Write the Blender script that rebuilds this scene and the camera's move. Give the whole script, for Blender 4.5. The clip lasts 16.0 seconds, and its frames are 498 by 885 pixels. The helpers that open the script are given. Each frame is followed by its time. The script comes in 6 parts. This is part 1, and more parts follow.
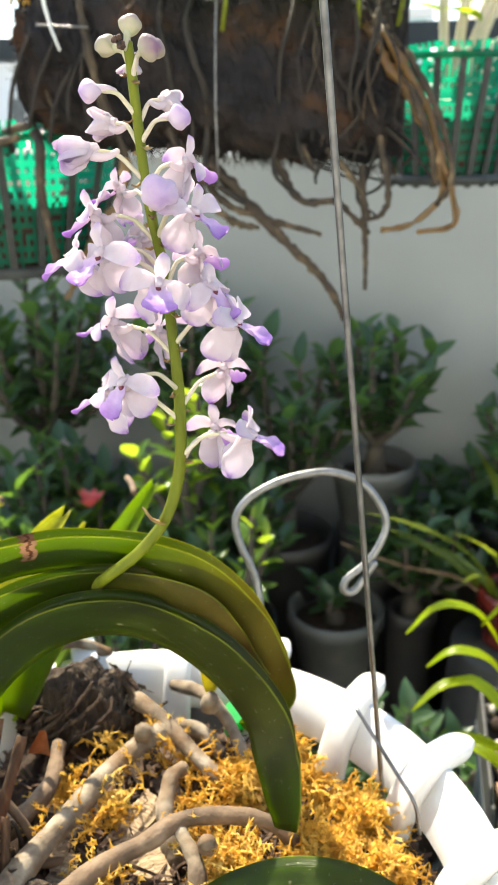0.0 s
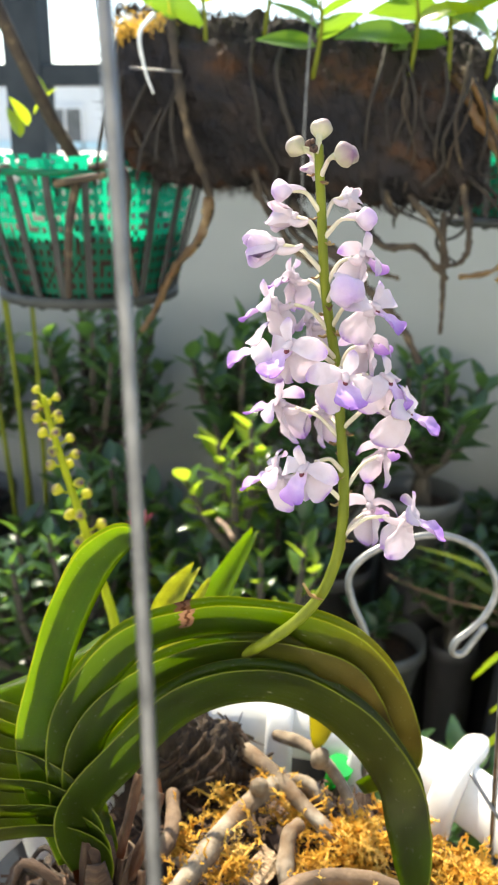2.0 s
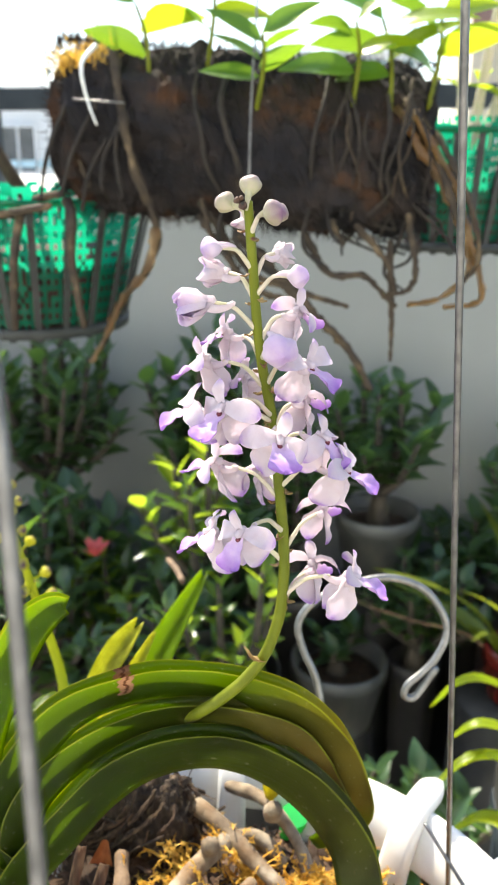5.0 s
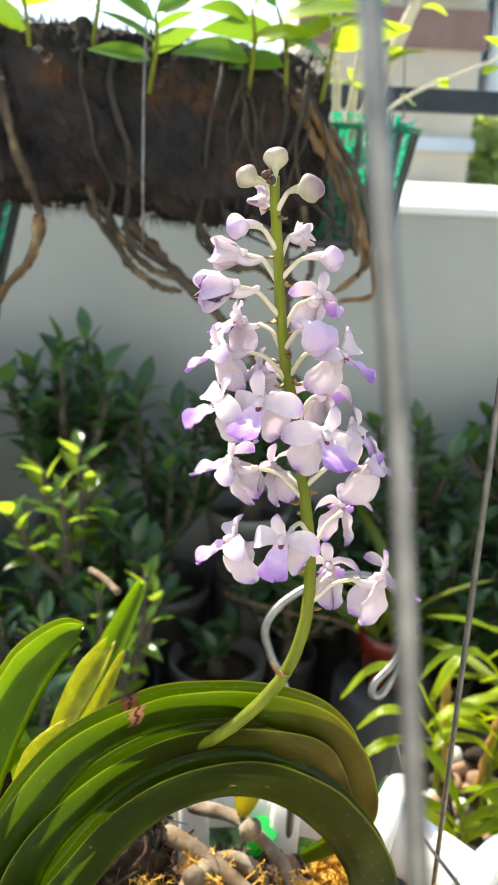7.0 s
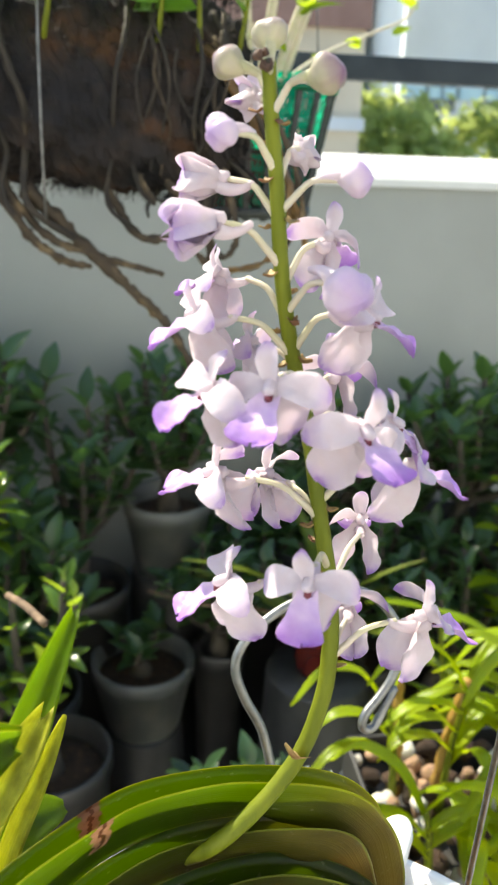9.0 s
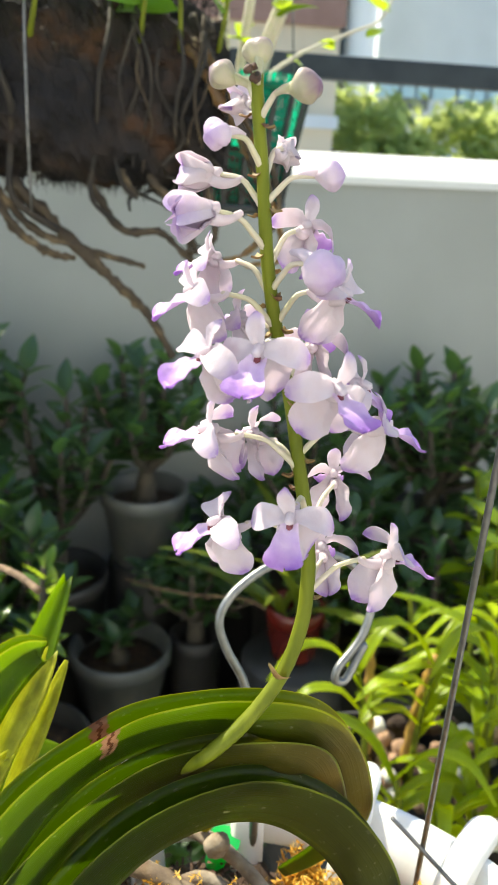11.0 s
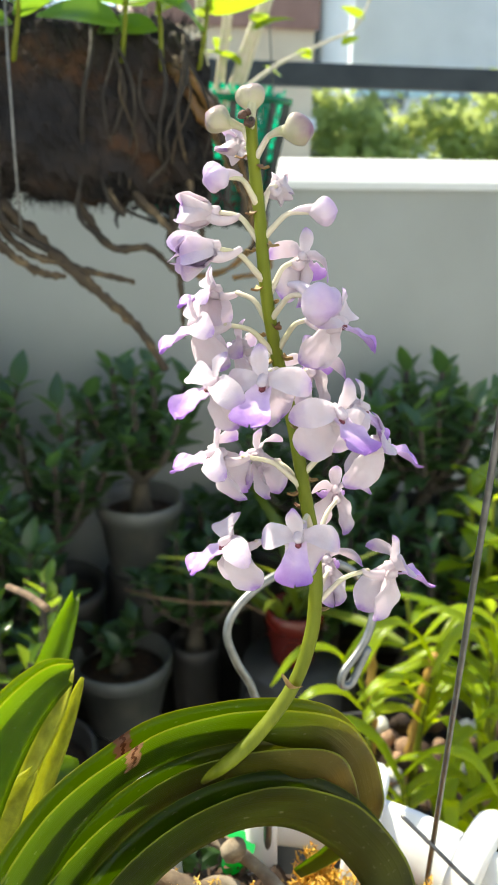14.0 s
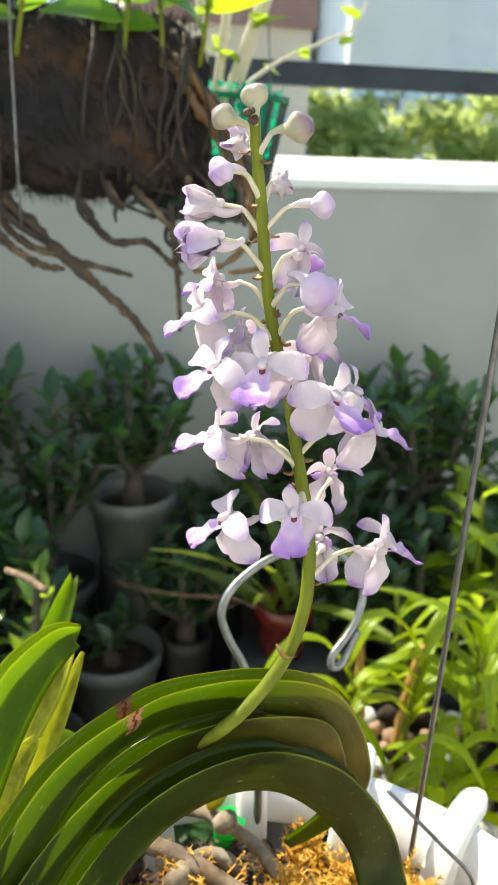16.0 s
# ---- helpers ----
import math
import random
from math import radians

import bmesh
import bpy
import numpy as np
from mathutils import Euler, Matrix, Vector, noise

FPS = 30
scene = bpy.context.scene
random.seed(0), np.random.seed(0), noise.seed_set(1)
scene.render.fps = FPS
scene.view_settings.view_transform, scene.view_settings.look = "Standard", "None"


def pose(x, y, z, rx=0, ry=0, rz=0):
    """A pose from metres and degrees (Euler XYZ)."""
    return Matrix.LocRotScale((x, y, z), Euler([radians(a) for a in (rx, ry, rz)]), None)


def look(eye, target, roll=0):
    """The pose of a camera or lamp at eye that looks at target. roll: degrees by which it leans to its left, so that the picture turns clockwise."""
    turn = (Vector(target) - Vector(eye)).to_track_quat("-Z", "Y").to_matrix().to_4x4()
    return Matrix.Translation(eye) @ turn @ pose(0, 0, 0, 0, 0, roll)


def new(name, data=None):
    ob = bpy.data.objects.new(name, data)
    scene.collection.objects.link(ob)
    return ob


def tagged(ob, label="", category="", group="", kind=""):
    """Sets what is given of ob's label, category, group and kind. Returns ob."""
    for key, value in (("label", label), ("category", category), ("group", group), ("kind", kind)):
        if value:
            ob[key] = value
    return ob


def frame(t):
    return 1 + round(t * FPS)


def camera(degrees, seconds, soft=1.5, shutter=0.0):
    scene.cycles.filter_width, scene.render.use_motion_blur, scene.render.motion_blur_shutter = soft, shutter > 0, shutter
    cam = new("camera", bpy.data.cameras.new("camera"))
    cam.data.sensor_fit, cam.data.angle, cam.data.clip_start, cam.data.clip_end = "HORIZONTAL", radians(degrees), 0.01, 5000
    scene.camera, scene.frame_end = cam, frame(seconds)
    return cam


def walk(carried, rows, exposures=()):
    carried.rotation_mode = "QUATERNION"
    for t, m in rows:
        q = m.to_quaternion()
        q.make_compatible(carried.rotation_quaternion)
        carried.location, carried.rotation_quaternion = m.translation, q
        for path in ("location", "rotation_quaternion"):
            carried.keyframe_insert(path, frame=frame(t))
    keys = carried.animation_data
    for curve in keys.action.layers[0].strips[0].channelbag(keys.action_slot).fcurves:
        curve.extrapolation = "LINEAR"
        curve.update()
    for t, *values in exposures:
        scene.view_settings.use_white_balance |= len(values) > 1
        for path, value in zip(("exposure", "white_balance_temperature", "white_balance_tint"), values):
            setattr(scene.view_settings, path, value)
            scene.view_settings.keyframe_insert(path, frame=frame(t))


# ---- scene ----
cam = camera(34.4, 16.0, soft=0.75)
PATH = [
    (0, (0.0988, 0.1099, 1.2502), (-0.2818, 1.9346, 0.5254), -0.95),
    (0.5, (0.0934, 0.1062, 1.2520), (-0.3385, 1.9194, 0.5268), 0.02),
    (1, (0.0838, 0.0981, 1.2555), (-0.3617, 1.9078, 0.5299), 0.44),
    (1.5, (0.0667, 0.1002, 1.2712), (-0.3732, 1.9187, 0.5643), 0.76),
    (2, (0.0495, 0.0973, 1.2768), (-0.3859, 1.9218, 0.5828), 0.71),
    (2.5, (0.0561, 0.0928, 1.2831), (-0.3813, 1.9210, 0.6000), 0.88),
    (3, (0.0490, 0.0871, 1.2870), (-0.3932, 1.9188, 0.6167), 1.03),
    (3.5, (0.0617, 0.0933, 1.2887), (-0.3845, 1.9264, 0.6247), 1.02),
    (4, (0.0623, 0.1019, 1.2892), (-0.3831, 1.9358, 0.6268), 0.80),
    (4.5, (0.0593, 0.1047, 1.2891), (-0.3700, 1.9426, 0.6274), 0.47),
    (5, (0.0554, 0.1113, 1.2893), (-0.2889, 1.9683, 0.6311), 0.39),
    (5.2, (0.0526, 0.1102, 1.2902), (-0.2428, 1.9752, 0.6310), 0.55),
    (7.3, (-0.0186, 0.1370, 1.2773), (0.0736, 2.0249, 0.6235), 2.49),
    (7.5, (-0.0254, 0.1442, 1.2753), (0.0914, 2.0309, 0.6220), 2.36),
    (8, (-0.0343, 0.1646, 1.2704), (0.1573, 2.0458, 0.6188), 2.68),
    (8.5, (-0.0343, 0.1877, 1.2638), (0.1960, 2.0604, 0.6006), 2.26),
    (9, (-0.0256, 0.2009, 1.2594), (0.2627, 2.0579, 0.5749), 2.19),
    (9.2, (-0.0194, 0.2045, 1.2581), (0.2298, 2.0679, 0.5757), 1.77),
    (11.3, (-0.0415, 0.1600, 1.2610), (0.3329, 2.0001, 0.5727), 2.98),
    (11.5, (-0.0464, 0.1526, 1.2618), (0.3389, 1.9909, 0.5747), 2.95),
    (12, (-0.0489, 0.1422, 1.2608), (0.3415, 1.9806, 0.5767), 2.95),
    (12.5, (-0.0507, 0.1418, 1.2658), (0.3350, 1.9825, 0.5851), 2.59),
    (13, (-0.0491, 0.1486, 1.2670), (0.3360, 1.9884, 0.5838), 2.39),
    (13.5, (-0.0511, 0.1621, 1.2673), (0.3362, 1.9981, 0.5753), 2.03),
    (14, (-0.0402, 0.1632, 1.2687), (0.3367, 2.0059, 0.5887), 0.96),
    (14.5, (-0.0361, 0.1321, 1.2658), (0.3421, 1.9755, 0.5884), 0.37),
    (15, (-0.0300, 0.1347, 1.2676), (0.3564, 1.9757, 0.5884), 1.08),
    (15.5, (-0.0306, 0.1538, 1.2671), (0.3530, 1.9952, 0.5872), 0.77),
    (16, (-0.0450, 0.1504, 1.2682), (0.3525, 1.9872, 0.5840), 1.99),
]
walk(cam, [(t, look(eye, target, roll)) for t, eye, target, roll in PATH], exposures=[(0.0, 1.46, 6850, 6), (4.5, 1.46, 6750, 8), (8.5, 1.24, 6800, 4), (16.0, 1.17, 6700, 2)])
cam.data.dof.use_dof = True
cam.data.dof.focus_distance = 0.236
cam.data.dof.aperture_fstop = 33.0

# ---- world and sun ----
SUN_FROM = Vector((-0.55, 0.72, 1.10)).normalized()
world = bpy.data.worlds.new("sky")
scene.world = world
world.use_nodes = True
wn = world.node_tree.nodes
sky = wn.new("ShaderNodeTexSky")
sky.sky_type = "NISHITA"
sky.sun_disc = False
sky.sun_elevation = math.asin(SUN_FROM.z)
sky.sun_rotation = math.atan2(SUN_FROM.x, SUN_FROM.y)
world.node_tree.links.new(sky.outputs[0], wn["Background"].inputs[0])
wn["Background"].inputs[1].default_value = 0.15
lamp = bpy.data.lights.new("sun", "SUN")
lamp.energy, lamp.angle, lamp.color = 5.0, radians(0.6), (1.0, 0.92, 0.78)
sun = new("sun", lamp)
sun.matrix_world = look(SUN_FROM * 20, (0, 0, 0))


# ---- materials ----
def material(name, stops, scale=40.0, rough=0.6, metal=0.0, bump=0.3, bump_scale=None, detail=6.0, axis=(1, 1, 1),
             translucent=0.0, glow=None, random_tint=0.0, spec=0.5, coords="Object", stain=None):
    """A noise-coloured surface: stops are (position, colour); bump is relief at bump_scale; translucent lets light through in the colour glow."""
    m = bpy.data.materials.new(name)
    m.use_nodes = True
    n, l = m.node_tree.nodes, m.node_tree.links
    b = n["Principled BSDF"]
    co, mp = n.new("ShaderNodeTexCoord"), n.new("ShaderNodeMapping")
    mp.inputs["Scale"].default_value = axis
    l.new(co.outputs[coords], mp.inputs[0])
    nz = n.new("ShaderNodeTexNoise")
    nz.inputs["Scale"].default_value, nz.inputs["Detail"].default_value = scale, detail
    l.new(mp.outputs[0], nz.inputs["Vector"])
    cr = n.new("ShaderNodeValToRGB")
    while len(cr.color_ramp.elements) < len(stops):
        cr.color_ramp.elements.new(0.5)
    for e, (p, c) in zip(cr.color_ramp.elements, stops):
        e.position, e.color = p, (*c, 1)
    l.new(nz.outputs[0], cr.inputs[0])
    col = cr.outputs[0]
    if stain:
        st, sm = n.new("ShaderNodeTexNoise"), n.new("ShaderNodeMix")
        st.inputs["Scale"].default_value, st.inputs["Detail"].default_value = stain[0], 8
        l.new(co.outputs[coords], st.inputs["Vector"])
        mr = n.new("ShaderNodeMapRange")
        mr.inputs[1].default_value, mr.inputs[2].default_value, mr.inputs[4].default_value = 0.48, 0.72, stain[2]
        l.new(st.outputs[0], mr.inputs[0])
        sm.data_type = "RGBA"
        l.new(mr.outputs[0], sm.inputs["Factor"])
        l.new(col, sm.inputs[6])
        sm.inputs[7].default_value = (*stain[1], 1)
        col = sm.outputs[2]
    if random_tint:
        oi, hs = n.new("ShaderNodeObjectInfo"), n.new("ShaderNodeHueSaturation")
        ma = n.new("ShaderNodeMapRange")
        ma.inputs[3].default_value, ma.inputs[4].default_value = 1 - random_tint, 1 + random_tint
        l.new(oi.outputs["Random"], ma.inputs[0])
        l.new(ma.outputs[0], hs.inputs["Value"])
        l.new(col, hs.inputs["Color"])
        col = hs.outputs[0]
    l.new(col, b.inputs["Base Color"])
    b.inputs["Roughness"].default_value, b.inputs["Metallic"].default_value = rough, metal
    b.inputs["Specular IOR Level"].default_value = spec
    if bump:
        bn, bu = n.new("ShaderNodeTexNoise"), n.new("ShaderNodeBump")
        bn.inputs["Scale"].default_value, bn.inputs["Detail"].default_value = bump_scale or scale * 2, 5
        l.new(mp.outputs[0], bn.inputs["Vector"])
        bu.inputs["Strength"].default_value, bu.inputs["Distance"].default_value = bump, 0.002
        l.new(bn.outputs[0], bu.inputs["Height"])
        l.new(bu.outputs[0], b.inputs["Normal"])
    if translucent:
        tr, mx = n.new("ShaderNodeBsdfTranslucent"), n.new("ShaderNodeMixShader")
        if glow:
            tr.inputs[0].default_value = (*glow, 1)
        else:
            l.new(col, tr.inputs[0])
        mx.inputs[0].default_value = translucent
        l.new(b.outputs[0], mx.inputs[1])
        l.new(tr.outputs[0], mx.inputs[2])
        l.new(mx.outputs[0], n["Material Output"].inputs[0])
    return m


def petal_material(name, base, middle, tip, power, translucent):
    """Petal colour runs from its foot to its tip along UV v, with fine veins across u."""
    m = material(name, [(0.3, base), (0.7, middle)], scale=260, rough=0.42, bump=0.22, bump_scale=420, spec=0.35)
    n, l = m.node_tree.nodes, m.node_tree.links
    b = n["Principled BSDF"]
    uv, sx = n.new("ShaderNodeUVMap"), n.new("ShaderNodeSeparateXYZ")
    uv.uv_map = "UVMap"
    l.new(uv.outputs[0], sx.inputs[0])
    nz = n.new("ShaderNodeTexNoise")
    nz.inputs["Scale"].default_value, nz.inputs["Detail"].default_value = 5, 3
    co = n.new("ShaderNodeTexCoord")
    mp = n.new("ShaderNodeMapping")
    mp.inputs["Scale"].default_value = (160, 160, 160)
    l.new(co.outputs["Object"], mp.inputs[0])
    l.new(mp.outputs[0], nz.inputs["Vector"])
    nz.inputs["Scale"].default_value = 1.6
    ad = n.new("ShaderNodeMath")
    ad.operation = "MULTIPLY_ADD"
    ad.inputs[1].default_value, ad.inputs[2].default_value = 0.5, -0.25
    l.new(nz.outputs[0], ad.inputs[0])
    su = n.new("ShaderNodeMath")
    l.new(sx.outputs[1], su.inputs[0])
    l.new(ad.outputs[0], su.inputs[1])
    pw = n.new("ShaderNodeMath")
    pw.operation = "POWER"
    pw.use_clamp = True
    pw.inputs[1].default_value = power
    l.new(su.outputs[0], pw.inputs[0])
    mx = n.new("ShaderNodeMix")
    mx.data_type = "RGBA"
    l.new(pw.outputs[0], mx.inputs["Factor"])
    old = b.inputs["Base Color"].links[0].from_socket
    l.new(old, mx.inputs[6])
    mx.inputs[7].default_value = (*tip, 1)
    l.new(mx.outputs[2], b.inputs["Base Color"])
    tr, ms = n.new("ShaderNodeBsdfTranslucent"), n.new("ShaderNodeMixShader")
    l.new(mx.outputs[2], tr.inputs[0])
    ms.inputs[0].default_value = translucent
    l.new(b.outputs[0], ms.inputs[1])
    l.new(tr.outputs[0], ms.inputs[2])
    l.new(ms.outputs[0], n["Material Output"].inputs[0])
    return m


PETAL = petal_material("petal_lilac_white", (0.73, 0.635, 0.675), (0.755, 0.69, 0.745), (0.46, 0.30, 0.62), 8.0, 0.50)
LIP = petal_material("lip_purple", (0.80, 0.65, 0.80), (0.72, 0.54, 0.77), (0.38, 0.19, 0.57), 1.3, 0.36)
BUD = petal_material("bud_cream", (0.44, 0.44, 0.24), (0.56, 0.51, 0.38), (0.22, 0.12, 0.20), 2.0, 0.22)
BUDL = petal_material("bud_lilac", (0.70, 0.60, 0.65), (0.70, 0.60, 0.70), (0.48, 0.34, 0.62), 3.0, 0.36)
THROAT = material("throat_maroon", [(0.4, (0.12, 0.02, 0.03)), (0.6, (0.30, 0.08, 0.10))], 400, bump=0)
PEDICEL = material("pedicel_pale", [(0.3, (0.58, 0.56, 0.36)), (0.7, (0.70, 0.60, 0.52))], 120, rough=0.5, bump=0.05, translucent=0.25)
STALK = material("stalk_green", [(0.3, (0.100, 0.125, 0.005)), (0.7, (0.175, 0.20, 0.012))], 70, rough=0.5, spec=0.25, bump=0.15, axis=(3, 3, 0.4), translucent=0.15)
BRACT = material("bract_brown", [(0.3, (0.16, 0.06, 0.03)), (0.7, (0.38, 0.28, 0.10))], 200, rough=0.6, translucent=0.2)


def leaf_material(name, dark, light, glow, old=None, scar=None, translucent=0.34):
    """Strap leaf: streaks along its length, pale scratches, and, where given, an olive tip (from v) and a torn brown scar (v)."""
    m = material(name, [(0.3, dark), (0.7, light)], 30, rough=0.36, bump=0, spec=0.22, translucent=translucent, glow=glow)
    n, l = m.node_tree.nodes, m.node_tree.links
    b = n["Principled BSDF"]
    uv, mp = n.new("ShaderNodeUVMap"), n.new("ShaderNodeMapping")
    uv.uv_map = "UVMap"
    mp.inputs["Scale"].default_value = (9, 1.6, 1)
    l.new(uv.outputs[0], mp.inputs[0])
    streak = n["Noise Texture"]
    streak.inputs["Scale"].default_value = 1.6
    l.new(mp.outputs[0], streak.inputs["Vector"])
    col = b.inputs["Base Color"].links[0].from_socket
    sx = n.new("ShaderNodeSeparateXYZ")
    l.new(uv.outputs[0], sx.inputs[0])
    tr = n["Translucent BSDF"]

    def mixed(factor, below, above):
        x = n.new("ShaderNodeMix")
        x.data_type = "RGBA"
        l.new(factor, x.inputs["Factor"])
        if isinstance(below, tuple):
            x.inputs[6].default_value = (*below, 1)
        else:
            l.new(below, x.inputs[6])
        x.inputs[7].default_value = (*above, 1)
        return x.outputs[2]

    def ramp(socket, a, c):
        r = n.new("ShaderNodeMapRange")
        r.inputs[1].default_value, r.inputs[2].default_value = a, c
        l.new(socket, r.inputs[0])
        return r.outputs[0]

    glow_col = None
    if old:
        f0, f1 = ramp(sx.outputs[1], old[0], old[0] + 0.25), ramp(sx.outputs[1], 0.93, 0.84)
        fm = n.new("ShaderNodeMath")
        fm.operation = "MULTIPLY"
        l.new(f0, fm.inputs[0])
        l.new(f1, fm.inputs[1])
        f = fm.outputs[0]
        col = mixed(f, col, old[1])
        glow_col = mixed(f, glow, old[2])
    # pale scratches
    m2, n2 = n.new("ShaderNodeMapping"), n.new("ShaderNodeTexNoise")
    m2.inputs["Scale"].default_value = (7, 34, 1)
    m2.inputs["Rotation"].default_value = (0, 0, 0.5)
    l.new(uv.outputs[0], m2.inputs[0])
    l.new(m2.outputs[0], n2.inputs["Vector"])
    n2.inputs["Scale"].default_value, n2.inputs["Detail"].default_value = 2.4, 3
    col = mixed(ramp(n2.outputs[0], 0.65, 0.69), col, (0.15, 0.15, 0.06))
    # thin margins painted paler and glowing, to imitate sunlit leaf edges
    g1 = n.new("ShaderNodeMath")
    g1.operation = "SUBTRACT"
    l.new(sx.outputs[0], g1.inputs[0])
    g1.inputs[1].default_value = 0.5
    g2 = n.new("ShaderNodeMath")
    g2.operation = "ABSOLUTE"
    l.new(g1.outputs[0], g2.inputs[0])
    rim = ramp(g2.outputs[0], 0.488, 0.499)
    col = mixed(rim, col, (0.11, 0.13, 0.010))
    glow_col = mixed(rim, glow_col if glow_col else glow, (0.90, 0.92, 0.06))
    if scar:
        n3 = n.new("ShaderNodeTexNoise")
        n3.inputs["Scale"].default_value, n3.inputs["Detail"].default_value = 22, 2
        l.new(uv.outputs[0], n3.inputs["Vector"])
        off = n.new("ShaderNodeMath")
        off.operation = "MULTIPLY_ADD"
        off.inputs[1].default_value, off.inputs[2].default_value = 0.022, -scar - 0.011
        l.new(n3.outputs[0], off.inputs[0])
        s1 = n.new("ShaderNodeMath")
        l.new(sx.outputs[1], s1.inputs[0])
        l.new(off.outputs[0], s1.inputs[1])
        s2 = n.new("ShaderNodeMath")
        s2.operation = "ABSOLUTE"
        l.new(s1.outputs[0], s2.inputs[0])
        band = ramp(s2.outputs[0], 0.0100, 0.0080)
        e1 = n.new("ShaderNodeMath")
        e1.operation = "SUBTRACT"
        l.new(sx.outputs[0], e1.inputs[0])
        e1.inputs[1].default_value = 0.5
        e2 = n.new("ShaderNodeMath")
        e2.operation = "ABSOLUTE"
        l.new(e1.outputs[0], e2.inputs[0])
        edge = ramp(e2.outputs[0], 0.24, 0.28)
        both = n.new("ShaderNodeMath")
        both.operation = "MULTIPLY"
        l.new(band, both.inputs[0])
        l.new(edge, both.inputs[1])
        col = mixed(both.outputs[0], col, (0.46, 0.24, 0.13))
        core = ramp(s2.outputs[0], 0.0026, 0.0016)
        cm = n.new("ShaderNodeMath")
        cm.operation = "MULTIPLY"
        l.new(core, cm.inputs[0])
        l.new(edge, cm.inputs[1])
        col = mixed(cm.outputs[0], col, (0.10, 0.04, 0.02))
        glow_col = mixed(both.outputs[0], glow_col if glow_col else glow, (0.30, 0.14, 0.05))
    # broad darker blotches
    n6, m6 = n.new("ShaderNodeTexNoise"), n.new("ShaderNodeMapping")
    m6.inputs["Scale"].default_value = (2.2, 9, 1)
    l.new(uv.outputs[0], m6.inputs[0])
    l.new(m6.outputs[0], n6.inputs["Vector"])
    n6.inputs["Scale"].default_value, n6.inputs["Detail"].default_value = 1.1, 4
    blotch = n.new("ShaderNodeHueSaturation")
    dim = n.new("ShaderNodeMapRange")
    dim.inputs[1].default_value, dim.inputs[2].default_value, dim.inputs[3].default_value, dim.inputs[4].default_value = 0.34, 0.66, 0.30, 1.50
    l.new(n6.outputs[0], dim.inputs[0])
    l.new(dim.outputs[0], blotch.inputs["Value"])
    l.new(col, blotch.inputs["Color"])
    col = blotch.outputs[0]
    # brown specks
    n5, m5 = n.new("ShaderNodeTexNoise"), n.new("ShaderNodeMapping")
    m5.inputs["Scale"].default_value = (20, 60, 1)
    l.new(uv.outputs[0], m5.inputs[0])
    l.new(m5.outputs[0], n5.inputs["Vector"])
    n5.inputs["Scale"].default_value, n5.inputs["Detail"].default_value = 1.7, 2
    col = mixed(ramp(n5.outputs[0], 0.72, 0.76), col, (0.16, 0.10, 0.03))
    l.new(col, b.inputs["Base Color"])
    if glow_col:
        l.new(glow_col, tr.inputs[0])
    m4, vein = n.new("ShaderNodeMapping"), n.new("ShaderNodeTexNoise")
    m4.inputs["Scale"].default_value = (60, 1.2, 1)
    l.new(uv.outputs[0], m4.inputs[0])
    l.new(m4.outputs[0], vein.inputs["Vector"])
    vein.inputs["Scale"].default_value, vein.inputs["Detail"].default_value = 1.4, 4
    hs = n.new("ShaderNodeMath")
    l.new(streak.outputs[0], hs.inputs[0])
    l.new(vein.outputs[0], hs.inputs[1])
    bu = n.new("ShaderNodeBump")
    bu.inputs["Strength"].default_value, bu.inputs["Distance"].default_value = 0.28, 0.0008
    l.new(hs.outputs[0], bu.inputs["Height"])
    l.new(bu.outputs[0], b.inputs["Normal"])
    return m


LEAF = leaf_material("leaf_green", (0.007, 0.014, 0.0005), (0.022, 0.040, 0.001), (0.46, 0.64, 0.004), translucent=0.33, old=(0.50, (0.036, 0.040, 0.007), (0.32, 0.36, 0.02)))
LEAF_YOUNG = leaf_material("leaf_young", (0.018, 0.036, 0.001), (0.048, 0.085, 0.002), (0.56, 0.74, 0.005), translucent=0.45)
LEAF_SPRING = leaf_material("leaf_spring", (0.032, 0.062, 0.001), (0.085, 0.140, 0.003), (0.60, 0.80, 0.006), translucent=0.52)
LEAF_TORN = leaf_material("leaf_torn", (0.007, 0.015, 0.0005), (0.023, 0.042, 0.001), (0.48, 0.66, 0.005), translucent=0.34, old=(0.52, (0.085, 0.070, 0.013), (0.52, 0.41, 0.05)), scar=0.392)
LEAF_TORN_B = leaf_material("leaf_olive_tip", (0.007, 0.014, 0.0005), (0.021, 0.038, 0.001), (0.46, 0.64, 0.005), translucent=0.32, old=(0.50, (0.105, 0.080, 0.018), (0.57, 0.43, 0.07)))
LEAF_PALE = leaf_material("leaf_yellow", (0.24, 0.25, 0.02), (0.42, 0.41, 0.05), (0.85, 0.86, 0.06), translucent=0.45)
LEAF_OLD = material("leaf_olive", [(0.25, (0.16, 0.17, 0.02)), (0.75, (0.24, 0.22, 0.035))], 60, rough=0.4, bump=0.1, translucent=0.5, glow=(0.75, 0.66, 0.03))
PLASTIC = material("white_plastic", [(0.3, (0.74, 0.73, 0.69)), (0.7, (0.82, 0.81, 0.78))], 18, rough=0.42, bump=0.05, bump_scale=120, stain=(60, (0.50, 0.46, 0.36), 0.35), translucent=0.12, glow=(0.8, 0.8, 0.75))
WIRE = material("steel_wire", [(0.3, (0.11, 0.11, 0.11)), (0.7, (0.22, 0.215, 0.21))], 160, rough=0.38, metal=0.85, bump=0.15)
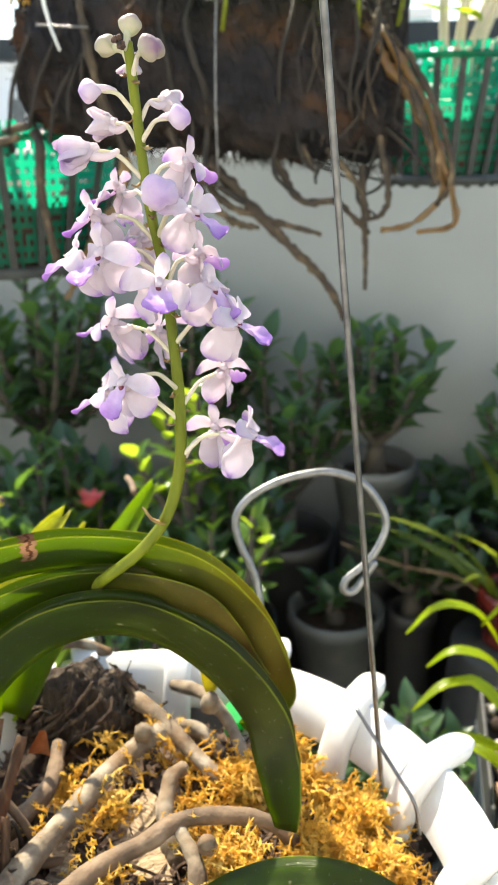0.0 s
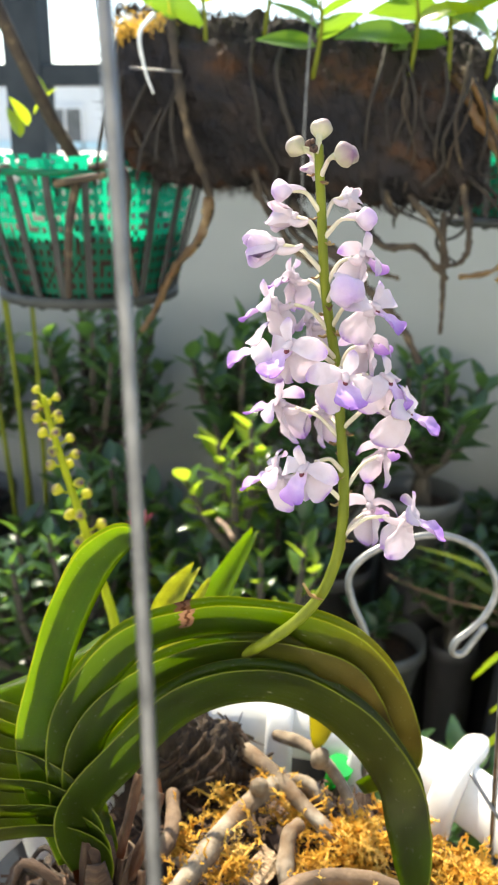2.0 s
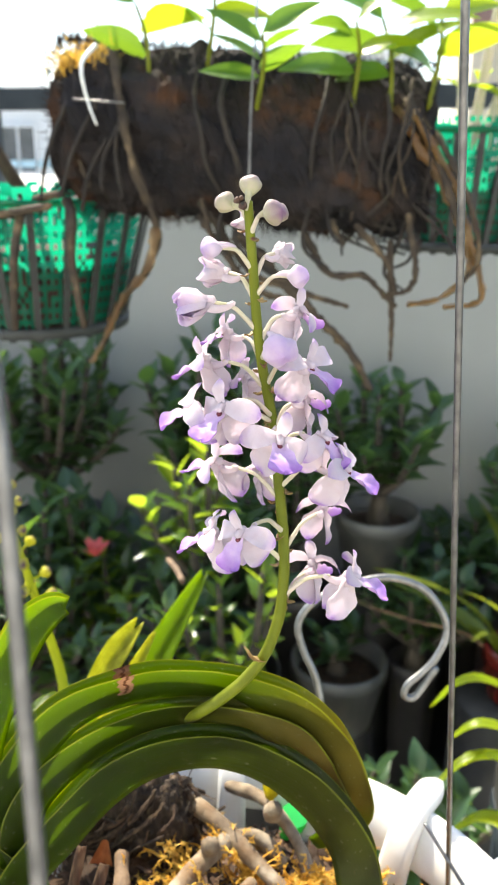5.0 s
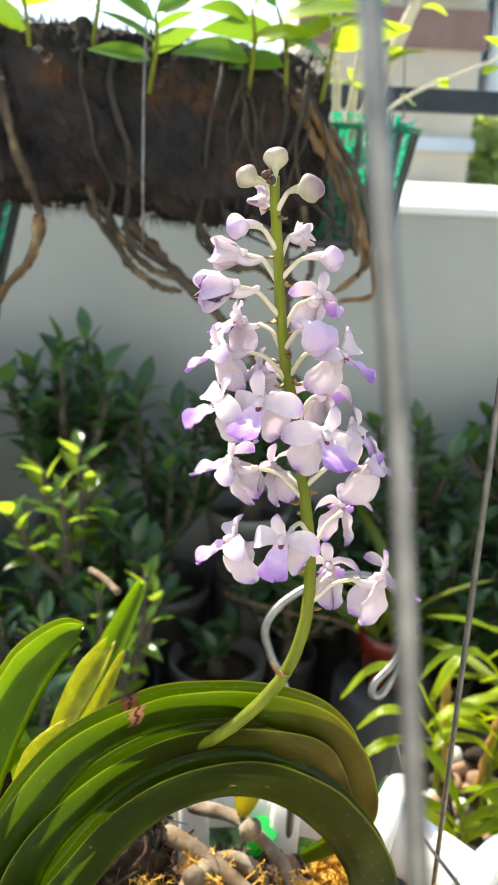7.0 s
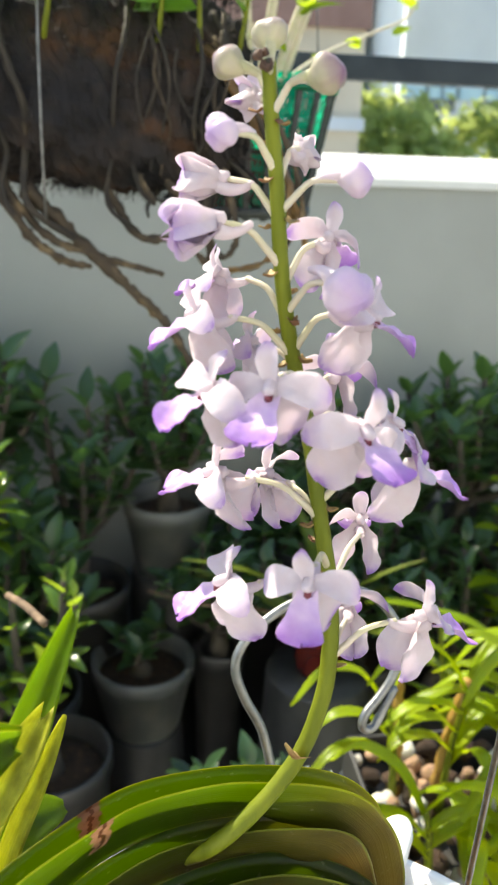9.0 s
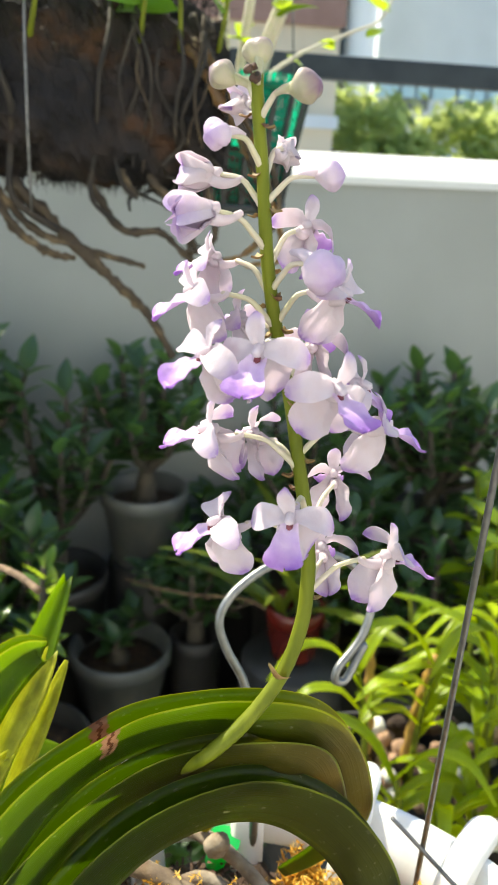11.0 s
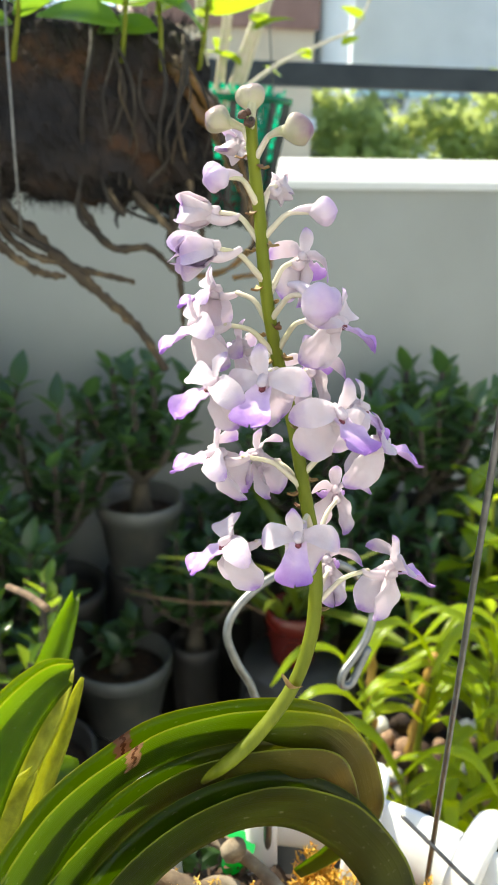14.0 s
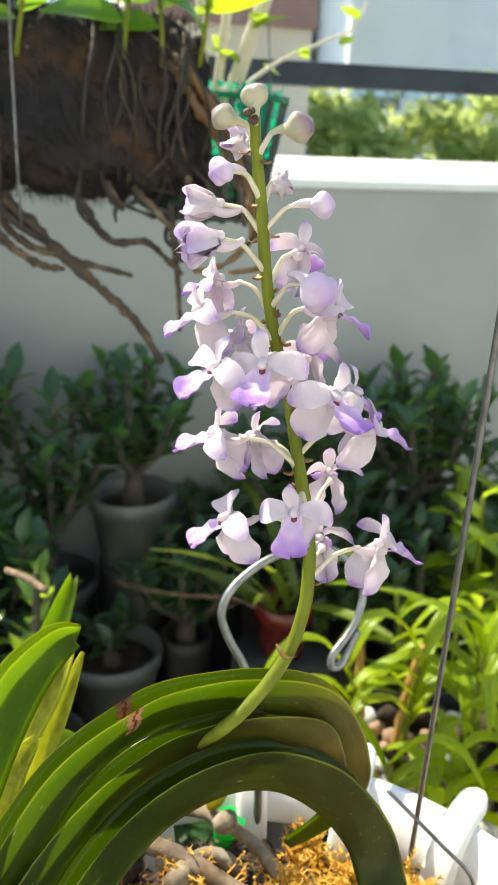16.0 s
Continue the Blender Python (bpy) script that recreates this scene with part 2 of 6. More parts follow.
ALU = material("aluminium_wire", [(0.3, (0.17, 0.17, 0.165)), (0.7, (0.27, 0.27, 0.26))], 160, rough=0.42, metal=0.85, bump=0.1)
MOSS = material("moss_gold", [(0.28, (0.36, 0.15, 0.018)), (0.50, (0.74, 0.44, 0.055)), (0.70, (0.92, 0.70, 0.22))], 60, rough=0.85, bump=0.3, translucent=0.35, glow=(0.85, 0.50, 0.07))
SOIL = material("bark_soil", [(0.25, (0.014, 0.008, 0.005)), (0.6, (0.050, 0.026, 0.012)), (0.85, (0.15, 0.075, 0.030))], 90, rough=0.95, bump=1.0, bump_scale=160)
BARK = material("bark_chip", [(0.25, (0.030, 0.016, 0.010)), (0.6, (0.080, 0.044, 0.024)), (0.85, (0.18, 0.105, 0.055))], 70, rough=0.9, bump=0.8, axis=(0.4, 3, 3), random_tint=0.4)
STUMP = material("old_stump", [(0.30, (0.012, 0.008, 0.005)), (0.55, (0.045, 0.029, 0.018)), (0.80, (0.17, 0.12, 0.075))], 110, rough=0.95, bump=1.0, bump_scale=260, axis=(2.4, 2.4, 0.35))
STUMP_GREY = material("weathered_fibre", [(0.30, (0.022, 0.013, 0.008)), (0.55, (0.075, 0.046, 0.026)), (0.80, (0.19, 0.13, 0.08))], 110, rough=0.95, bump=1.0, bump_scale=260, axis=(2.4, 2.4, 0.35))
WOOD_CHIP = material("wood_chip", [(0.25, (0.16, 0.095, 0.05)), (0.5, (0.34, 0.24, 0.14)), (0.75, (0.52, 0.41, 0.27))], 120, rough=0.9, bump=0.9, bump_scale=300, axis=(0.5, 3, 3))
SHEATH = material("dry_sheath", [(0.25, (0.014, 0.007, 0.004)), (0.5, (0.045, 0.023, 0.011)), (0.75, (0.13, 0.075, 0.038))], 120, rough=0.8, bump=0.8, bump_scale=260, axis=(3, 3, 0.5), translucent=0.15, glow=(0.6, 0.25, 0.06))
ROOT = material("orchid_root", [(0.28, (0.060, 0.036, 0.020)), (0.52, (0.20, 0.152, 0.10)), (0.80, (0.44, 0.38, 0.29))], 90, rough=0.85, bump=0.5, bump_scale=240, stain=(60, (0.13, 0.065, 0.022), 0.9))
ROOT_BROWN = material("old_root", [(0.25, (0.06, 0.036, 0.020)), (0.55, (0.165, 0.105, 0.060)), (0.8, (0.32, 0.23, 0.15))], 75, rough=0.8, bump=0.6, bump_scale=220)
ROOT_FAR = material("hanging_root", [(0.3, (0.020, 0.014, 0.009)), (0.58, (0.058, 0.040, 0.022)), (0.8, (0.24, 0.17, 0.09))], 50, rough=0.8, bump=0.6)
# lit copy of the hanging root: sun painted in as gold and glow
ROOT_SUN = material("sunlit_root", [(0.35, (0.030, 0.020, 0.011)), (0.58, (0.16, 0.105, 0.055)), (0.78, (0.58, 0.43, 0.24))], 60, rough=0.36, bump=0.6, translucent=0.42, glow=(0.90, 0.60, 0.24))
ROOT_DARK = material("dark_root", [(0.3, (0.012, 0.010, 0.008)), (0.6, (0.026, 0.020, 0.014)), (0.85, (0.08, 0.055, 0.032))], 50, rough=0.8, bump=0.7)
LOG = material("fern_log", [(0.40, (0.017, 0.016, 0.018)), (0.56, (0.030, 0.024, 0.022)), (0.76, (0.090, 0.038, 0.014))], 20, spec=0.2, rough=0.95, bump=1.0, bump_scale=140)
GREEN_NET = material("green_net", [(0.3, (0.0, 0.070, 0.038)), (0.7, (0.004, 0.17, 0.09))], 60, rough=0.15, bump=1.0, bump_scale=300, translucent=0.42, glow=(0.0, 0.52, 0.27))
DARK_FILL = material("damp_filling", [(0.3, (0.010, 0.012, 0.008)), (0.6, (0.030, 0.024, 0.013)), (0.85, (0.10, 0.062, 0.026))], 70, rough=0.9, bump=0.8, bump_scale=120)
DARK_SLAT = material("dark_slat", [(0.3, (0.018, 0.022, 0.020)), (0.7, (0.042, 0.046, 0.043))], 60, rough=0.6, bump=0.3)
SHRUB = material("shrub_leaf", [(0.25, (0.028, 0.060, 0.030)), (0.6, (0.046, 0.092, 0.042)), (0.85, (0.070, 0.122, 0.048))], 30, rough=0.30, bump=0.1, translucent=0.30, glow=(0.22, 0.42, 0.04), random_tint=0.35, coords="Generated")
# yellow-green leaf, brightened so that its colour carries some of the sun
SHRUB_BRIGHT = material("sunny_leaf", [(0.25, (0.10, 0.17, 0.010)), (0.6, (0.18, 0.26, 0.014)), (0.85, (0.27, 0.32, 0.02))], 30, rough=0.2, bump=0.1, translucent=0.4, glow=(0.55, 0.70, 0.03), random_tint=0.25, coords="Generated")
TRUNK = material("shrub_trunk", [(0.3, (0.030, 0.026, 0.02)), (0.7, (0.085, 0.07, 0.052))], 40, rough=0.85, bump=0.6)
# white glaze painted dark grey, so the pots carry their shade in the colour
POT_WHITE_SHADED = material("glazed_white_shaded", [(0.3, (0.080, 0.084, 0.080)), (0.7, (0.125, 0.13, 0.125))], 12, rough=0.4, bump=0.05, stain=(20, (0.22, 0.20, 0.16), 0.5))
POT_RED = material("red_plastic", [(0.3, (0.085, 0.010, 0.007)), (0.7, (0.125, 0.016, 0.010))], 20, rough=0.22, bump=0.05)
POT_DARK = material("dark_plastic", [(0.3, (0.02, 0.02, 0.02)), (0.7, (0.045, 0.042, 0.04))], 20, rough=0.5, bump=0.1)
BLOSSOM = material("red_blossom", [(0.3, (0.66, 0.09, 0.10)), (0.7, (0.80, 0.24, 0.22))], 60, rough=0.5, bump=0, translucent=0.4)
# white wall paint held at mid grey: the parapet's shade is in the colour
PAINT_SHADED = material("wall_paint_shaded", [(0.3, (0.28, 0.29, 0.272)), (0.7, (0.355, 0.364, 0.342))], 2.2, rough=0.8, bump=0.25, bump_scale=90, stain=(3.5, (0.28, 0.28, 0.26), 0.45))
COPING = material("coping_white", [(0.3, (0.58, 0.58, 0.565)), (0.7, (0.67, 0.67, 0.65))], 6, rough=0.7, bump=0.2, bump_scale=120)
RAIL = material("rail_paint", [(0.3, (0.018, 0.026, 0.034)), (0.7, (0.032, 0.042, 0.050))], 20, rough=0.5, spec=0.2, bump=0.05)
# bright white for the unseen south wall, to bounce fill light
HOUSE_PAINT_BOUNCE = material("house_paint_bounce", [(0.3, (0.76, 0.76, 0.74)), (0.7, (0.82, 0.82, 0.80))], 2.2, rough=0.8, bump=0.25, bump_scale=90)
FLOOR = material("floor_cement", [(0.3, (0.15, 0.145, 0.135)), (0.7, (0.24, 0.235, 0.22))], 3.5, rough=0.85, bump=0.4, bump_scale=60, stain=(6, (0.05, 0.05, 0.04), 0.6))
BEIGE = material("beige_render", [(0.3, (0.62, 0.52, 0.38)), (0.7, (0.70, 0.60, 0.46))], 0.8, rough=0.85, bump=0.2, stain=(1.2, (0.48, 0.40, 0.30), 0.4))
BRICK_BAND = material("russet_band", [(0.3, (0.24, 0.13, 0.10)), (0.7, (0.34, 0.20, 0.16))], 2, rough=0.8, bump=0.2)
WHITE_FACADE = material("white_facade", [(0.3, (0.62, 0.645, 0.67)), (0.7, (0.71, 0.725, 0.74))], 0.6, rough=0.8, bump=0.2, stain=(0.8, (0.55, 0.57, 0.58), 0.4))
BLUE_FACADE = material("blue_facade", [(0.3, (0.40, 0.58, 0.68)), (0.7, (0.50, 0.68, 0.76))], 0.6, rough=0.7, bump=0.2)
GLASS_DARK = material("window_glass", [(0.3, (0.06, 0.07, 0.08)), (0.7, (0.12, 0.13, 0.15))], 2, rough=0.08, bump=0)
# foliage lighter than real leaves, with distant haze mixed into colour and glow
FAR_TREE = material("tree_leaf_hazed", [(0.25, (0.10, 0.16, 0.04)), (0.7, (0.20, 0.27, 0.07))], 3, rough=0.5, bump=0.2, translucent=0.5, glow=(0.62, 0.70, 0.22))
GROUND = material("street_ground", [(0.3, (0.42, 0.41, 0.39)), (0.7, (0.52, 0.51, 0.48))], 0.4, rough=0.9, bump=0.3)
TIE = material("white_tie", [(0.3, (0.72, 0.72, 0.68)), (0.7, (0.80, 0.80, 0.76))], 60, rough=0.4, bump=0)


# ---- mesh helpers ----
def mesh_object(name, verts, faces, mat, parent=None, label="", uvs=None, smooth=True):
    me = bpy.data.meshes.new(name)
    me.from_pydata([tuple(v) for v in verts], [], faces)
    if uvs is not None:
        layer = me.uv_layers.new(name="UVMap")
        for loop in me.loops:
            layer.data[loop.index].uv = uvs[loop.vertex_index]
    if smooth:
        me.polygons.foreach_set("use_smooth", [True] * len(me.polygons))
    me.materials.append(mat)
    me.update()
    ob = new(name, me)
    if parent:
        ob.parent = parent
    if label:
        ob["label"] = label
    return ob


def part(name, bm, mat, parent, label=""):
    me = bpy.data.meshes.new(name)
    bm.to_mesh(me)
    bm.free()
    me.materials.append(mat)
    ob = new(name, me)
    if parent:
        ob.parent = parent
    if label:
        ob["label"] = label
    return ob


def thing(name, place, label, category, group="", kind=""):
    ob = new(name)
    ob.location = place
    ob.empty_display_size = 0.02
    return tagged(ob, label, category, group, kind)


def smooth_path(points, steps):
    """Catmull-Rom samples through the points."""
    p = [Vector(q) for q in points]
    p = [p[0] * 2 - p[1]] + p + [p[-1] * 2 - p[-2]]
    out = []
    for i in range(1, len(p) - 2):
        for k in range(steps):
            t = k / steps
            a, b, c, d = p[i - 1], p[i], p[i + 1], p[i + 2]
            out.append(0.5 * ((2 * b) + (c - a) * t + (2 * a - 5 * b + 4 * c - d) * t * t + (3 * b - a - 3 * c + d) * t ** 3))
    out.append(p[-2].copy())
    return out


def sweep(points, radius, segs=8, steps=5, wobble=0.0, flat=1.0, origin=(0, 0, 0)):
    """A capped tube along the points. radius: a number, or a function of the way along (0 to 1)."""
    path = smooth_path([Vector(q) - Vector(origin) for q in points], steps)
    rad = radius if callable(radius) else (lambda s: radius)
    verts, faces, uvs = [], [], []
    t0 = (path[1] - path[0]).normalized()
    side = t0.orthogonal().normalized()
    n = len(path)
    for i, c in enumerate(path):
        t = (path[min(i + 1, n - 1)] - path[max(i - 1, 0)]).normalized()
        side = (side - t * side.dot(t)).normalized()
        up = t.cross(side)
        s = i / (n - 1)
        r = rad(s)
        for k in range(segs):
            a = 2 * math.pi * k / segs
            w = 1 + (wobble * noise.noise(c * 160 + Vector((math.cos(a), math.sin(a), 0)) * 1.5) if wobble else 0)
            verts.append(c + (side * math.cos(a) + up * math.sin(a) * flat) * r * w)
            uvs.append((k / segs, s))
    for i in range(n - 1):
        for k in range(segs):
            k2 = (k + 1) % segs
            faces.append((i * segs + k, i * segs + k2, (i + 1) * segs + k2, (i + 1) * segs + k))
    for i, flip in ((0, True), (n - 1, False)):
        t = (path[1] - path[0]).normalized() * -1 if i == 0 else (path[-1] - path[-2]).normalized()
        verts.append(path[i] + t * rad(i / (n - 1)) * 0.7)
        uvs.append((0.5, i / (n - 1)))
        apex = len(verts) - 1
        for k in range(segs):
            a, b = i * segs + k, i * segs + (k + 1) % segs
            faces.append((b, a, apex) if flip else (a, b, apex))
    return verts, faces, uvs


def tube(name, points, radius, mat, parent=None, label="", segs=8, steps=5, wobble=0.0, flat=1.0):
    origin = parent.matrix_basis.translation if parent else (0, 0, 0)
    v, f, u = sweep(points, radius, segs, steps, wobble, flat, origin)
    return mesh_object(name, v, f, mat, parent, label, u)


def blade(points, width, across, fold=0.6, thick=0.0016, steps=7, cells=8, lift=None, origin=(0, 0, 0), twist=0.0, notch=0.0):
    """A strap leaf with a keel along the points and two wings that rise from it. width(s): half the blade; fold: radians that the wings rise."""
    path = smooth_path([Vector(q) - Vector(origin) for q in points], steps)
    n = len(path)
    verts, faces, uvs = [], [], []
    cols, sign = cells + 1, 1
    for layer in (0, 1):
        for i, c in enumerate(path):
            t = (path[min(i + 1, n - 1)] - path[max(i - 1, 0)]).normalized()
            s = i / (n - 1)
            side = Vector(across)
            side = (side - t * side.dot(t)).normalized()
            up = side.cross(t) * -1
            if twist:
                q = Matrix.Rotation(twist * s, 3, t)
                side, up = q @ side, q @ up
            if i == 0 and layer == 0 and lift is not None:
                sign = -1 if up.dot(Vector(lift)) < 0 else 1
            up = up * sign
            w = width(s)
            fo = fold(s) if callable(fold) else fold
            for k in range(cols):
                x = -1 + 2 * k / cells
                soft = (x * x + 0.02) ** 0.5 - 0.14
                p = c + side * (x * w * math.cos(fo)) + up * (soft * w * math.sin(fo))
                p += up * (0.0006 * noise.noise(c * 60 + Vector((x * 2, 0, 0))))
                if notch and s > 0.92:
                    p -= t * notch * (1 - abs(x)) * ((s - 0.92) / 0.08)
                if layer:
                    p -= up * thick * (1.0 - 0.75 * abs(x))
                verts.append(p)
                uvs.append((k / cells, s))
    m = n * cols
    for i in range(n - 1):
        for k in range(cells):
            a = i * cols + k
            q = (a, a + 1, a + cols + 1, a + cols)
            faces.append(q)
            faces.append(tuple(m + j for j in reversed(q)))
        for k in (0, cells):
            a, b = i * cols + k, (i + 1) * cols + k
            faces.append((a, b, m + b, m + a) if k == 0 else (b, a, m + a, m + b))
    for i in (0, n - 1):
        for k in range(cells):
            a, b = i * cols + k, i * cols + k + 1
            faces.append((b, a, m + a, m + b) if i == 0 else (a, b, m + b, m + a))
    return verts, faces, uvs


def box(bm, x0, x1, y0, y1, z0, z1, bevel=0.0):
    r = bmesh.ops.create_cube(bm, size=1.0, matrix=Matrix.Translation(((x0 + x1) / 2, (y0 + y1) / 2, (z0 + z1) / 2)) @ Matrix.Diagonal((x1 - x0, y1 - y0, z1 - z0, 1)))
    if bevel:
        edges = list({e for v in r["verts"] for e in v.link_edges})
        bmesh.ops.bevel(bm, geom=edges, offset=bevel, segments=2, affect="EDGES", profile=0.6)


def lathe(profile, segs=28, origin=(0, 0, 0), wobble=0.0):
    """A turned shell from (radius, height) pairs, closed at the axis where the radius is 0."""
    verts, faces = [], []
    o = Vector(origin)
    for r, z in profile:
        for k in range(segs):
            a = 2 * math.pi * k / segs
            verts.append(Vector((r * math.cos(a), r * math.sin(a), z)) + o)
    for i in range(len(profile) - 1):
        for k in range(segs):
            k2 = (k + 1) % segs
            faces.append((i * segs + k, i * segs + k2, (i + 1) * segs + k2, (i + 1) * segs + k))
    return verts, faces


def base_of(ob):
    total = Vector((0, 0, 0))
    while ob:
        total += ob.matrix_basis.translation
        ob = ob.parent
    return total


def strap(name, points, width, mat, parent, label="", across=(-0.3, 0.95, 0.0), fold=0.6, steps=7, cells=8, thick=0.0016, lift=(0, 0, 1), twist=0.0, notch=0.0):
    v, f, u = blade(points, width, across, fold, thick, steps, cells, lift, base_of(parent), twist, notch)
    return mesh_object(name, v, f, mat, parent, label, u)


# ---- the balcony ----
def build_balcony():
    bm = bmesh.new()
    box(bm, -4.0, 4.0, -1.6, 1.75, -0.12, 0.0)
    tagged(part("floor", bm, FLOOR, None), "stained grey cement balcony floor under the pots", "floor", kind="structure")
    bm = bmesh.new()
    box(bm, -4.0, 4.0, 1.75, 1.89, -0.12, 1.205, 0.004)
    tagged(part("wall_north", bm, PAINT_SHADED, None), "white painted parapet wall, greyed in colour for its shade, lightly stained", "wall", kind="structure")
    # coping whose top slopes up towards the street
    xs = (-4.0, 4.0)
    ring = [(1.742, 1.202), (1.742, 1.216), (1.750, 1.222), (1.930, 1.258), (1.940, 1.252), (1.940, 1.202)]
    v = [(x, y, z) for x in xs for y, z in ring]
    n = len(ring)
    f = [(i, (i + 1) % n, n + (i + 1) % n, n + i) for i in range(n)] + [tuple(range(n - 1, -1, -1)), tuple(range(n, 2 * n))]
    tagged(mesh_object("trim", v, f, COPING, None, smooth=False), "white sunlit sloping coping along the parapet", "coping", kind="structure")
    rail = thing("railing", (0, 1.83, 1.24), "dark blue-grey painted metal balcony railing on the parapet", "railing", kind="structure")
    bm = bmesh.new()
    box(bm, -4.0, 4.0, -0.026, 0.026, 0.150, 0.192, 0.004)
    part("top_rail", bm, RAIL, rail)
    for x in (-3.4, -2.1, -0.86, 1.35, 2.6):
        bm = bmesh.new()
        box(bm, x - 0.042, x + 0.042, -0.03, 0.03, 0.0, 0.149 if x != -0.86 else 1.3, 0.004)
        part("post", bm, RAIL, rail)
    # overhead frame of thin steel bars that carries the hanging wires
    bar = thing("hanging_rack", (0, 0, 2.6), "thin dark steel rack on the house wall for hanging baskets", "rack")
    for x in (-1.3, 1.3):
        tube("arm", [(x, -1.62, 2.6), (x, -0.2, 2.6), (x, 1.06, 2.6)], 0.009, RAIL, bar, "", 8, 2)
    for y in (0.255, 1.03):
        tube("crossbar", [(-1.3, y, 2.595), (0, y, 2.595), (1.3, y, 2.595)], 0.008, RAIL, bar, "", 8, 2)
    # unseen wall behind the camera, added as a reflector for the shaded side
    bm = bmesh.new()
    box(bm, -4.0, 4.0, -1.75, -1.6, -0.12, 3.0)
    tagged(part("wall_south", bm, HOUSE_PAINT_BOUNCE, None), "unseen white house wall behind the camera, bouncing fill light", "wall", kind="structure")
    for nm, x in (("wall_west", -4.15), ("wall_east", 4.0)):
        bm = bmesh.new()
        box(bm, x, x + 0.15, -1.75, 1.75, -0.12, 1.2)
        tagged(part(nm, bm, PAINT_SHADED, None), "white painted side parapet in the same shade-greyed colour", "wall", kind="structure")


def window(parent, x, z, w, h, y):
    """A framed window let into a facade whose face is at y."""
    o = base_of(parent)
    bm = bmesh.new()
    for a, b, c, d in ((x, x + w, z, z + 0.08), (x, x + w, z + h - 0.08, z + h), (x, x + 0.08, z + 0.08, z + h - 0.08), (x + w - 0.08, x + w, z + 0.08, z + h - 0.08), (x + w / 2 - 0.03, x + w / 2 + 0.03, z + 0.08, z + h - 0.08)):
        box(bm, a - o.x, b - o.x, y - 0.10 - o.y, y - 0.004 - o.y, c - o.z, d - o.z)
    win = part("window", bm, WHITE_FACADE, parent)
    bm = bmesh.new()
    box(bm, x + 0.08 - o.x, x + w - 0.08 - o.x, y - 0.05 - o.y, y - 0.01 - o.y, z + 0.08 - o.z, z + h - 0.08 - o.z)
    part("pane", bm, GLASS_DARK, win)


def building(place, size, wall, label, bands=(), windows=()):
    """A block of a house: walls, a roof slab, russet bands and windows on the side that faces the balcony."""
    x0, y0, z0 = place
    w, d, h = size
    b = thing("building", place, label, "building")
    bm = bmesh.new()
    box(bm, 0, w, 0, d, 0, h)
    part("wall", bm, wall, b)
    bm = bmesh.new()
    box(bm, -0.2, w + 0.2, -0.2, d + 0.2, h, h + 0.25)
    part("roof", bm, WHITE_FACADE, b)
    for z, t, mat in bands:
        bm = bmesh.new()
        box(bm, -0.05, w + 0.05, -0.10, -0.004, z, z + t)
        part("ledge", bm, mat, b)
    for x, z, ww, hh in windows:
        window(b, x0 + x, z0 + z, ww, hh, y0)
    return b


def far_tree(place, height, spread, seed):
    """Trunk, limbs and a crown of many separate leaf clumps with gaps."""
    rng = random.Random(seed)
    t = thing("tree", place, "leafy green street tree in hazy sunlight", "tree", "street trees")
    v, f, u = sweep([(0, 0, 0), (0.1, 0, height * 0.35), (0.0, 0.1, height * 0.62)], lambda s: 0.16 * (1 - 0.6 * s), 8, 4)
    mesh_object("trunk", v, f, TRUNK, t)
    for k in range(6):
        a = k * 1.05
        end = (math.cos(a) * spread * 0.6, math.sin(a) * spread * 0.6, height * (0.7 + 0.05 * (k % 3)))
        v, f, u = sweep([(0, 0.05, height * 0.5), (end[0] * 0.5, end[1] * 0.5, height * 0.62), end], lambda s: 0.07 * (1 - 0.7 * s), 6, 3)
        mesh_object("limb", v, f, TRUNK, t)
    verts, faces = [], []
    for c in range(70):
        a, e = rng.uniform(0, 6.28), rng.uniform(-0.5, 1)
        r = spread * rng.uniform(0.45, 1.0)
        c0 = Vector((math.cos(a) * r * (1 - 0.4 * e * e), math.sin(a) * r * (1 - 0.4 * e * e), height * 0.72 + e * height * 0.26))
        for k in range(26):
            p = c0 + Vector((rng.gauss(0, 1), rng.gauss(0, 1), rng.gauss(0, 0.8))) * spread * 0.13
            n = Vector((rng.gauss(0, 1), rng.gauss(0, 1), rng.gauss(0.6, 1))).normalized()
            s1 = n.orthogonal().normalized() * rng.uniform(0.05, 0.11)
            s2 = n.cross(s1).normalized() * rng.uniform(0.10, 0.2)
            i = len(verts)
            verts += [p - s2, p + s1, p + s2, p - s1]
            faces.append((i, i + 1, i + 2, i + 3))
    mesh_object("crown", verts, faces, FAR_TREE, t)


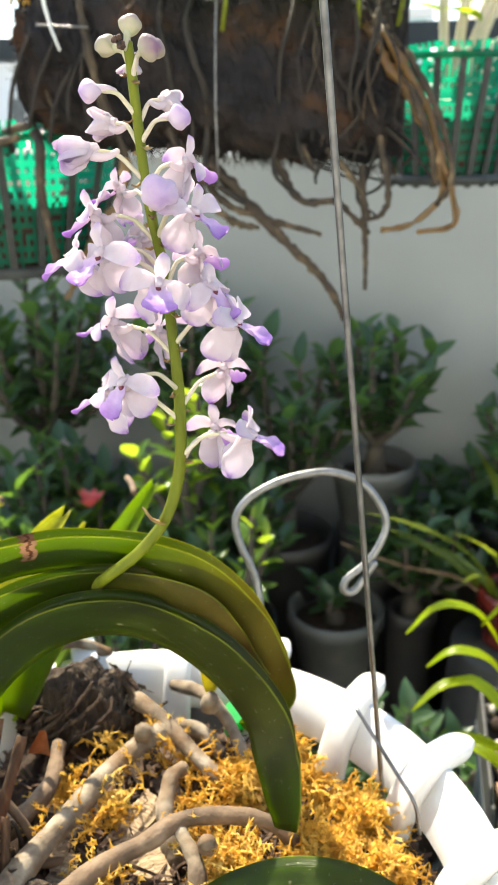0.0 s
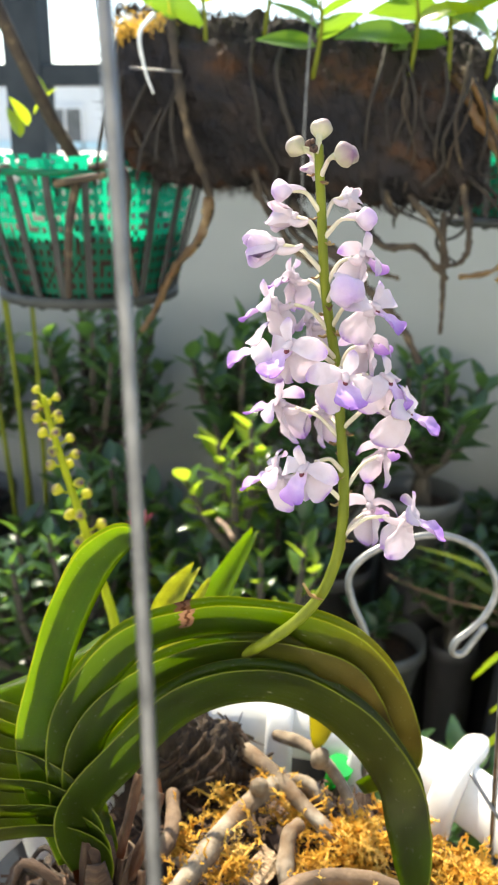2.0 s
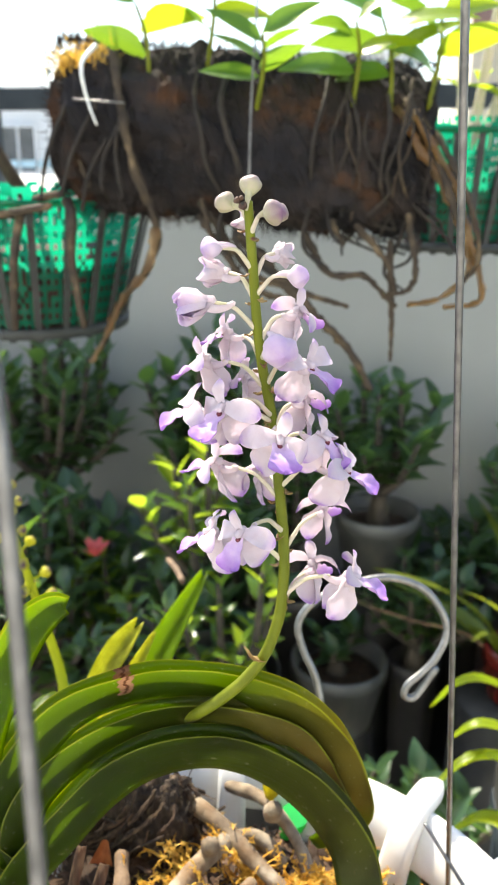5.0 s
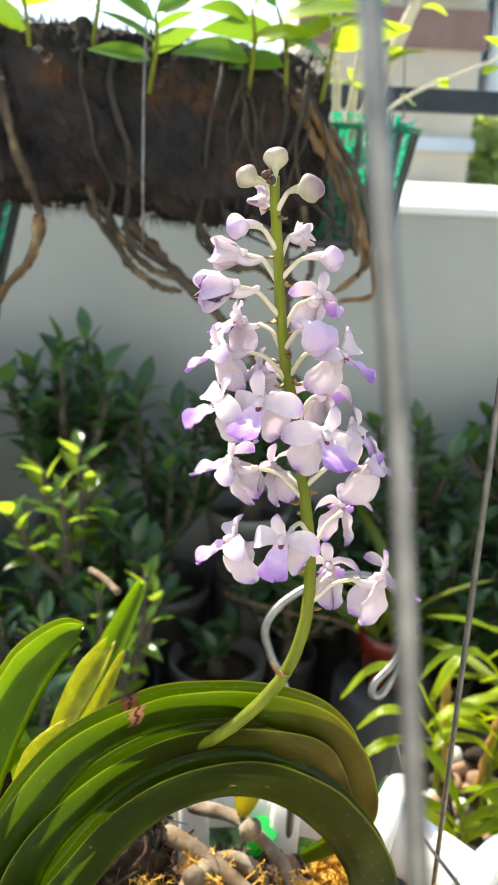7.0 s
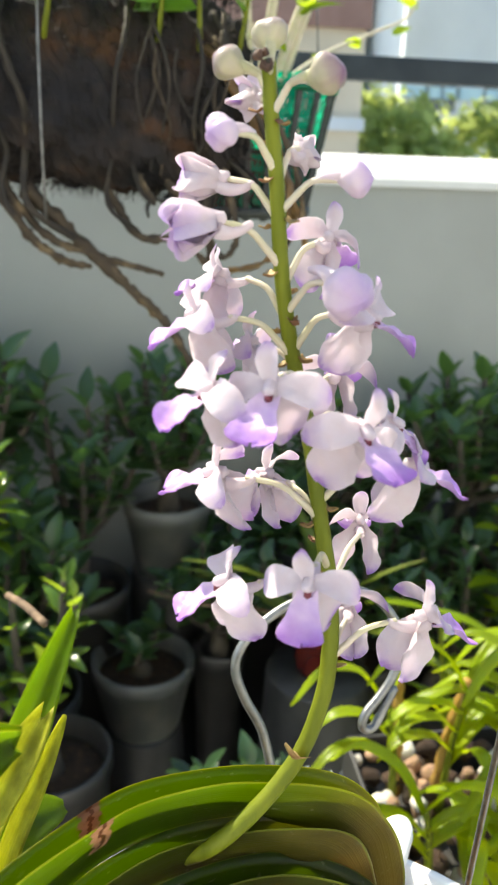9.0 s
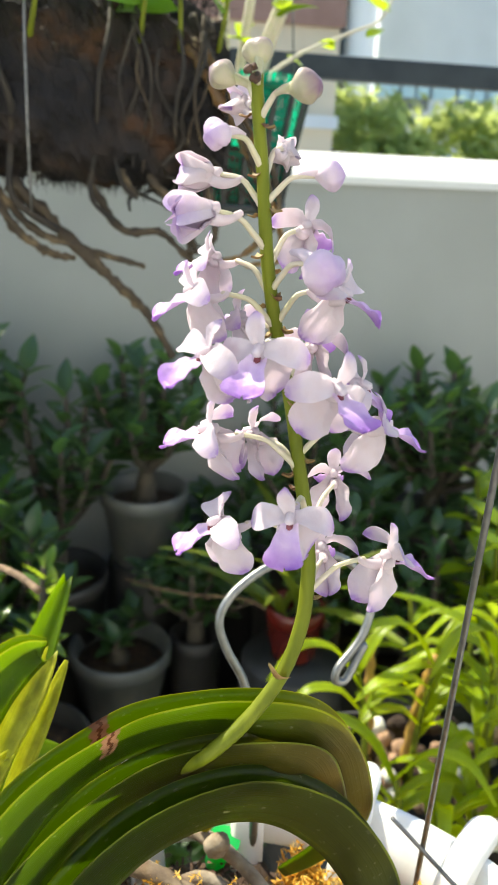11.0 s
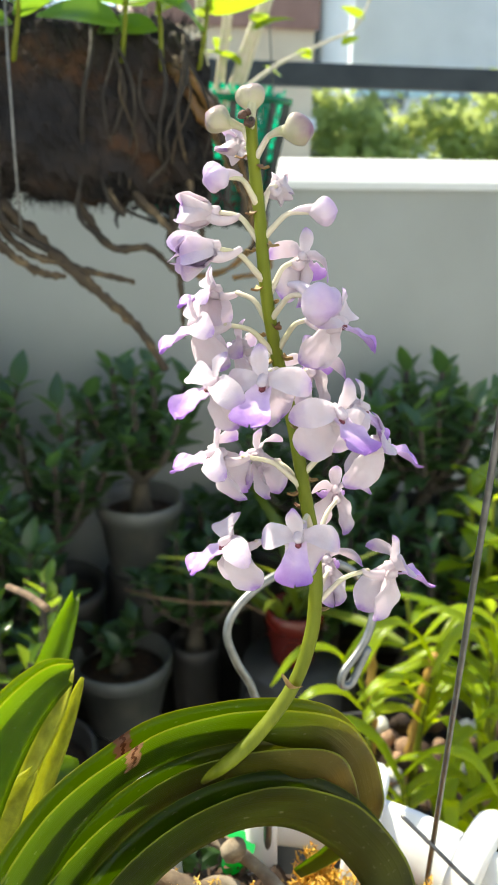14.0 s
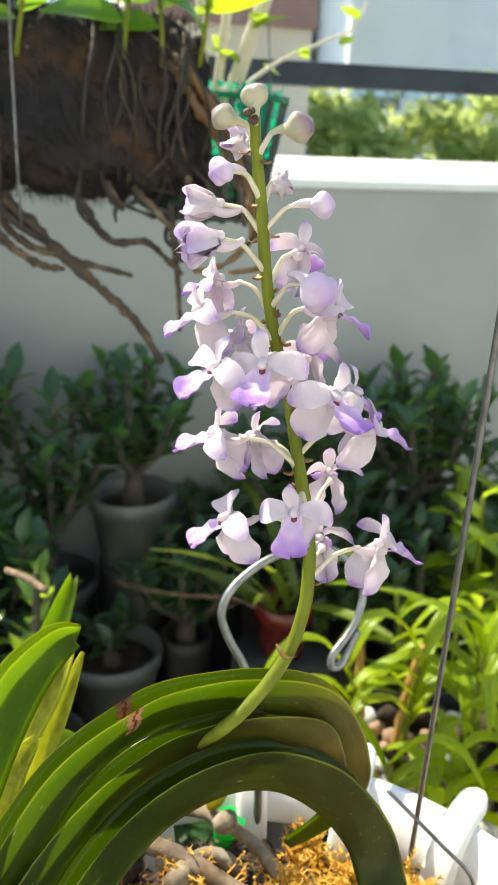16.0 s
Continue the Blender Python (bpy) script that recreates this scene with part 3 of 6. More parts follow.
def build_street():
    bm = bmesh.new()
    box(bm, -400, 400, 1.95, 900, -6.6, -6.5)
    tagged(part("ground", bm, GROUND, None), "grey street ground far below the balcony", "ground", kind="structure")
    building((0.9, 14.0, -6.5), (2.85, 6, 22), BEIGE, "beige rendered apartment house with russet bands, across the street",
             [(9.6, 0.55, BRICK_BAND), (8.1, 0.2, WHITE_FACADE), (12.2, 0.5, BRICK_BAND)], [(0.25, 10.3, 1.0, 1.4), (1.6, 10.3, 1.0, 1.4), (0.3, 6.3, 0.9, 1.3), (1.6, 6.3, 0.9, 1.3)])
    building((7.6, 24.0, -6.5), (8, 6, 13.5), WHITE_FACADE, "white apartment block with rows of windows", [(9.3, 0.3, BLUE_FACADE)],
             [(0.7 + 1.7 * i, 6.3 + 2.6 * j, 1.0, 1.3) for i in range(4) for j in range(2)])
    building((5.6, 27.0, -6.5), (1.7, 5, 16), BLUE_FACADE, "pale blue narrow house front", [(9.0, 0.2, WHITE_FACADE)], [(0.4, 9.6, 0.8, 1.2)])
    building((-14.0, 24.0, -6.5), (7.5, 6, 9.6), WHITE_FACADE, "low white house with a plain front", [(7.6, 0.2, BLUE_FACADE)], [(4.6, 7.4, 1.2, 1.4), (2.0, 7.4, 1.2, 1.4)])
    building((-4.6, 26.0, -6.5), (4.6, 6, 10.6), BLUE_FACADE, "pale blue-white house behind the others", [(8.0, 0.25, WHITE_FACADE)], [(0.8, 8.2, 1.0, 1.3), (2.2, 8.2, 1.0, 1.3)])
    for k, (x, y, h, s) in enumerate(((4.9, 15.0, 8.6, 1.3), (6.3, 16.5, 8.9, 1.6), (7.9, 15.2, 8.4, 1.4), (9.9, 18.0, 9.4, 1.9), (5.6, 19.0, 9.2, 1.5))):
        far_tree((x, y, -6.5), h, s, 10 + k)


# ---- potted shrubs behind ----
def leaf_mesh(name, length, width, curl, mat, tipped=0.65, thick=0.0):
    """One obovate leaf along +y from its foot at the origin, folded a little at the midrib."""
    rows, cols = 7, 4
    verts, faces, uvs = [], [], []
    for i in range(rows + 1):
        s = i / rows
        w = width * 0.5 * max(0.06, (math.sin(math.pi * min(1, s ** tipped)) ** 0.8))
        for k in range(cols + 1):
            x = -1 + 2 * k / cols
            verts.append((x * w, length * s * (1 - 0.12 * curl * s), abs(x) * w * 0.35 - curl * length * s * s * 0.5))
            uvs.append((k / cols, s))
    for i in range(rows):
        for k in range(cols):
            a = i * (cols + 1) + k
            faces.append((a, a + 1, a + cols + 2, a + cols + 1))
    me = bpy.data.meshes.new(name)
    me.from_pydata(verts, [], faces)
    me.polygons.foreach_set("use_smooth", [True] * len(me.polygons))
    me.materials.append(mat)
    return me


STRAP_GREEN = material("strap_leaf", [(0.3, (0.07, 0.12, 0.012)), (0.7, (0.16, 0.18, 0.02))], 20, rough=0.35, bump=0.1, translucent=0.35, glow=(0.35, 0.42, 0.03), random_tint=0.3, coords="Generated")
ROUND_LEAVES = [leaf_mesh("leaf", 0.064, 0.029, c, SHRUB, 0.72 + 0.1 * c) for c in (0.15, 0.4, 0.7)]
SMALL_LEAVES = [leaf_mesh("leaf", 0.048, 0.023, c, SHRUB, 0.78) for c in (0.1, 0.4, 0.7)]
LONG_LEAVES = [leaf_mesh("leaf", 0.15, 0.022, c, SHRUB_BRIGHT, 0.85) for c in (0.3, 0.6, 1.0)]
STRAP_LEAVES = [leaf_mesh("leaf", 0.26, 0.024, c, STRAP_GREEN, 0.85) for c in (0.8, 1.3, 1.8)]
# brighter copy of the shrub leaf, with sunlight put into its colour
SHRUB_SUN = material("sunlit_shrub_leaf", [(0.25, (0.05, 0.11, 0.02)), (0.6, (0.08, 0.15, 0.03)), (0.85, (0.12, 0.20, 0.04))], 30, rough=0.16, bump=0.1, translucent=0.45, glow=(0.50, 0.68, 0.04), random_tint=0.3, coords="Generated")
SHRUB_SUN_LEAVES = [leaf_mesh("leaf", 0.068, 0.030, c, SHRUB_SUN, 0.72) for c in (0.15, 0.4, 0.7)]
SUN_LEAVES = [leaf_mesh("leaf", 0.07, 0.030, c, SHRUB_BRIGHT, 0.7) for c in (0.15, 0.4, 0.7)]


def place_leaf(meshes, parent, p, heading, pitch, size, rng, roll=0.0):
    ob = new("leaf", rng.choice(meshes))
    ob.parent = parent
    ob.matrix_basis = Matrix.Translation(p) @ Euler((pitch, roll, heading), "XYZ").to_matrix().to_4x4() @ Matrix.Scale(size, 4)


def pot_shell(parent, radius, height, mat, lip=0.008, name="pot"):
    r, h = radius, height
    prof = [(0.0, 0.0), (r * 0.68, 0.0), (r * 0.72, 0.006), (r * 0.95, h - 0.03), (r, h - 0.028), (r, h - 0.003), (r - 0.004, h), (r - lip, h - 0.002), (r - lip - 0.004, h - 0.03), (r * 0.8, h - 0.05), (0.0, h - 0.045)]
    v, f = lathe(prof)
    pot = mesh_object(name, v, f, mat, parent)
    v, f = lathe([(0.0, h - 0.034), (r * 0.5, h - 0.03), (r - lip - 0.005, h - 0.036), (r - lip - 0.006, h - 0.06)])
    mesh_object("soil", v, f, SOIL, parent)
    return pot


def shrub(place, pot, height, spread, tips, per_tip, leaves, label, seed, group="potted shrubs", size=1.0, droop=0.0):
    """A pot (radius, height, material), a forked trunk, and a rosette of leaves at every tip."""
    rng = random.Random(seed)
    t = thing("potted_plant", place, label, "plant", group)
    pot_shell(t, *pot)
    z0 = pot[1] - 0.035
    fork = Vector((rng.uniform(-0.02, 0.02), rng.uniform(-0.02, 0.02), z0 + height * 0.22))
    v, f, u = sweep([(0, 0, z0 - 0.02), fork * 0.5 + Vector((0, 0, z0 * 0.5)), fork], lambda s: 0.026 * (1 - 0.5 * s), 9, 5, 0.15)
    mesh_object("trunk", v, f, TRUNK, t)
    for k in range(tips):
        a = k * 2.4 + rng.uniform(-0.3, 0.3)
        q = ((k + 0.5) / tips) ** 0.5
        end = Vector((math.cos(a) * spread * q, math.sin(a) * spread * q * 0.8, z0 + height * (1.0 - 0.45 * q * rng.uniform(0.6, 1.3))))
        mid = fork.lerp(end, 0.5) + Vector((math.cos(a), math.sin(a), -0.3)) * spread * 0.12
        v, f, u = sweep([fork, mid, end], lambda s: 0.011 * (1 - 0.6 * s), 6, 4, 0.1)
        mesh_object("branch", v, f, TRUNK, t)
        for j in range(int(per_tip * 1.35)):
            h = j * 2.399 + a
            back = j / (per_tip * 1.35)
            along = back * 1.5
            p = (end.lerp(mid, along) if along < 1 else mid.lerp(fork, (along - 1) * 0.9)) + Vector((rng.uniform(-1, 1), rng.uniform(-1, 1), 0)) * 0.004
            place_leaf(leaves, t, p, h, 1.0 - 0.75 * back - droop + rng.uniform(-0.3, 0.3), size * rng.uniform(0.75, 1.15), rng, rng.uniform(-0.3, 0.3))
    return t


def shoot(place, height, pairs, length, lean, heading, seed):
    """A young cane with arching strap leaves in two ranks."""
    rng = random.Random(seed)
    t = thing("orchid_seedling", place, "backlit yellow-green orchid seedling with arching strap leaves", "orchid", "seedlings in the tray")
    d = Vector((math.cos(heading), math.sin(heading), 0))
    top = d * lean + Vector((0, 0, height))
    v, f, u = sweep([(0, 0, -0.02), d * lean * 0.3 + Vector((0, 0, height * 0.5)), top], lambda s: 0.0042 * (1 - 0.4 * s), 7, 4)
    mesh_object("cane", v, f, STALK, t)
    for k in range(pairs * 2):
        s = 0.35 + 0.65 * k / (pairs * 2 - 1)
        p = Vector((0, 0, 0)).lerp(top, s)
        a = heading + math.pi * k + rng.uniform(-0.5, 0.5)
        o = Vector((math.cos(a), math.sin(a), 0))
        ln = length * rng.uniform(0.85, 1.3)
        up = 0.85 if k > pairs * 2 - 3 else rng.uniform(0.35, 0.65)
        pts = [p, p + o * ln * 0.30 + Vector((0, 0, ln * up * 0.55)), p + o * ln * 0.68 + Vector((0, 0, ln * up * 0.68)), p + o * ln * 0.98 + Vector((0, 0, ln * (up * 0.45 - 0.10)))]
        v, f, u = blade(pts, lambda q: 0.0075 * (0.6 + 0.4 * min(1, q * 4)) * (min(1.0, (1.03 - q) / 0.45) ** 0.6), (-o.y, o.x, 0), 0.35, 0.0010, 4, 4, (0, 0, 1))
        mesh_object("leaf", v, f, LEAF_SHOOT, t, "", u)
    return t


LEAF_SHOOT = material("seedling_leaf", [(0.25, (0.13, 0.20, 0.006)), (0.6, (0.24, 0.32, 0.010)), (0.85, (0.40, 0.41, 0.02))], 40, rough=0.36, bump=0.1, translucent=0.62, glow=(0.80, 0.86, 0.02), random_tint=0.3)
PEBBLE = material("pale_chunk", [(0.3, (0.46, 0.43, 0.37)), (0.7, (0.66, 0.63, 0.57))], 40, rough=0.6, bump=0.4, random_tint=0.2)
CLAY = material("clay_chunk", [(0.3, (0.26, 0.15, 0.09)), (0.7, (0.42, 0.27, 0.17))], 40, rough=0.8, bump=0.5, random_tint=0.3)


def build_tray():
    rng = random.Random(31)
    x0, x1, y0, y1, z = 0.20, 0.50, 0.66, 0.88, 0.665
    st = thing("plant_bench", (0.35, 0.77, 0.0), "dark metal bench under the seedling tray", "bench")
    bm = bmesh.new()
    box(bm, -0.155, 0.155, -0.115, 0.115, 0.600, 0.622, 0.003)
    part("bench_top", bm, RAIL, st)
    for sx in (-1, 1):
        for sy in (-1, 1):
            bm = bmesh.new()
            box(bm, sx * 0.14 - 0.009, sx * 0.14 + 0.009, sy * 0.10 - 0.009, sy * 0.10 + 0.009, 0.0, 0.599, 0.002)
            part("leg", bm, RAIL, st)
    tr = thing("seedling_tray", (0.35, 0.77, 0.623), "dark plastic seedling tray filled with pale and brown chunks", "tray")
    bm = bmesh.new()
    box(bm, -0.15, 0.15, -0.11, 0.11, 0.0, 0.010)
    part("tray_floor", bm, POT_DARK, tr)
    for a, b, c, d in ((-0.15, 0.15, -0.114, -0.1105), (-0.15, 0.15, 0.1105, 0.114), (-0.154, -0.1505, -0.11, 0.11), (0.1505, 0.154, -0.11, 0.11)):
        bm = bmesh.new()
        box(bm, a, b, c, d, 0.0, 0.045, 0.001)
        part("tray_wall", bm, POT_DARK, tr)
    datas = []
    for k in range(6):
        bm = bmesh.new()
        bmesh.ops.create_icosphere(bm, subdivisions=2, radius=1.0)
        off = Vector((k * 7.0, 3.0, 1.0))
        for v in bm.verts:
            v.co *= 1 + 0.35 * noise.noise(v.co * 1.3 + off)
        for f in bm.faces:
            f.smooth = True
        me = bpy.data.meshes.new("chunk")
        bm.to_mesh(me)
        bm.free()
        me.materials.append((PEBBLE, CLAY, BARK, CLAY, BARK, BARK)[k])
        datas.append(me)
    for k in range(220):
        ob = new("chunk", rng.choice(datas))
        ob.parent = tr
        ob.matrix_basis = Matrix.Translation((rng.uniform(-0.142, 0.142), rng.uniform(-0.102, 0.102), rng.uniform(0.018, 0.044))) @ Euler((rng.uniform(0, 6), rng.uniform(0, 6), rng.uniform(0, 6))).to_matrix().to_4x4() @ Matrix.Scale(rng.uniform(0.007, 0.0125), 4)
    for k, (x, y, h, n, ln, lean, a) in enumerate(((0.225, 0.70, 0.075, 3, 0.075, 0.01, 2.8), (0.27, 0.79, 0.120, 4, 0.085, 0.015, 0.4), (0.31, 0.73, 0.155, 4, 0.095, 0.02, 0.9), (0.36, 0.82, 0.110, 4, 0.090, 0.02, -0.4), (0.40, 0.72, 0.130, 4, 0.095, 0.02, 0.2),
                                                  (0.44, 0.80, 0.150, 4, 0.10, 0.02, 1.9), (0.33, 0.68, 0.070, 3, 0.080, 0.01, 0.1), (0.47, 0.70, 0.09, 3, 0.09, 0.01, 0.5), (0.225, 0.80, 0.12, 3, 0.085, 0.02, 3.3),
                                                  (0.25, 0.675, 0.045, 3, 0.075, 0.01, 1.2), (0.29, 0.675, 0.060, 3, 0.085, 0.012, 2.2), (0.37, 0.67, 0.055, 3, 0.085, 0.012, -0.5), (0.42, 0.675, 0.070, 3, 0.09, 0.012, 1.0), (0.345, 0.77, 0.145, 4, 0.09, 0.015, 2.6))):
        shoot((x, y, z), h, n, ln, lean, a, 60 + k)
    for k, (x, y, dx, h) in enumerate(((0.235, 0.82, -0.012, 0.135), (0.265, 0.80, 0.020, 0.130))):
        c = thing("dry_cane", (x, y, z), "knobbly golden-brown dry orchid cane in the tray", "cane", "dry canes")
        tube("cane", [(x, y, z - 0.02), (x + dx * 0.4, y, z + h * 0.5), (x + dx, y, z + h)], lambda s: 0.0052 * (1 + 0.22 * math.sin(40 * s)), DRY_CANE, c, "", 9, 12, 0.15)


DRY_CANE = material("dry_cane", [(0.3, (0.30, 0.16, 0.03)), (0.7, (0.50, 0.32, 0.08))], 60, rough=0.6, bump=0.4, translucent=0.2)


def build_shrubs():
    W, D = POT_WHITE_SHADED, POT_DARK
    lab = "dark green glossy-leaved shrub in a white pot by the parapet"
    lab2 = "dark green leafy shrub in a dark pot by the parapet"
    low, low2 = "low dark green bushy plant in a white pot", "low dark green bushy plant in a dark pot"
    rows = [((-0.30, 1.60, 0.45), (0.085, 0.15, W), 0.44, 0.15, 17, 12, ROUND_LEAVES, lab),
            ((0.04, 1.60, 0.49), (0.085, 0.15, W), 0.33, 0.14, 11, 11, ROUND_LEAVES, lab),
            ((-0.62, 1.57, 0.0), (0.11, 0.58, D), 0.48, 0.17, 17, 12, ROUND_LEAVES, lab2),
            ((-0.95, 1.56, 0.0), (0.11, 0.55, D), 0.48, 0.17, 17, 12, ROUND_LEAVES, lab2),
            ((0.33, 1.58, 0.0), (0.10, 0.55, D), 0.34, 0.13, 9, 10, ROUND_LEAVES, lab2),
            ((0.60, 1.57, 0.0), (0.11, 0.58, D), 0.37, 0.17, 19, 12, ROUND_LEAVES, lab2),
            ((-0.13, 1.54, 0.0), (0.10, 0.50, D), 0.44, 0.13, 9, 11, ROUND_LEAVES, lab2),
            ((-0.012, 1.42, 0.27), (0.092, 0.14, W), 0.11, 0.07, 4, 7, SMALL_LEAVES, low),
            ((-0.225, 1.36, 0.0), (0.11, 0.40, D), 0.36, 0.16, 20, 12, ROUND_LEAVES, low2),
            ((-0.30, 1.17, 0.0), (0.105, 0.34, D), 0.34, 0.16, 16, 12, SMALL_LEAVES, low2),
            ((-0.58, 1.18, 0.0), (0.11, 0.36, D), 0.36, 0.17, 16, 12, SMALL_LEAVES, low2),
            ((-0.55, 1.38, 0.0), (0.11, 0.40, D), 0.38, 0.17, 20, 12, ROUND_LEAVES, low2),
            ((0.13, 1.46, 0.0), (0.05, 0.40, D), 0.27, 0.13, 14, 12, SMALL_LEAVES, low2),
            ((0.10, 1.06, 0.0), (0.10, 0.26, D), 0.26, 0.14, 14, 12, SMALL_LEAVES, low2),
            ((-0.80, 1.20, 0.0), (0.11, 0.38, D), 0.36, 0.17, 15, 12, SMALL_LEAVES, low2),
            ((0.52, 1.40, 0.0), (0.10, 0.34, D), 0.34, 0.16, 14, 12, SMALL_LEAVES, low2),
            ((0.20, 1.60, 0.0), (0.085, 0.44, D), 0.24, 0.14, 10, 11, ROUND_LEAVES, lab2),
            ((0.44, 1.55, 0.0), (0.10, 0.44, D), 0.30, 0.16, 12, 12, ROUND_LEAVES, lab2),
            ((0.38, 1.44, 0.0), (0.10, 0.40, D), 0.30, 0.15, 16, 12, SMALL_LEAVES, low2),
            ((0.72, 1.46, 0.0), (0.10, 0.42, D), 0.36, 0.16, 16, 12, ROUND_LEAVES, lab2)]
    for k, r in enumerate(rows):
        shrub(*r, seed=100 + k, size=1.0)
    # red pot with arching strap leaves
    rng = random.Random(5)
    # added dark tubs; under white pots they stand in for darkened pot bodies
    for x, y, h in ((0.285, 1.335, 0.425), (-0.30, 1.60, 0.45), (0.04, 1.60, 0.49), (-0.012, 1.42, 0.27)):
        stand = thing("plant_stand", (x, y, 0.0), "added dark tub serving as a plant stand", "stand", "plant stands")
        foot = 0.112 if h == 0.425 else 0.088
        v, f = lathe([(0.0, h), (foot * 0.76, h), (foot * 0.80, h - 0.007), (foot * 0.94, 0.02), (foot, 0.018), (foot, 0.0), (0.0, 0.0)])
        mesh_object("tub", v, f, POT_DARK, stand)
    t = thing("potted_plant", (0.285, 1.335, 0.425), "arching yellow-green strap-leaved plant in a red plastic pot", "plant", "potted shrubs")
    pot_shell(t, 0.052, 0.105, POT_RED)
    for k in range(13):
        place_leaf(STRAP_LEAVES, t, Vector((rng.uniform(-0.03, 0.03), rng.uniform(-0.03, 0.03), 0.075)), k * 2.4, rng.uniform(0.6, 1.35), rng.uniform(0.6, 1.15), rng)
    tube("dry_stalk", [(0.272, 1.33, 0.49), (0.205, 1.36, 0.525), (0.122, 1.38, 0.527), (0.062, 1.38, 0.542), (0.030, 1.38, 0.552), (-0.003, 1.38, 0.566)], lambda s: 0.0036 * (1 - 0.6 * s), ROOT_BROWN, t, "thin dry brown stalk", 6, 5)
    # sunny cane plants
    for k, (x, y, z, n, h, big) in enumerate(((0.50, 1.14, 0.26, 4, 0.36, 1.0), (0.66, 1.30, 0.42, 5, 0.38, 1.5), (0.62, 1.08, 0.26, 5, 0.40, 1.2), (0.60, 0.98, 0.30, 5, 0.30, 1.2))):
        t = thing("potted_plant", (x, y, 0.0), "sunlit yellow-green cane plant in a dark pot", "plant", "sunny cane plants")
        pot_shell(t, 0.10, z, POT_DARK)
        for j in range(n):
            a, lean = j * 2.4 + k, rng.uniform(0.02, 0.07)
            top = Vector((math.cos(a) * lean * 1.8, math.sin(a) * lean * 1.8, z + h * rng.uniform(0.55, 1.0)))
            foot = Vector((math.cos(a) * 0.03, math.sin(a) * 0.03, z - 0.05))
            v, f, u = sweep([foot, foot.lerp(top, 0.5) + Vector((0, 0, 0.01)), top], lambda s: 0.0055 * (1 - 0.4 * s), 6, 4)
            mesh_object("cane", v, f, STALK, t)
            for i in range(7):
                s = 0.30 + 0.70 * i / 6
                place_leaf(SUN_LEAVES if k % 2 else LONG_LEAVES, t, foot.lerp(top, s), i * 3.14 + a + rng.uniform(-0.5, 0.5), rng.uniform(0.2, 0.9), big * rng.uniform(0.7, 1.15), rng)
    # a taller sprig whose leaf colour is brightened to look sunlit
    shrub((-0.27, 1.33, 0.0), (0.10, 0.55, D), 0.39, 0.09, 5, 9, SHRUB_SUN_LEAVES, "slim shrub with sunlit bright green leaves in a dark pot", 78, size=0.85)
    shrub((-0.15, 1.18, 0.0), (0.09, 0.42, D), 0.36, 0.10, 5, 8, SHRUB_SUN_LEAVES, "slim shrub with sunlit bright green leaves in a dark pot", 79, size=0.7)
    reed = thing("potted_plant", (-0.70, 1.43, 0.0), "yellow-stemmed bamboo in a dark pot", "plant", "potted shrubs")
    pot_shell(reed, 0.10, 0.40, POT_DARK)
    for k in range(4):
        x, y = -0.70 + 0.018 * (k - 2.5), 1.43 + 0.03 * math.sin(k * 2.1)
        tube("cane", [(x, y, 0.36), (x + 0.01 * (k - 2), y, 0.75), (x + 0.022 * (k - 2.5), y, 1.12)], lambda s: 0.0055 * (1 - 0.3 * s), STALK, reed, "", 8, 6, 0.05)
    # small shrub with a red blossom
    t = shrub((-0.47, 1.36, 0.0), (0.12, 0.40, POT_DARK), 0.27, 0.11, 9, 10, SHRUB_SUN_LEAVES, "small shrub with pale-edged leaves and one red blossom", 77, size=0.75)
    for k in range(7):
        place_leaf([BLOSSOM_PETAL], t, Vector((0.030, -0.05, 0.632)), k * 0.9, 0.8 + 0.16 * (k % 3), 0.72, rng)
    build_tray()


BLOSSOM_PETAL = leaf_mesh("petal", 0.055, 0.03, 0.2, BLOSSOM, 0.7)


# ---- the orchid ----
def petal_verts(length, width, curl, cup, notch=0.0, foot=0.25, seed=0, rows=11, cols=8):
    """A petal along +z whose face looks to +y; curl bends it back, cup lifts its edges."""
    rng = random.Random(seed)
    ph, am = rng.uniform(0, 6), rng.uniform(0.3, 0.7)
    verts, faces, uvs = [], [], []
    for i in range(rows + 1):
        s = 1 - (1 - i / rows) ** 1.7
        w = width * 0.5 * (foot + (1 - foot) * math.sin(math.pi * min(1.0, s * 0.62 + 0.02)) ** 1.2) * max(0.0, 1 - s ** (5 if notch == 0 else 26)) ** 0.5
        if notch:
            w = width * 0.5 * (foot + (1 - foot) * min(1.0, 1.12 * s) ** 1.4) * max(0.0, 1 - s ** 30) ** 0.5
        w = max(w, width * 0.03)
        ang = curl * s
        y = -length * (1 - math.cos(ang)) / curl if abs(curl) > 1e-3 else 0.0
        z = length * math.sin(ang) / curl if abs(curl) > 1e-3 else length * s
        for k in range(cols + 1):
            x = -1 + 2 * k / cols
            edge = 0.09 * width * am * math.sin(6.5 * s + ph + 2.5 * x) + 0.045 * width * math.sin(14 * s + 2 * ph - 4 * x)
            zz = z + (notch * length * (abs(x) - 0.5) * s ** 4)
            verts.append((x * w, y + cup * w * (x * x) + edge * abs(x), zz))
            uvs.append((k / cols, s))
    for i in range(rows):
        for k in range(cols):
            a = i * (cols + 1) + k
            faces.append((a, a + 1, a + cols + 2, a + cols + 1))
    return verts, faces, uvs


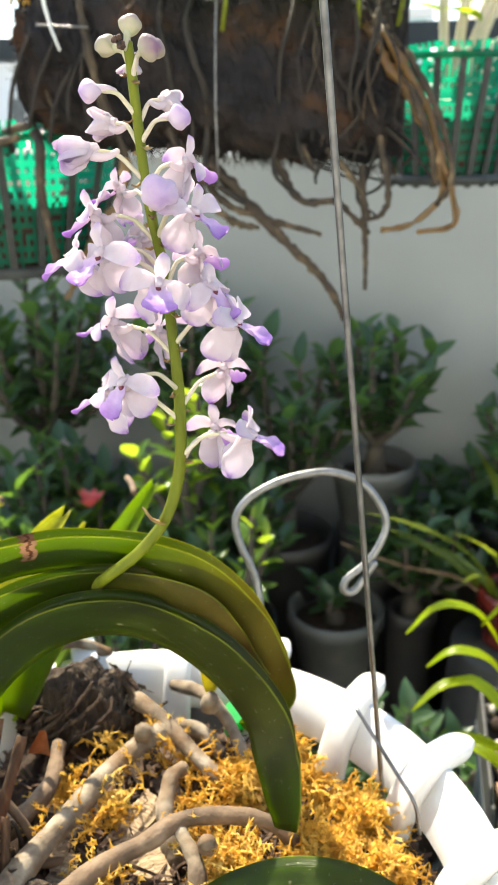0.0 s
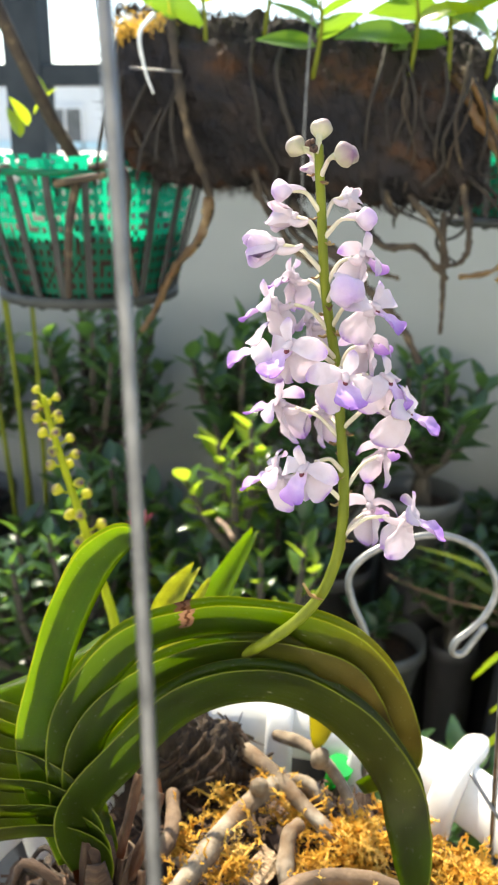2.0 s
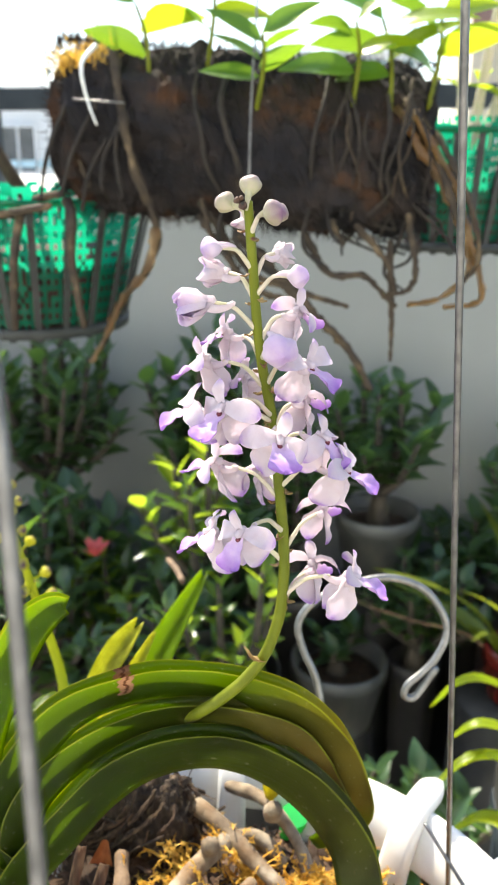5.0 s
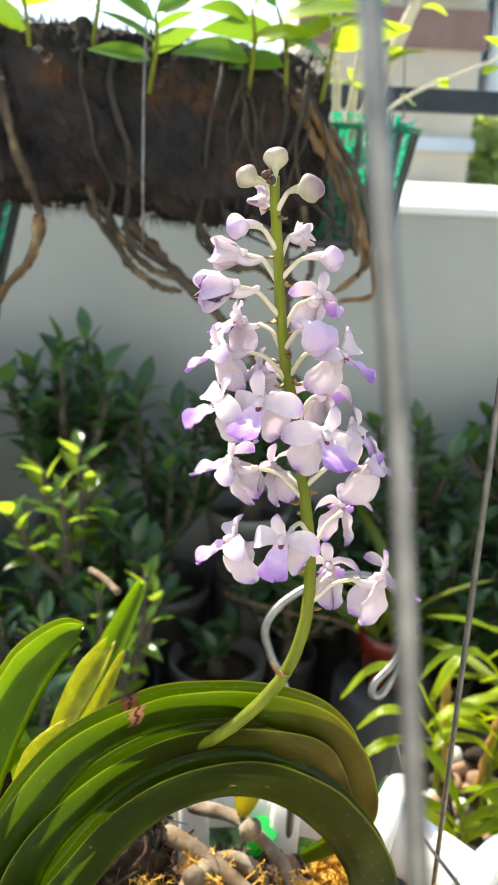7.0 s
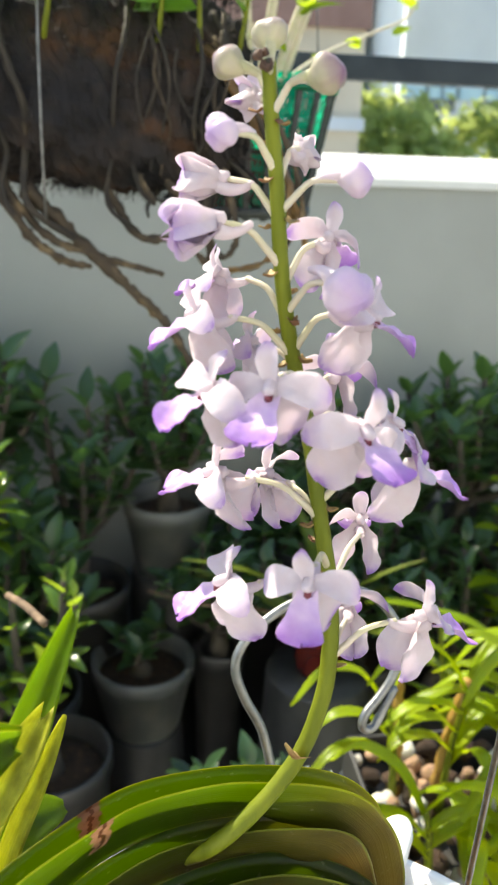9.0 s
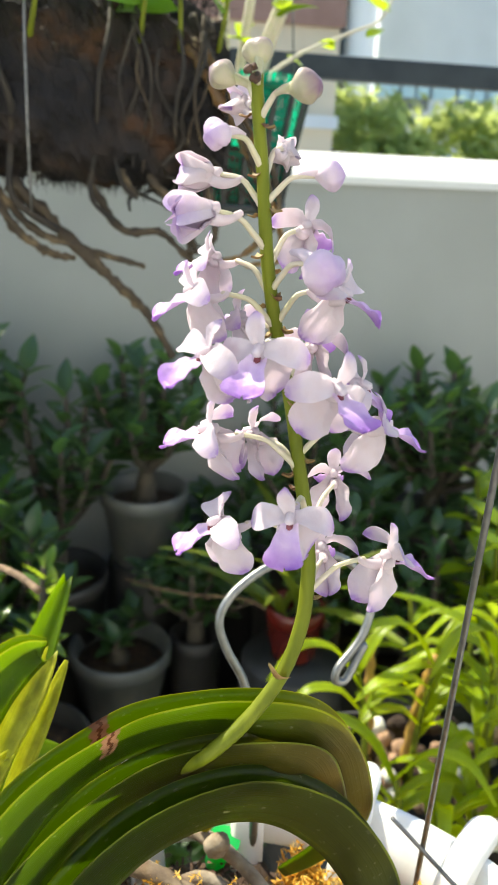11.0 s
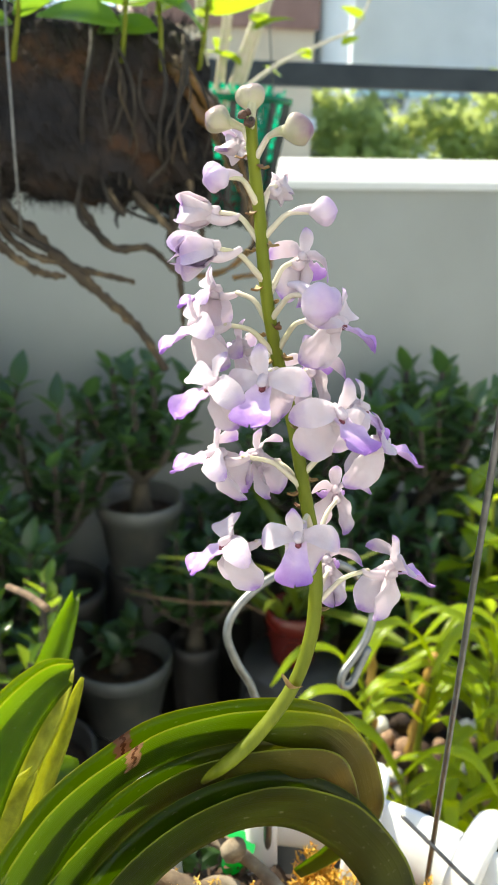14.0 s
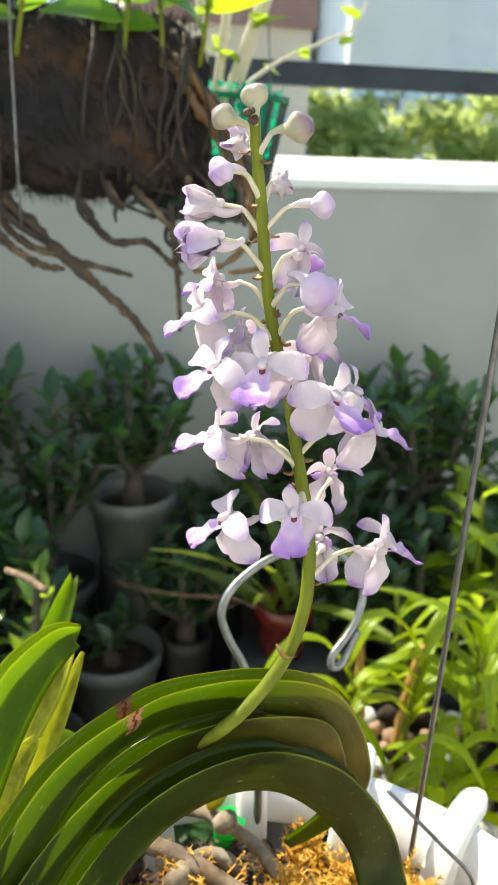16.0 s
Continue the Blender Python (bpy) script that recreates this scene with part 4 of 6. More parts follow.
def petal_data(name, mat, *shape, thick=0.00035):
    v, f, u = petal_verts(*shape)
    n = len(v)
    back = [(x, y - thick, z) for x, y, z in v]
    me = bpy.data.meshes.new(name)
    me.from_pydata(v + back, [], f + [tuple(n + j for j in reversed(q)) for q in f])
    layer = me.uv_layers.new(name="UVMap")
    for loop in me.loops:
        layer.data[loop.index].uv = u[loop.vertex_index % n]
    me.polygons.foreach_set("use_smooth", [True] * len(me.polygons))
    me.materials.append(mat)
    return me


SEPALS = [petal_data("dorsal_sepal", PETAL, 0.0086, 0.0050, c, 0.30, 0.0, 0.34, 20 + k) for k, c in enumerate((0.5, 0.9, 1.3))]
PETALS = [petal_data("petal", PETAL, 0.0132, 0.0080, c, 0.22, 0.0, 0.32, 30 + k) for k, c in enumerate((1.1, 1.4, 1.7, 2.0))]
LATERALS = [petal_data("lateral_sepal", PETAL, 0.0144, 0.0112, c, 0.34, 0.0, 0.40, 40 + k) for k, c in enumerate((0.2, 0.4, 0.6))]
LIPS = [petal_data("lip", LIP, 0.0114, 0.0108, c, 0.30, 0.10, 0.44, 50 + k) for k, c in enumerate((0.1, 0.4, 0.7))]
CUPS = [petal_data("sepal", mat, 0.0120, 0.0124, c, 0.46, 0.0, 0.40, 60 + k) for mat in (PETAL, BUDL) for k, c in enumerate((-1.7, -1.9, -2.1))]


def column_data():
    """The middle of a flower: the column, a maroon-marked throat and a hollow spur below."""
    v, f, u = sweep([(0, -0.0016, 0.0004), (0, 0.0008, 0.0008), (0, 0.0030, 0.0004)], lambda s: 0.0015 * (1 - 0.25 * s), 8, 3)
    n = len(v)
    v2, f2, _ = sweep([(0, 0.0014, -0.0010), (0, -0.0020, -0.0024), (0, -0.0056, -0.0022), (0, -0.0082, -0.0012)], lambda s: 0.0019 * (1 - 0.55 * s), 8, 4)
    me = bpy.data.meshes.new("flower")
    me.from_pydata(v + v2, [], f + [tuple(n + j for j in q) for q in f2])
    me.polygons.foreach_set("use_smooth", [True] * len(me.polygons))
    layer = me.uv_layers.new(name="UVMap")
    for loop in me.loops:
        layer.data[loop.index].uv = (0.5, 0.1)
    me.materials.append(PETAL)
    w, g, h = sweep([(0, 0.0022, -0.0008), (0, 0.0030, -0.0014)], lambda s: 0.0009, 6, 2)
    th = bpy.data.meshes.new("throat")
    th.from_pydata(w, [], g)
    th.materials.append(THROAT)
    return me, th


COLUMN, THROAT_MESH = column_data()


def add(name, data, parent, m):
    ob = new(name, data)
    ob.parent = parent
    ob.matrix_basis = m
    return ob


def rot(axis, degrees):
    return Matrix.Rotation(radians(degrees), 4, axis)


def flower(plant, centre, heading, nod, size, rng, closed=0.0, roll=0.0):
    """A flower at centre (in the plant's frame) that looks along heading (degrees from +x), nodding down by nod degrees. closed: 0 open, 1 still a cup."""
    m = Matrix.Translation(centre) @ rot("Z", heading - 90) @ rot("X", -nod) @ rot("Y", roll) @ Matrix.Scale(size, 4)
    fl = add("flower", COLUMN, plant, m)
    add("throat", THROAT_MESH, fl, Matrix.Identity(4))
    j = lambda a: rng.uniform(-a, a)
    add("dorsal_sepal", rng.choice(SEPALS), fl, rot("Y", j(10)) @ rot("X", -12 - 30 * closed + j(12)) @ Matrix.Translation((0, 0, 0.0006)))
    droop = 22 if nod >= 10 else 0
    for s in (-1, 1):
        add("petal", rng.choice(PETALS[2:] if droop else PETALS), fl, rot("Y", s * (60 + droop - 14 * closed + j(14))) @ rot("X", -20 - 20 * closed + j(14)) @ rot("Z", s * (56 + j(16))) @ Matrix.Translation((0, 0.0003, 0.0006)))
        add("lateral_sepal", rng.choice(LATERALS), fl, rot("Y", s * (160 + j(7))) @ rot("X", 10 - 30 * closed + j(8)) @ rot("Z", s * (56 + j(10))) @ Matrix.Translation((0, -0.0004, 0.0009)))
    add("lip", rng.choice(LIPS), fl, Matrix.Translation((0, 0.0018, -0.0010)) @ rot("X", -(106 - 10 * closed + j(12))) @ rot("Y", j(8)) @ rot("Z", 180))
    return fl


def cup_flower(plant, centre, heading, nod, size, rng, tint):
    """A flower about to open: five sepals and petals that still close into a lumpy cup."""
    m = Matrix.Translation(centre) @ rot("Z", heading - 90) @ rot("X", -nod) @ Matrix.Scale(size, 4) @ Matrix.Translation((0, -0.0045, 0))
    fl = add("flower", COLUMN, plant, m)
    for k in range(5):
        lean = -rng.uniform(28, 40) if k % 2 else -rng.uniform(20, 28)
        add("sepal", CUPS[3 * tint + rng.randrange(3)], fl, rot("Y", 36 + 72 * k + rng.uniform(-10, 10)) @ rot("X", lean) @ rot("Z", rng.uniform(-14, 14)) @ Matrix.Diagonal((1, 1, 1.0 if k in (1, 2) else 0.9, 1)))


def bud_data(name, mat, length, radius, spur):
    """A rounded bud along +y with faint seams, and the spur that curls back under it."""
    rows, segs = 12, 24
    verts, faces, uvs = [], [], []
    for i in range(rows + 1):
        s = i / rows
        r = radius * max(0.02, math.sin(math.pi * (0.06 + 0.94 * s) ** 1.25) ** 0.75 * (0.80 + 0.3 * s))
        for k in range(segs):
            a = 2 * math.pi * k / segs
            seam = (1 - 0.26 * abs(math.cos(1.5 * a)) ** 10 * s ** 0.6) * (1 + 0.07 * math.sin(2 * a + 1.0) + 0.05 * math.sin(5 * a + 4 * s))
            verts.append((r * math.cos(a) * seam, length * s, r * math.sin(a) * seam))
            uvs.append((k / segs, s))
    for i in range(rows):
        for k in range(segs):
            k2 = (k + 1) % segs
            faces.append((i * segs + k, (i + 1) * segs + k, (i + 1) * segs + k2, i * segs + k2))
    for i, flip in ((0, False), (rows, True)):
        q = tuple(i * segs + k for k in range(segs))
        faces.append(tuple(reversed(q)) if flip else q)
    if spur:
        n = len(verts)
        v, f, u = sweep([(0, length * 0.50, radius * 0.10), (0, length * 0.05, radius * 0.20), (0, -length * 0.28, radius * 0.22), (0, -length * 0.62, radius * 0.05)], lambda s: radius * (0.40 - 0.28 * s), 8, 3)
        verts += [tuple(q) for q in v]
        faces += [tuple(n + j for j in q) for q in f]
        uvs += [(0.5, 0.15)] * len(v)
    me = bpy.data.meshes.new(name)
    me.from_pydata(verts, [], faces)
    layer = me.uv_layers.new(name="UVMap")
    for loop in me.loops:
        layer.data[loop.index].uv = uvs[loop.vertex_index]
    me.polygons.foreach_set("use_smooth", [True] * len(me.polygons))
    me.materials.append(mat)
    return me


BUD_CREAM = bud_data("bud", BUD, 0.0078, 0.0040, True)
BUD_LILAC = bud_data("bud", BUDL, 0.0084, 0.0046, True)
SPIKE = material("spike_green", [(0.3, (0.22, 0.25, 0.010)), (0.7, (0.34, 0.36, 0.025))], 70, rough=0.5, spec=0.3, bump=0.1, translucent=0.5, glow=(0.80, 0.85, 0.04))
BUD_TINY = bud_data("bud", petal_material("bud_yellow", (0.52, 0.54, 0.03), (0.74, 0.70, 0.10), (0.14, 0.07, 0.17), 5.0, 0.62), 0.0058, 0.0028, False)

BUD_WITHERED = bud_data("bud", material("withered_bud", [(0.3, (0.030, 0.014, 0.010)), (0.7, (0.10, 0.05, 0.03))], 300, rough=0.7, bump=0.4), 0.0058, 0.0030, False)

STEM = [(-0.040, 0.374, 1.064), (-0.026, 0.366, 1.078), (-0.0145, 0.3580, 1.0885), (-0.0060, 0.3535, 1.0972), (0.005, 0.356, 1.106), (0.0150, 0.359, 1.1185), (0.0200, 0.361, 1.133), (0.0215, 0.363, 1.147),
        (0.0210, 0.366, 1.161), (0.0190, 0.370, 1.175), (0.0160, 0.375, 1.195), (0.0135, 0.379, 1.207), (0.0105, 0.380, 1.220), (0.0080, 0.381, 1.236), (0.0065, 0.382, 1.252), (0.0045, 0.384, 1.270), (0.0040, 0.384, 1.277)]

# kind, centre, size, extra turn of the heading, nod
BLOOMS = [
    ("cream", (0.0044, 0.3863, 1.2823), 1.00, 0, -60), ("cream", (-0.0045, 0.3865, 1.2765), 1.00, 0, -25), ("cream", (0.0146, 0.3745, 1.2742), 1.12, 0, -15),
    ("pale", (0.0020, 0.3925, 1.2700), 0.95, 0, -5), ("lilac", (-0.0066, 0.3745, 1.2625), 0.90, 0, 0), ("pale", (0.0142, 0.3933, 1.2595), 1.0, 10, 5), ("lilac", (0.0224, 0.3756, 1.2542), 0.92, 0, -5),
    ("pale", (-0.0085, 0.3915, 1.2525), 1.2, 0, 5), ("large", (-0.0118, 0.3730, 1.2445), 1.00, 0, 5), ("open", (0.0208, 0.3890, 1.2405), 0.92, 20, 5), ("half", (-0.0042, 0.3905, 1.2315), 0.86, 20, 5),
    ("lilac", (0.0185, 0.3622, 1.2325), 1.34, 0, 12), ("open", (-0.0100, 0.3800, 1.2240), 0.96, -10, 8), ("open", (0.0262, 0.3725, 1.2255), 0.98, 0, 8),
    ("open", (0.0244, 0.3870, 1.2100), 0.94, 15, 5), ("open", (0.0030, 0.3880, 1.2160), 0.86, 0, 5), ("open", (0.0022, 0.3532, 1.2150), 1.00, 0, 12), ("open", (-0.0090, 0.3585, 1.2128), 0.98, -25, 8),
    ("open", (0.0208, 0.3502, 1.2065), 1.02, 6, 12), ("open", (0.0325, 0.3680, 1.2020), 0.94, 0, 10), ("open", (-0.0055, 0.3765, 1.1868), 1.00, -8, 8), ("open", (0.0080, 0.3860, 1.1825), 0.88, 15, 5),
    ("open", (0.0396, 0.3690, 1.1908), 1.00, 0, 8), ("open", (0.0329, 0.3845, 1.1695), 0.92, 20, 8), ("open", (-0.0040, 0.3628, 1.1655), 1.00, -5, 6),
    ("open", (0.0102, 0.3432, 1.1760), 0.97, 0, 10), ("open", (0.0448, 0.3640, 1.1525), 1.03, 0, 8), ("open", (0.0300, 0.3800, 1.1480), 0.94, 15, 8),
]


def stem_at(z):
    for a, b in zip(STEM, STEM[1:]):
        if a[2] <= z <= b[2]:
            return Vector(a).lerp(Vector(b), (z - a[2]) / (b[2] - a[2]))
    return Vector(STEM[-1])


def build_orchid():
    rng = random.Random(11)
    base = Vector((-0.078, 0.325, 0.955))
    plant = thing("orchid_plant", base, "orchid with arching green strap leaves and lilac-white flower spike", "orchid")
    tube("flower_stalk", STEM, lambda s: 0.0024 - 0.0008 * s, STALK, plant, "ribbed yellow-green flower stalk", 10, 4, 0.06)
    for kind, c, size, turn, nod in BLOOMS:
        c = Vector(c)
        drop = 0.010 if kind in ("open", "half", "large") else 0.008
        node = stem_at(max(1.125, min(1.276, c.z - drop)))
        out = Vector((c.x - node.x, c.y - node.y, 0))
        heading = math.degrees(math.atan2(out.y, out.x)) + turn
        fwd = Vector((math.cos(radians(heading)) * math.cos(radians(nod)), math.sin(radians(heading)) * math.cos(radians(nod)), -math.sin(radians(nod))))
        local = c - base
        if kind in ("open", "half"):
            flower(plant, local, heading, nod, size * rng.uniform(0.98, 1.08), rng, 0.0 if kind == "open" else 0.55, rng.uniform(-10, 10))
            end = c - fwd * 0.0070 * size + Vector((0, 0, -0.0010))
        elif kind in ("pale", "large"):
            cup_flower(plant, local, heading, nod, size * (0.78 if kind == "pale" else 1.04), rng, int(kind == "large"))
            end = c - fwd * 0.0050 * size
        else:
            data, length = (BUD_CREAM, 0.0044 * size) if kind == "cream" else (BUD_LILAC, 0.0044 * size)
            add("bud", data, plant, Matrix.Translation(local - fwd * length) @ rot("Z", heading - 90) @ rot("X", -nod) @ Matrix.Scale(size, 4))
            end = c - fwd * length * 0.9
        mid = node.lerp(end, 0.55) + Vector((0, 0, 0.0030))
        tube("pedicel", [node, node.lerp(mid, 0.5) + Vector((0, 0, 0.0004)), mid, end], lambda s: 0.00070 + 0.0003 * (1 - s) ** 2, PEDICEL, plant, "", 7, 3)
        o = out.normalized()
        tip = node + o * 0.0048 + Vector((0, 0, -0.0010))
        strap("bract", [node + o * 0.0015 + Vector((0, 0, -0.0008)), node.lerp(tip, 0.6) + Vector((0, 0, -0.0010)), tip], lambda s: 0.0016 * (1 - s) ** 0.7 + 0.0001, BRACT, plant, "", (-o.y, o.x, 0), 0.4, 3, 4, 0.0004)
    top = Vector(STEM[-1])
    for k, (dx, dz, sz) in enumerate(((0.0, 0.0, 0.52), (-0.0012, 0.0014, 0.42), (0.0004, 0.0026, 0.34))):
        p = Vector((0.0030, 0.3788, 1.2752)) + Vector((dx, 0.0008 * k, dz))
        add("tip_bud", BUD_WITHERED, plant, Matrix.Translation(p - base) @ rot("X", 20 + 40 * k) @ rot("Z", 35 * k) @ Matrix.Scale(sz, 4))
    tube("tip_stalk", [top, Vector((0.0034, 0.381, 1.2765)), Vector((0.0030, 0.379, 1.2765))], 0.0006, ROOT_DARK, plant, "", 6, 3)
    n0 = Vector((0.0150, 0.3575, 1.1185))
    strap("bract", [n0, n0 + Vector((-0.003, -0.003, 0.003)), n0 + Vector((-0.0055, -0.0045, 0.0085))], lambda s: 0.0024 * (1 - s) ** 0.7 + 0.0001, BRACT, plant, "", (0.7, -0.7, 0), 0.4, 4, 4, 0.0005)

    # main strap leaves
    wide = lambda w, tip=0.12: (lambda s: w * (0.72 + 0.28 * min(1, s * 5)) * (min(1.0, (1.02 - s) / tip) ** 0.5))
    left = (-1, 0, 0.3)
    fan = (-0.25, 0.97, 0.0)
    La = [(-0.0716, 0.3285, 1.0002), (-0.0755, 0.3298, 1.0335), (-0.0727, 0.3298, 1.0560), (-0.0653, 0.3305, 1.0770), (-0.0491, 0.3387, 1.0965), (-0.0295, 0.3546, 1.0985), (-0.0053, 0.3619, 1.0973), (0.0143, 0.3614, 1.0954), (0.0263, 0.3652, 1.0865), (0.0370, 0.3748, 1.0667), (0.0446, 0.3825, 1.0400), (0.0440, 0.3950, 1.0150), (0.0300, 0.4060, 0.9880)]
    Lb = [(-0.0686, 0.3295, 0.9972), (-0.0708, 0.3303, 1.0238), (-0.0679, 0.3303, 1.0456), (-0.0599, 0.3315, 1.0671), (-0.0408, 0.3439, 1.0815), (-0.0194, 0.3552, 1.0855), (0.0030, 0.3578, 1.0863), (0.0207, 0.3610, 1.0809), (0.0295, 0.3699, 1.0638), (0.0376, 0.3823, 1.0356), (0.0410, 0.4036, 1.0161)]
    Lc = [(-0.0668, 0.3275, 1.0003), (-0.0694, 0.3266, 1.0142), (-0.0651, 0.3265, 1.0294), (-0.0541, 0.3296, 1.0448), (-0.0300, 0.3412, 1.0698), (-0.0030, 0.3499, 1.0761), (0.0225, 0.3579, 1.0617), (0.0433, 0.3626, 1.0335), (0.0499, 0.3582, 1.0123), (0.0590, 0.3527, 0.9842)]
    strap("leaf", La, wide(0.0155), LEAF_TORN, plant, "long arching leaf with a torn brown scar", fan, lambda s: 1.29 + 0.08 * min(1, s / 0.40), 8, 10, 0.0022, left, 0.0, 0.006)
    strap("leaf", Lb, wide(0.0140), LEAF_TORN_B, plant, "", fan, lambda s: 1.29 + 0.08 * min(1, s / 0.40), 8, 10, 0.0022, left, 0.0, 0.006)
    strap("leaf", Lc, wide(0.0183), LEAF, plant, "lowest arching leaf with its tip on the moss", fan, lambda s: 1.26 + 0.11 * min(1, s / 0.40), 8, 10, 0.0022, left, 0.0, 0.004)
    LL = [(-0.0750, 0.328, 0.998), (-0.0825, 0.328, 1.028), (-0.0845, 0.328, 1.056), (-0.0785, 0.330, 1.083), (-0.0705, 0.332, 1.109), (-0.0605, 0.334, 1.130), (-0.0520, 0.336, 1.142), (-0.0462, 0.337, 1.147)]
    strap("leaf", LL, wide(0.0150, 0.26), LEAF_YOUNG, plant, "upright yellow-green young leaf", fan, 1.41, 8, 10, 0.002, left, 0.0, 0.010)
    # older leaves that lean the other way
    for pts in ([(-0.0690, 0.329, 1.000), (-0.0857, 0.3295, 1.0405), (-0.0948, 0.3305, 1.0500), (-0.1047, 0.3295, 1.0550), (-0.1157, 0.3272, 1.0566), (-0.150, 0.320, 1.050)],
                [(-0.0690, 0.328, 0.998), (-0.0787, 0.3279, 1.0310), (-0.0912, 0.3281, 1.0410), (-0.1036, 0.3259, 1.0449), (-0.1146, 0.3234, 1.0453), (-0.152, 0.315, 1.036)],
                [(-0.0685, 0.327, 0.996), (-0.0739, 0.3278, 1.0210), (-0.0868, 0.3270, 1.0300), (-0.1007, 0.3242, 1.0322), (-0.1144, 0.3207, 1.0320), (-0.150, 0.311, 1.022)],
                [(-0.0680, 0.326, 0.994), (-0.0710, 0.3275, 1.0120), (-0.0827, 0.3265, 1.0198), (-0.0978, 0.3229, 1.0207), (-0.1142, 0.3184, 1.0194), (-0.148, 0.307, 1.008)],
                [(-0.0680, 0.325, 0.992), (-0.0700, 0.3268, 1.0060), (-0.0810, 0.3253, 1.0120), (-0.0975, 0.3209, 1.0119), (-0.1137, 0.3156, 1.0082), (-0.142, 0.303, 0.992)]):
        strap("leaf", pts, wide(0.0128), LEAF, plant, "", fan, 1.15, 7, 8, 0.002, (0.6, 0, 1))
    strap("leaf", [(-0.097, 0.405, 0.968), (-0.086, 0.407, 1.015), (-0.0885, 0.402, 1.050), (-0.1187, 0.3782, 1.0427), (-0.1374, 0.3663, 1.0377), (-0.1524, 0.3553, 1.0325)], wide(0.010, 0.3), LEAF_YOUNG, plant, "", (0.25, 0.9, 0.35), 0.7, 6, 8, 0.0018, (0, -0.3, 1))
    front = [(0.010, 0.288, 0.950), (0.035, 0.292, 0.992), (0.058, 0.294, 1.013), (0.085, 0.293, 1.022), (0.108, 0.289, 1.014), (0.124, 0.285, 0.994)]
    strap("leaf", front, wide(0.015), LEAF, plant, "", (0.1, 1, 0), 0.55, 7, 8, 0.002)
    # second growth behind
    strap("leaf", [(-0.098, 0.420, 0.962), (-0.093, 0.455, 0.972), (-0.081, 0.492, 0.992), (-0.068, 0.524, 1.018), (-0.054, 0.552, 1.045)], wide(0.0125, 0.45), LEAF_SPRING, plant, "folded bright green leaf with lit edges", (0.8, -0.2, -0.3), 0.60, 7, 8, 0.0018, (-0.3, -1, 0.3), 0.0, 0.004)
    strap("leaf", [(-0.080, 0.392, 1.020), (-0.074, 0.400, 1.052), (-0.063, 0.413, 1.074), (-0.0535, 0.4250, 1.0870)], lambda s: 0.0066 * min(1, 0.2 + 1.3 * s) * min(1, (1.03 - s) / 0.3) ** 0.5, LEAF_PALE, plant, "torn pale yellow leaf tip", (0.9, -0.1, -0.3), 0.45, 6, 8, 0.0012, (-0.3, -1, 0.3), 0.0, 0.006)
    strap("leaf", [(-0.076, 0.402, 1.018), (-0.066, 0.411, 1.044), (-0.057, 0.423, 1.061), (-0.0495, 0.4325, 1.0760)], wide(0.0042, 0.5), LEAF_PALE, plant, "", (0.9, -0.1, -0.3), 0.4, 6, 6, 0.0012, (-0.3, -1, 0.3))
    strap("leaf", [(-0.082, 0.378, 1.040), (-0.077, 0.385, 1.058), (-0.066, 0.395, 1.068)], wide(0.0062, 0.5), LEAF_PALE, plant, "", (0.8, -0.1, -0.4), 0.3, 5, 6, 0.0010, (-1, 0, 0.5), 0.0, 0.004)
    strap("leaf", [(-0.090, 0.410, 0.975), (-0.083, 0.425, 1.000), (-0.070, 0.442, 1.018), (-0.054, 0.456, 1.014)], wide(0.0130, 0.5), LEAF_YOUNG, plant, "", (0.6, -0.2, -0.6), 0.3, 6, 8, 0.0016, (0, -1, 0.3))
    for pts in ([(0.010, 0.430, 1.025), (0.010, 0.438, 1.005), (0.006, 0.441, 0.977)],):
        strap("leaf", pts, wide(0.0085, 0.5), LEAF_OLD, plant, "short yellowing leaf tip", (0.95, -0.25, 0), 0.2, 5, 6, 0.0016, (0, -1, 0))
    tube("dry_stub", [(-0.070, 0.556, 1.034), (-0.083, 0.585, 1.027), (-0.096, 0.612, 1.018)], 0.0022, ROOT_BROWN, plant, "dry tan leaf stub", 7, 3)
    # crown of old leaf bases
    for k in range(11):
        a, z = k * 2.4, 0.945 + 0.004 * k
        p = Vector((-0.068 + 0.009 * math.cos(a), 0.328 + 0.009 * math.sin(a), z))
        q = p + Vector((0.006 * math.cos(a), 0.006 * math.sin(a), 0.026))
        strap("leaf_base", [p, p.lerp(q, 0.5), q], lambda s: 0.008 * (1 - 0.5 * s), SHEATH if k % 2 else BARK, plant, "", (-math.sin(a), math.cos(a), 0), -0.5, 3, 6, 0.0015, (math.cos(a), math.sin(a), 0))
    tube("crown_stem", [(-0.067, 0.329, 0.93), (-0.0675, 0.330, 0.97), (-0.069, 0.330, 1.008)], lambda s: 0.010 - 0.003 * s, BARK, plant, "", 10, 4, 0.3)

    # broken dry sheaths of old leaves
    for a, b, w in (((-0.0539, 0.3431, 1.0326), (-0.0640, 0.3290, 0.985), 0.0034), ((-0.0446, 0.3426, 1.0255), (-0.0570, 0.3320, 0.985), 0.0036), ((-0.0575, 0.3294, 1.000), (-0.0590, 0.3215, 0.968), 0.0042), ((-0.0490, 0.3294, 0.996), (-0.0510, 0.3240, 0.965), 0.0030),
                    ((-0.0700, 0.3230, 1.012), (-0.0720, 0.3190, 0.975), 0.0046), ((-0.0655, 0.3265, 1.004), (-0.0660, 0.3200, 0.970), 0.0040), ((-0.0440, 0.3210, 0.978), (-0.0480, 0.3200, 0.955), 0.0032), ((-0.0610, 0.3130, 0.982), (-0.0640, 0.3110, 0.952), 0.0044)):
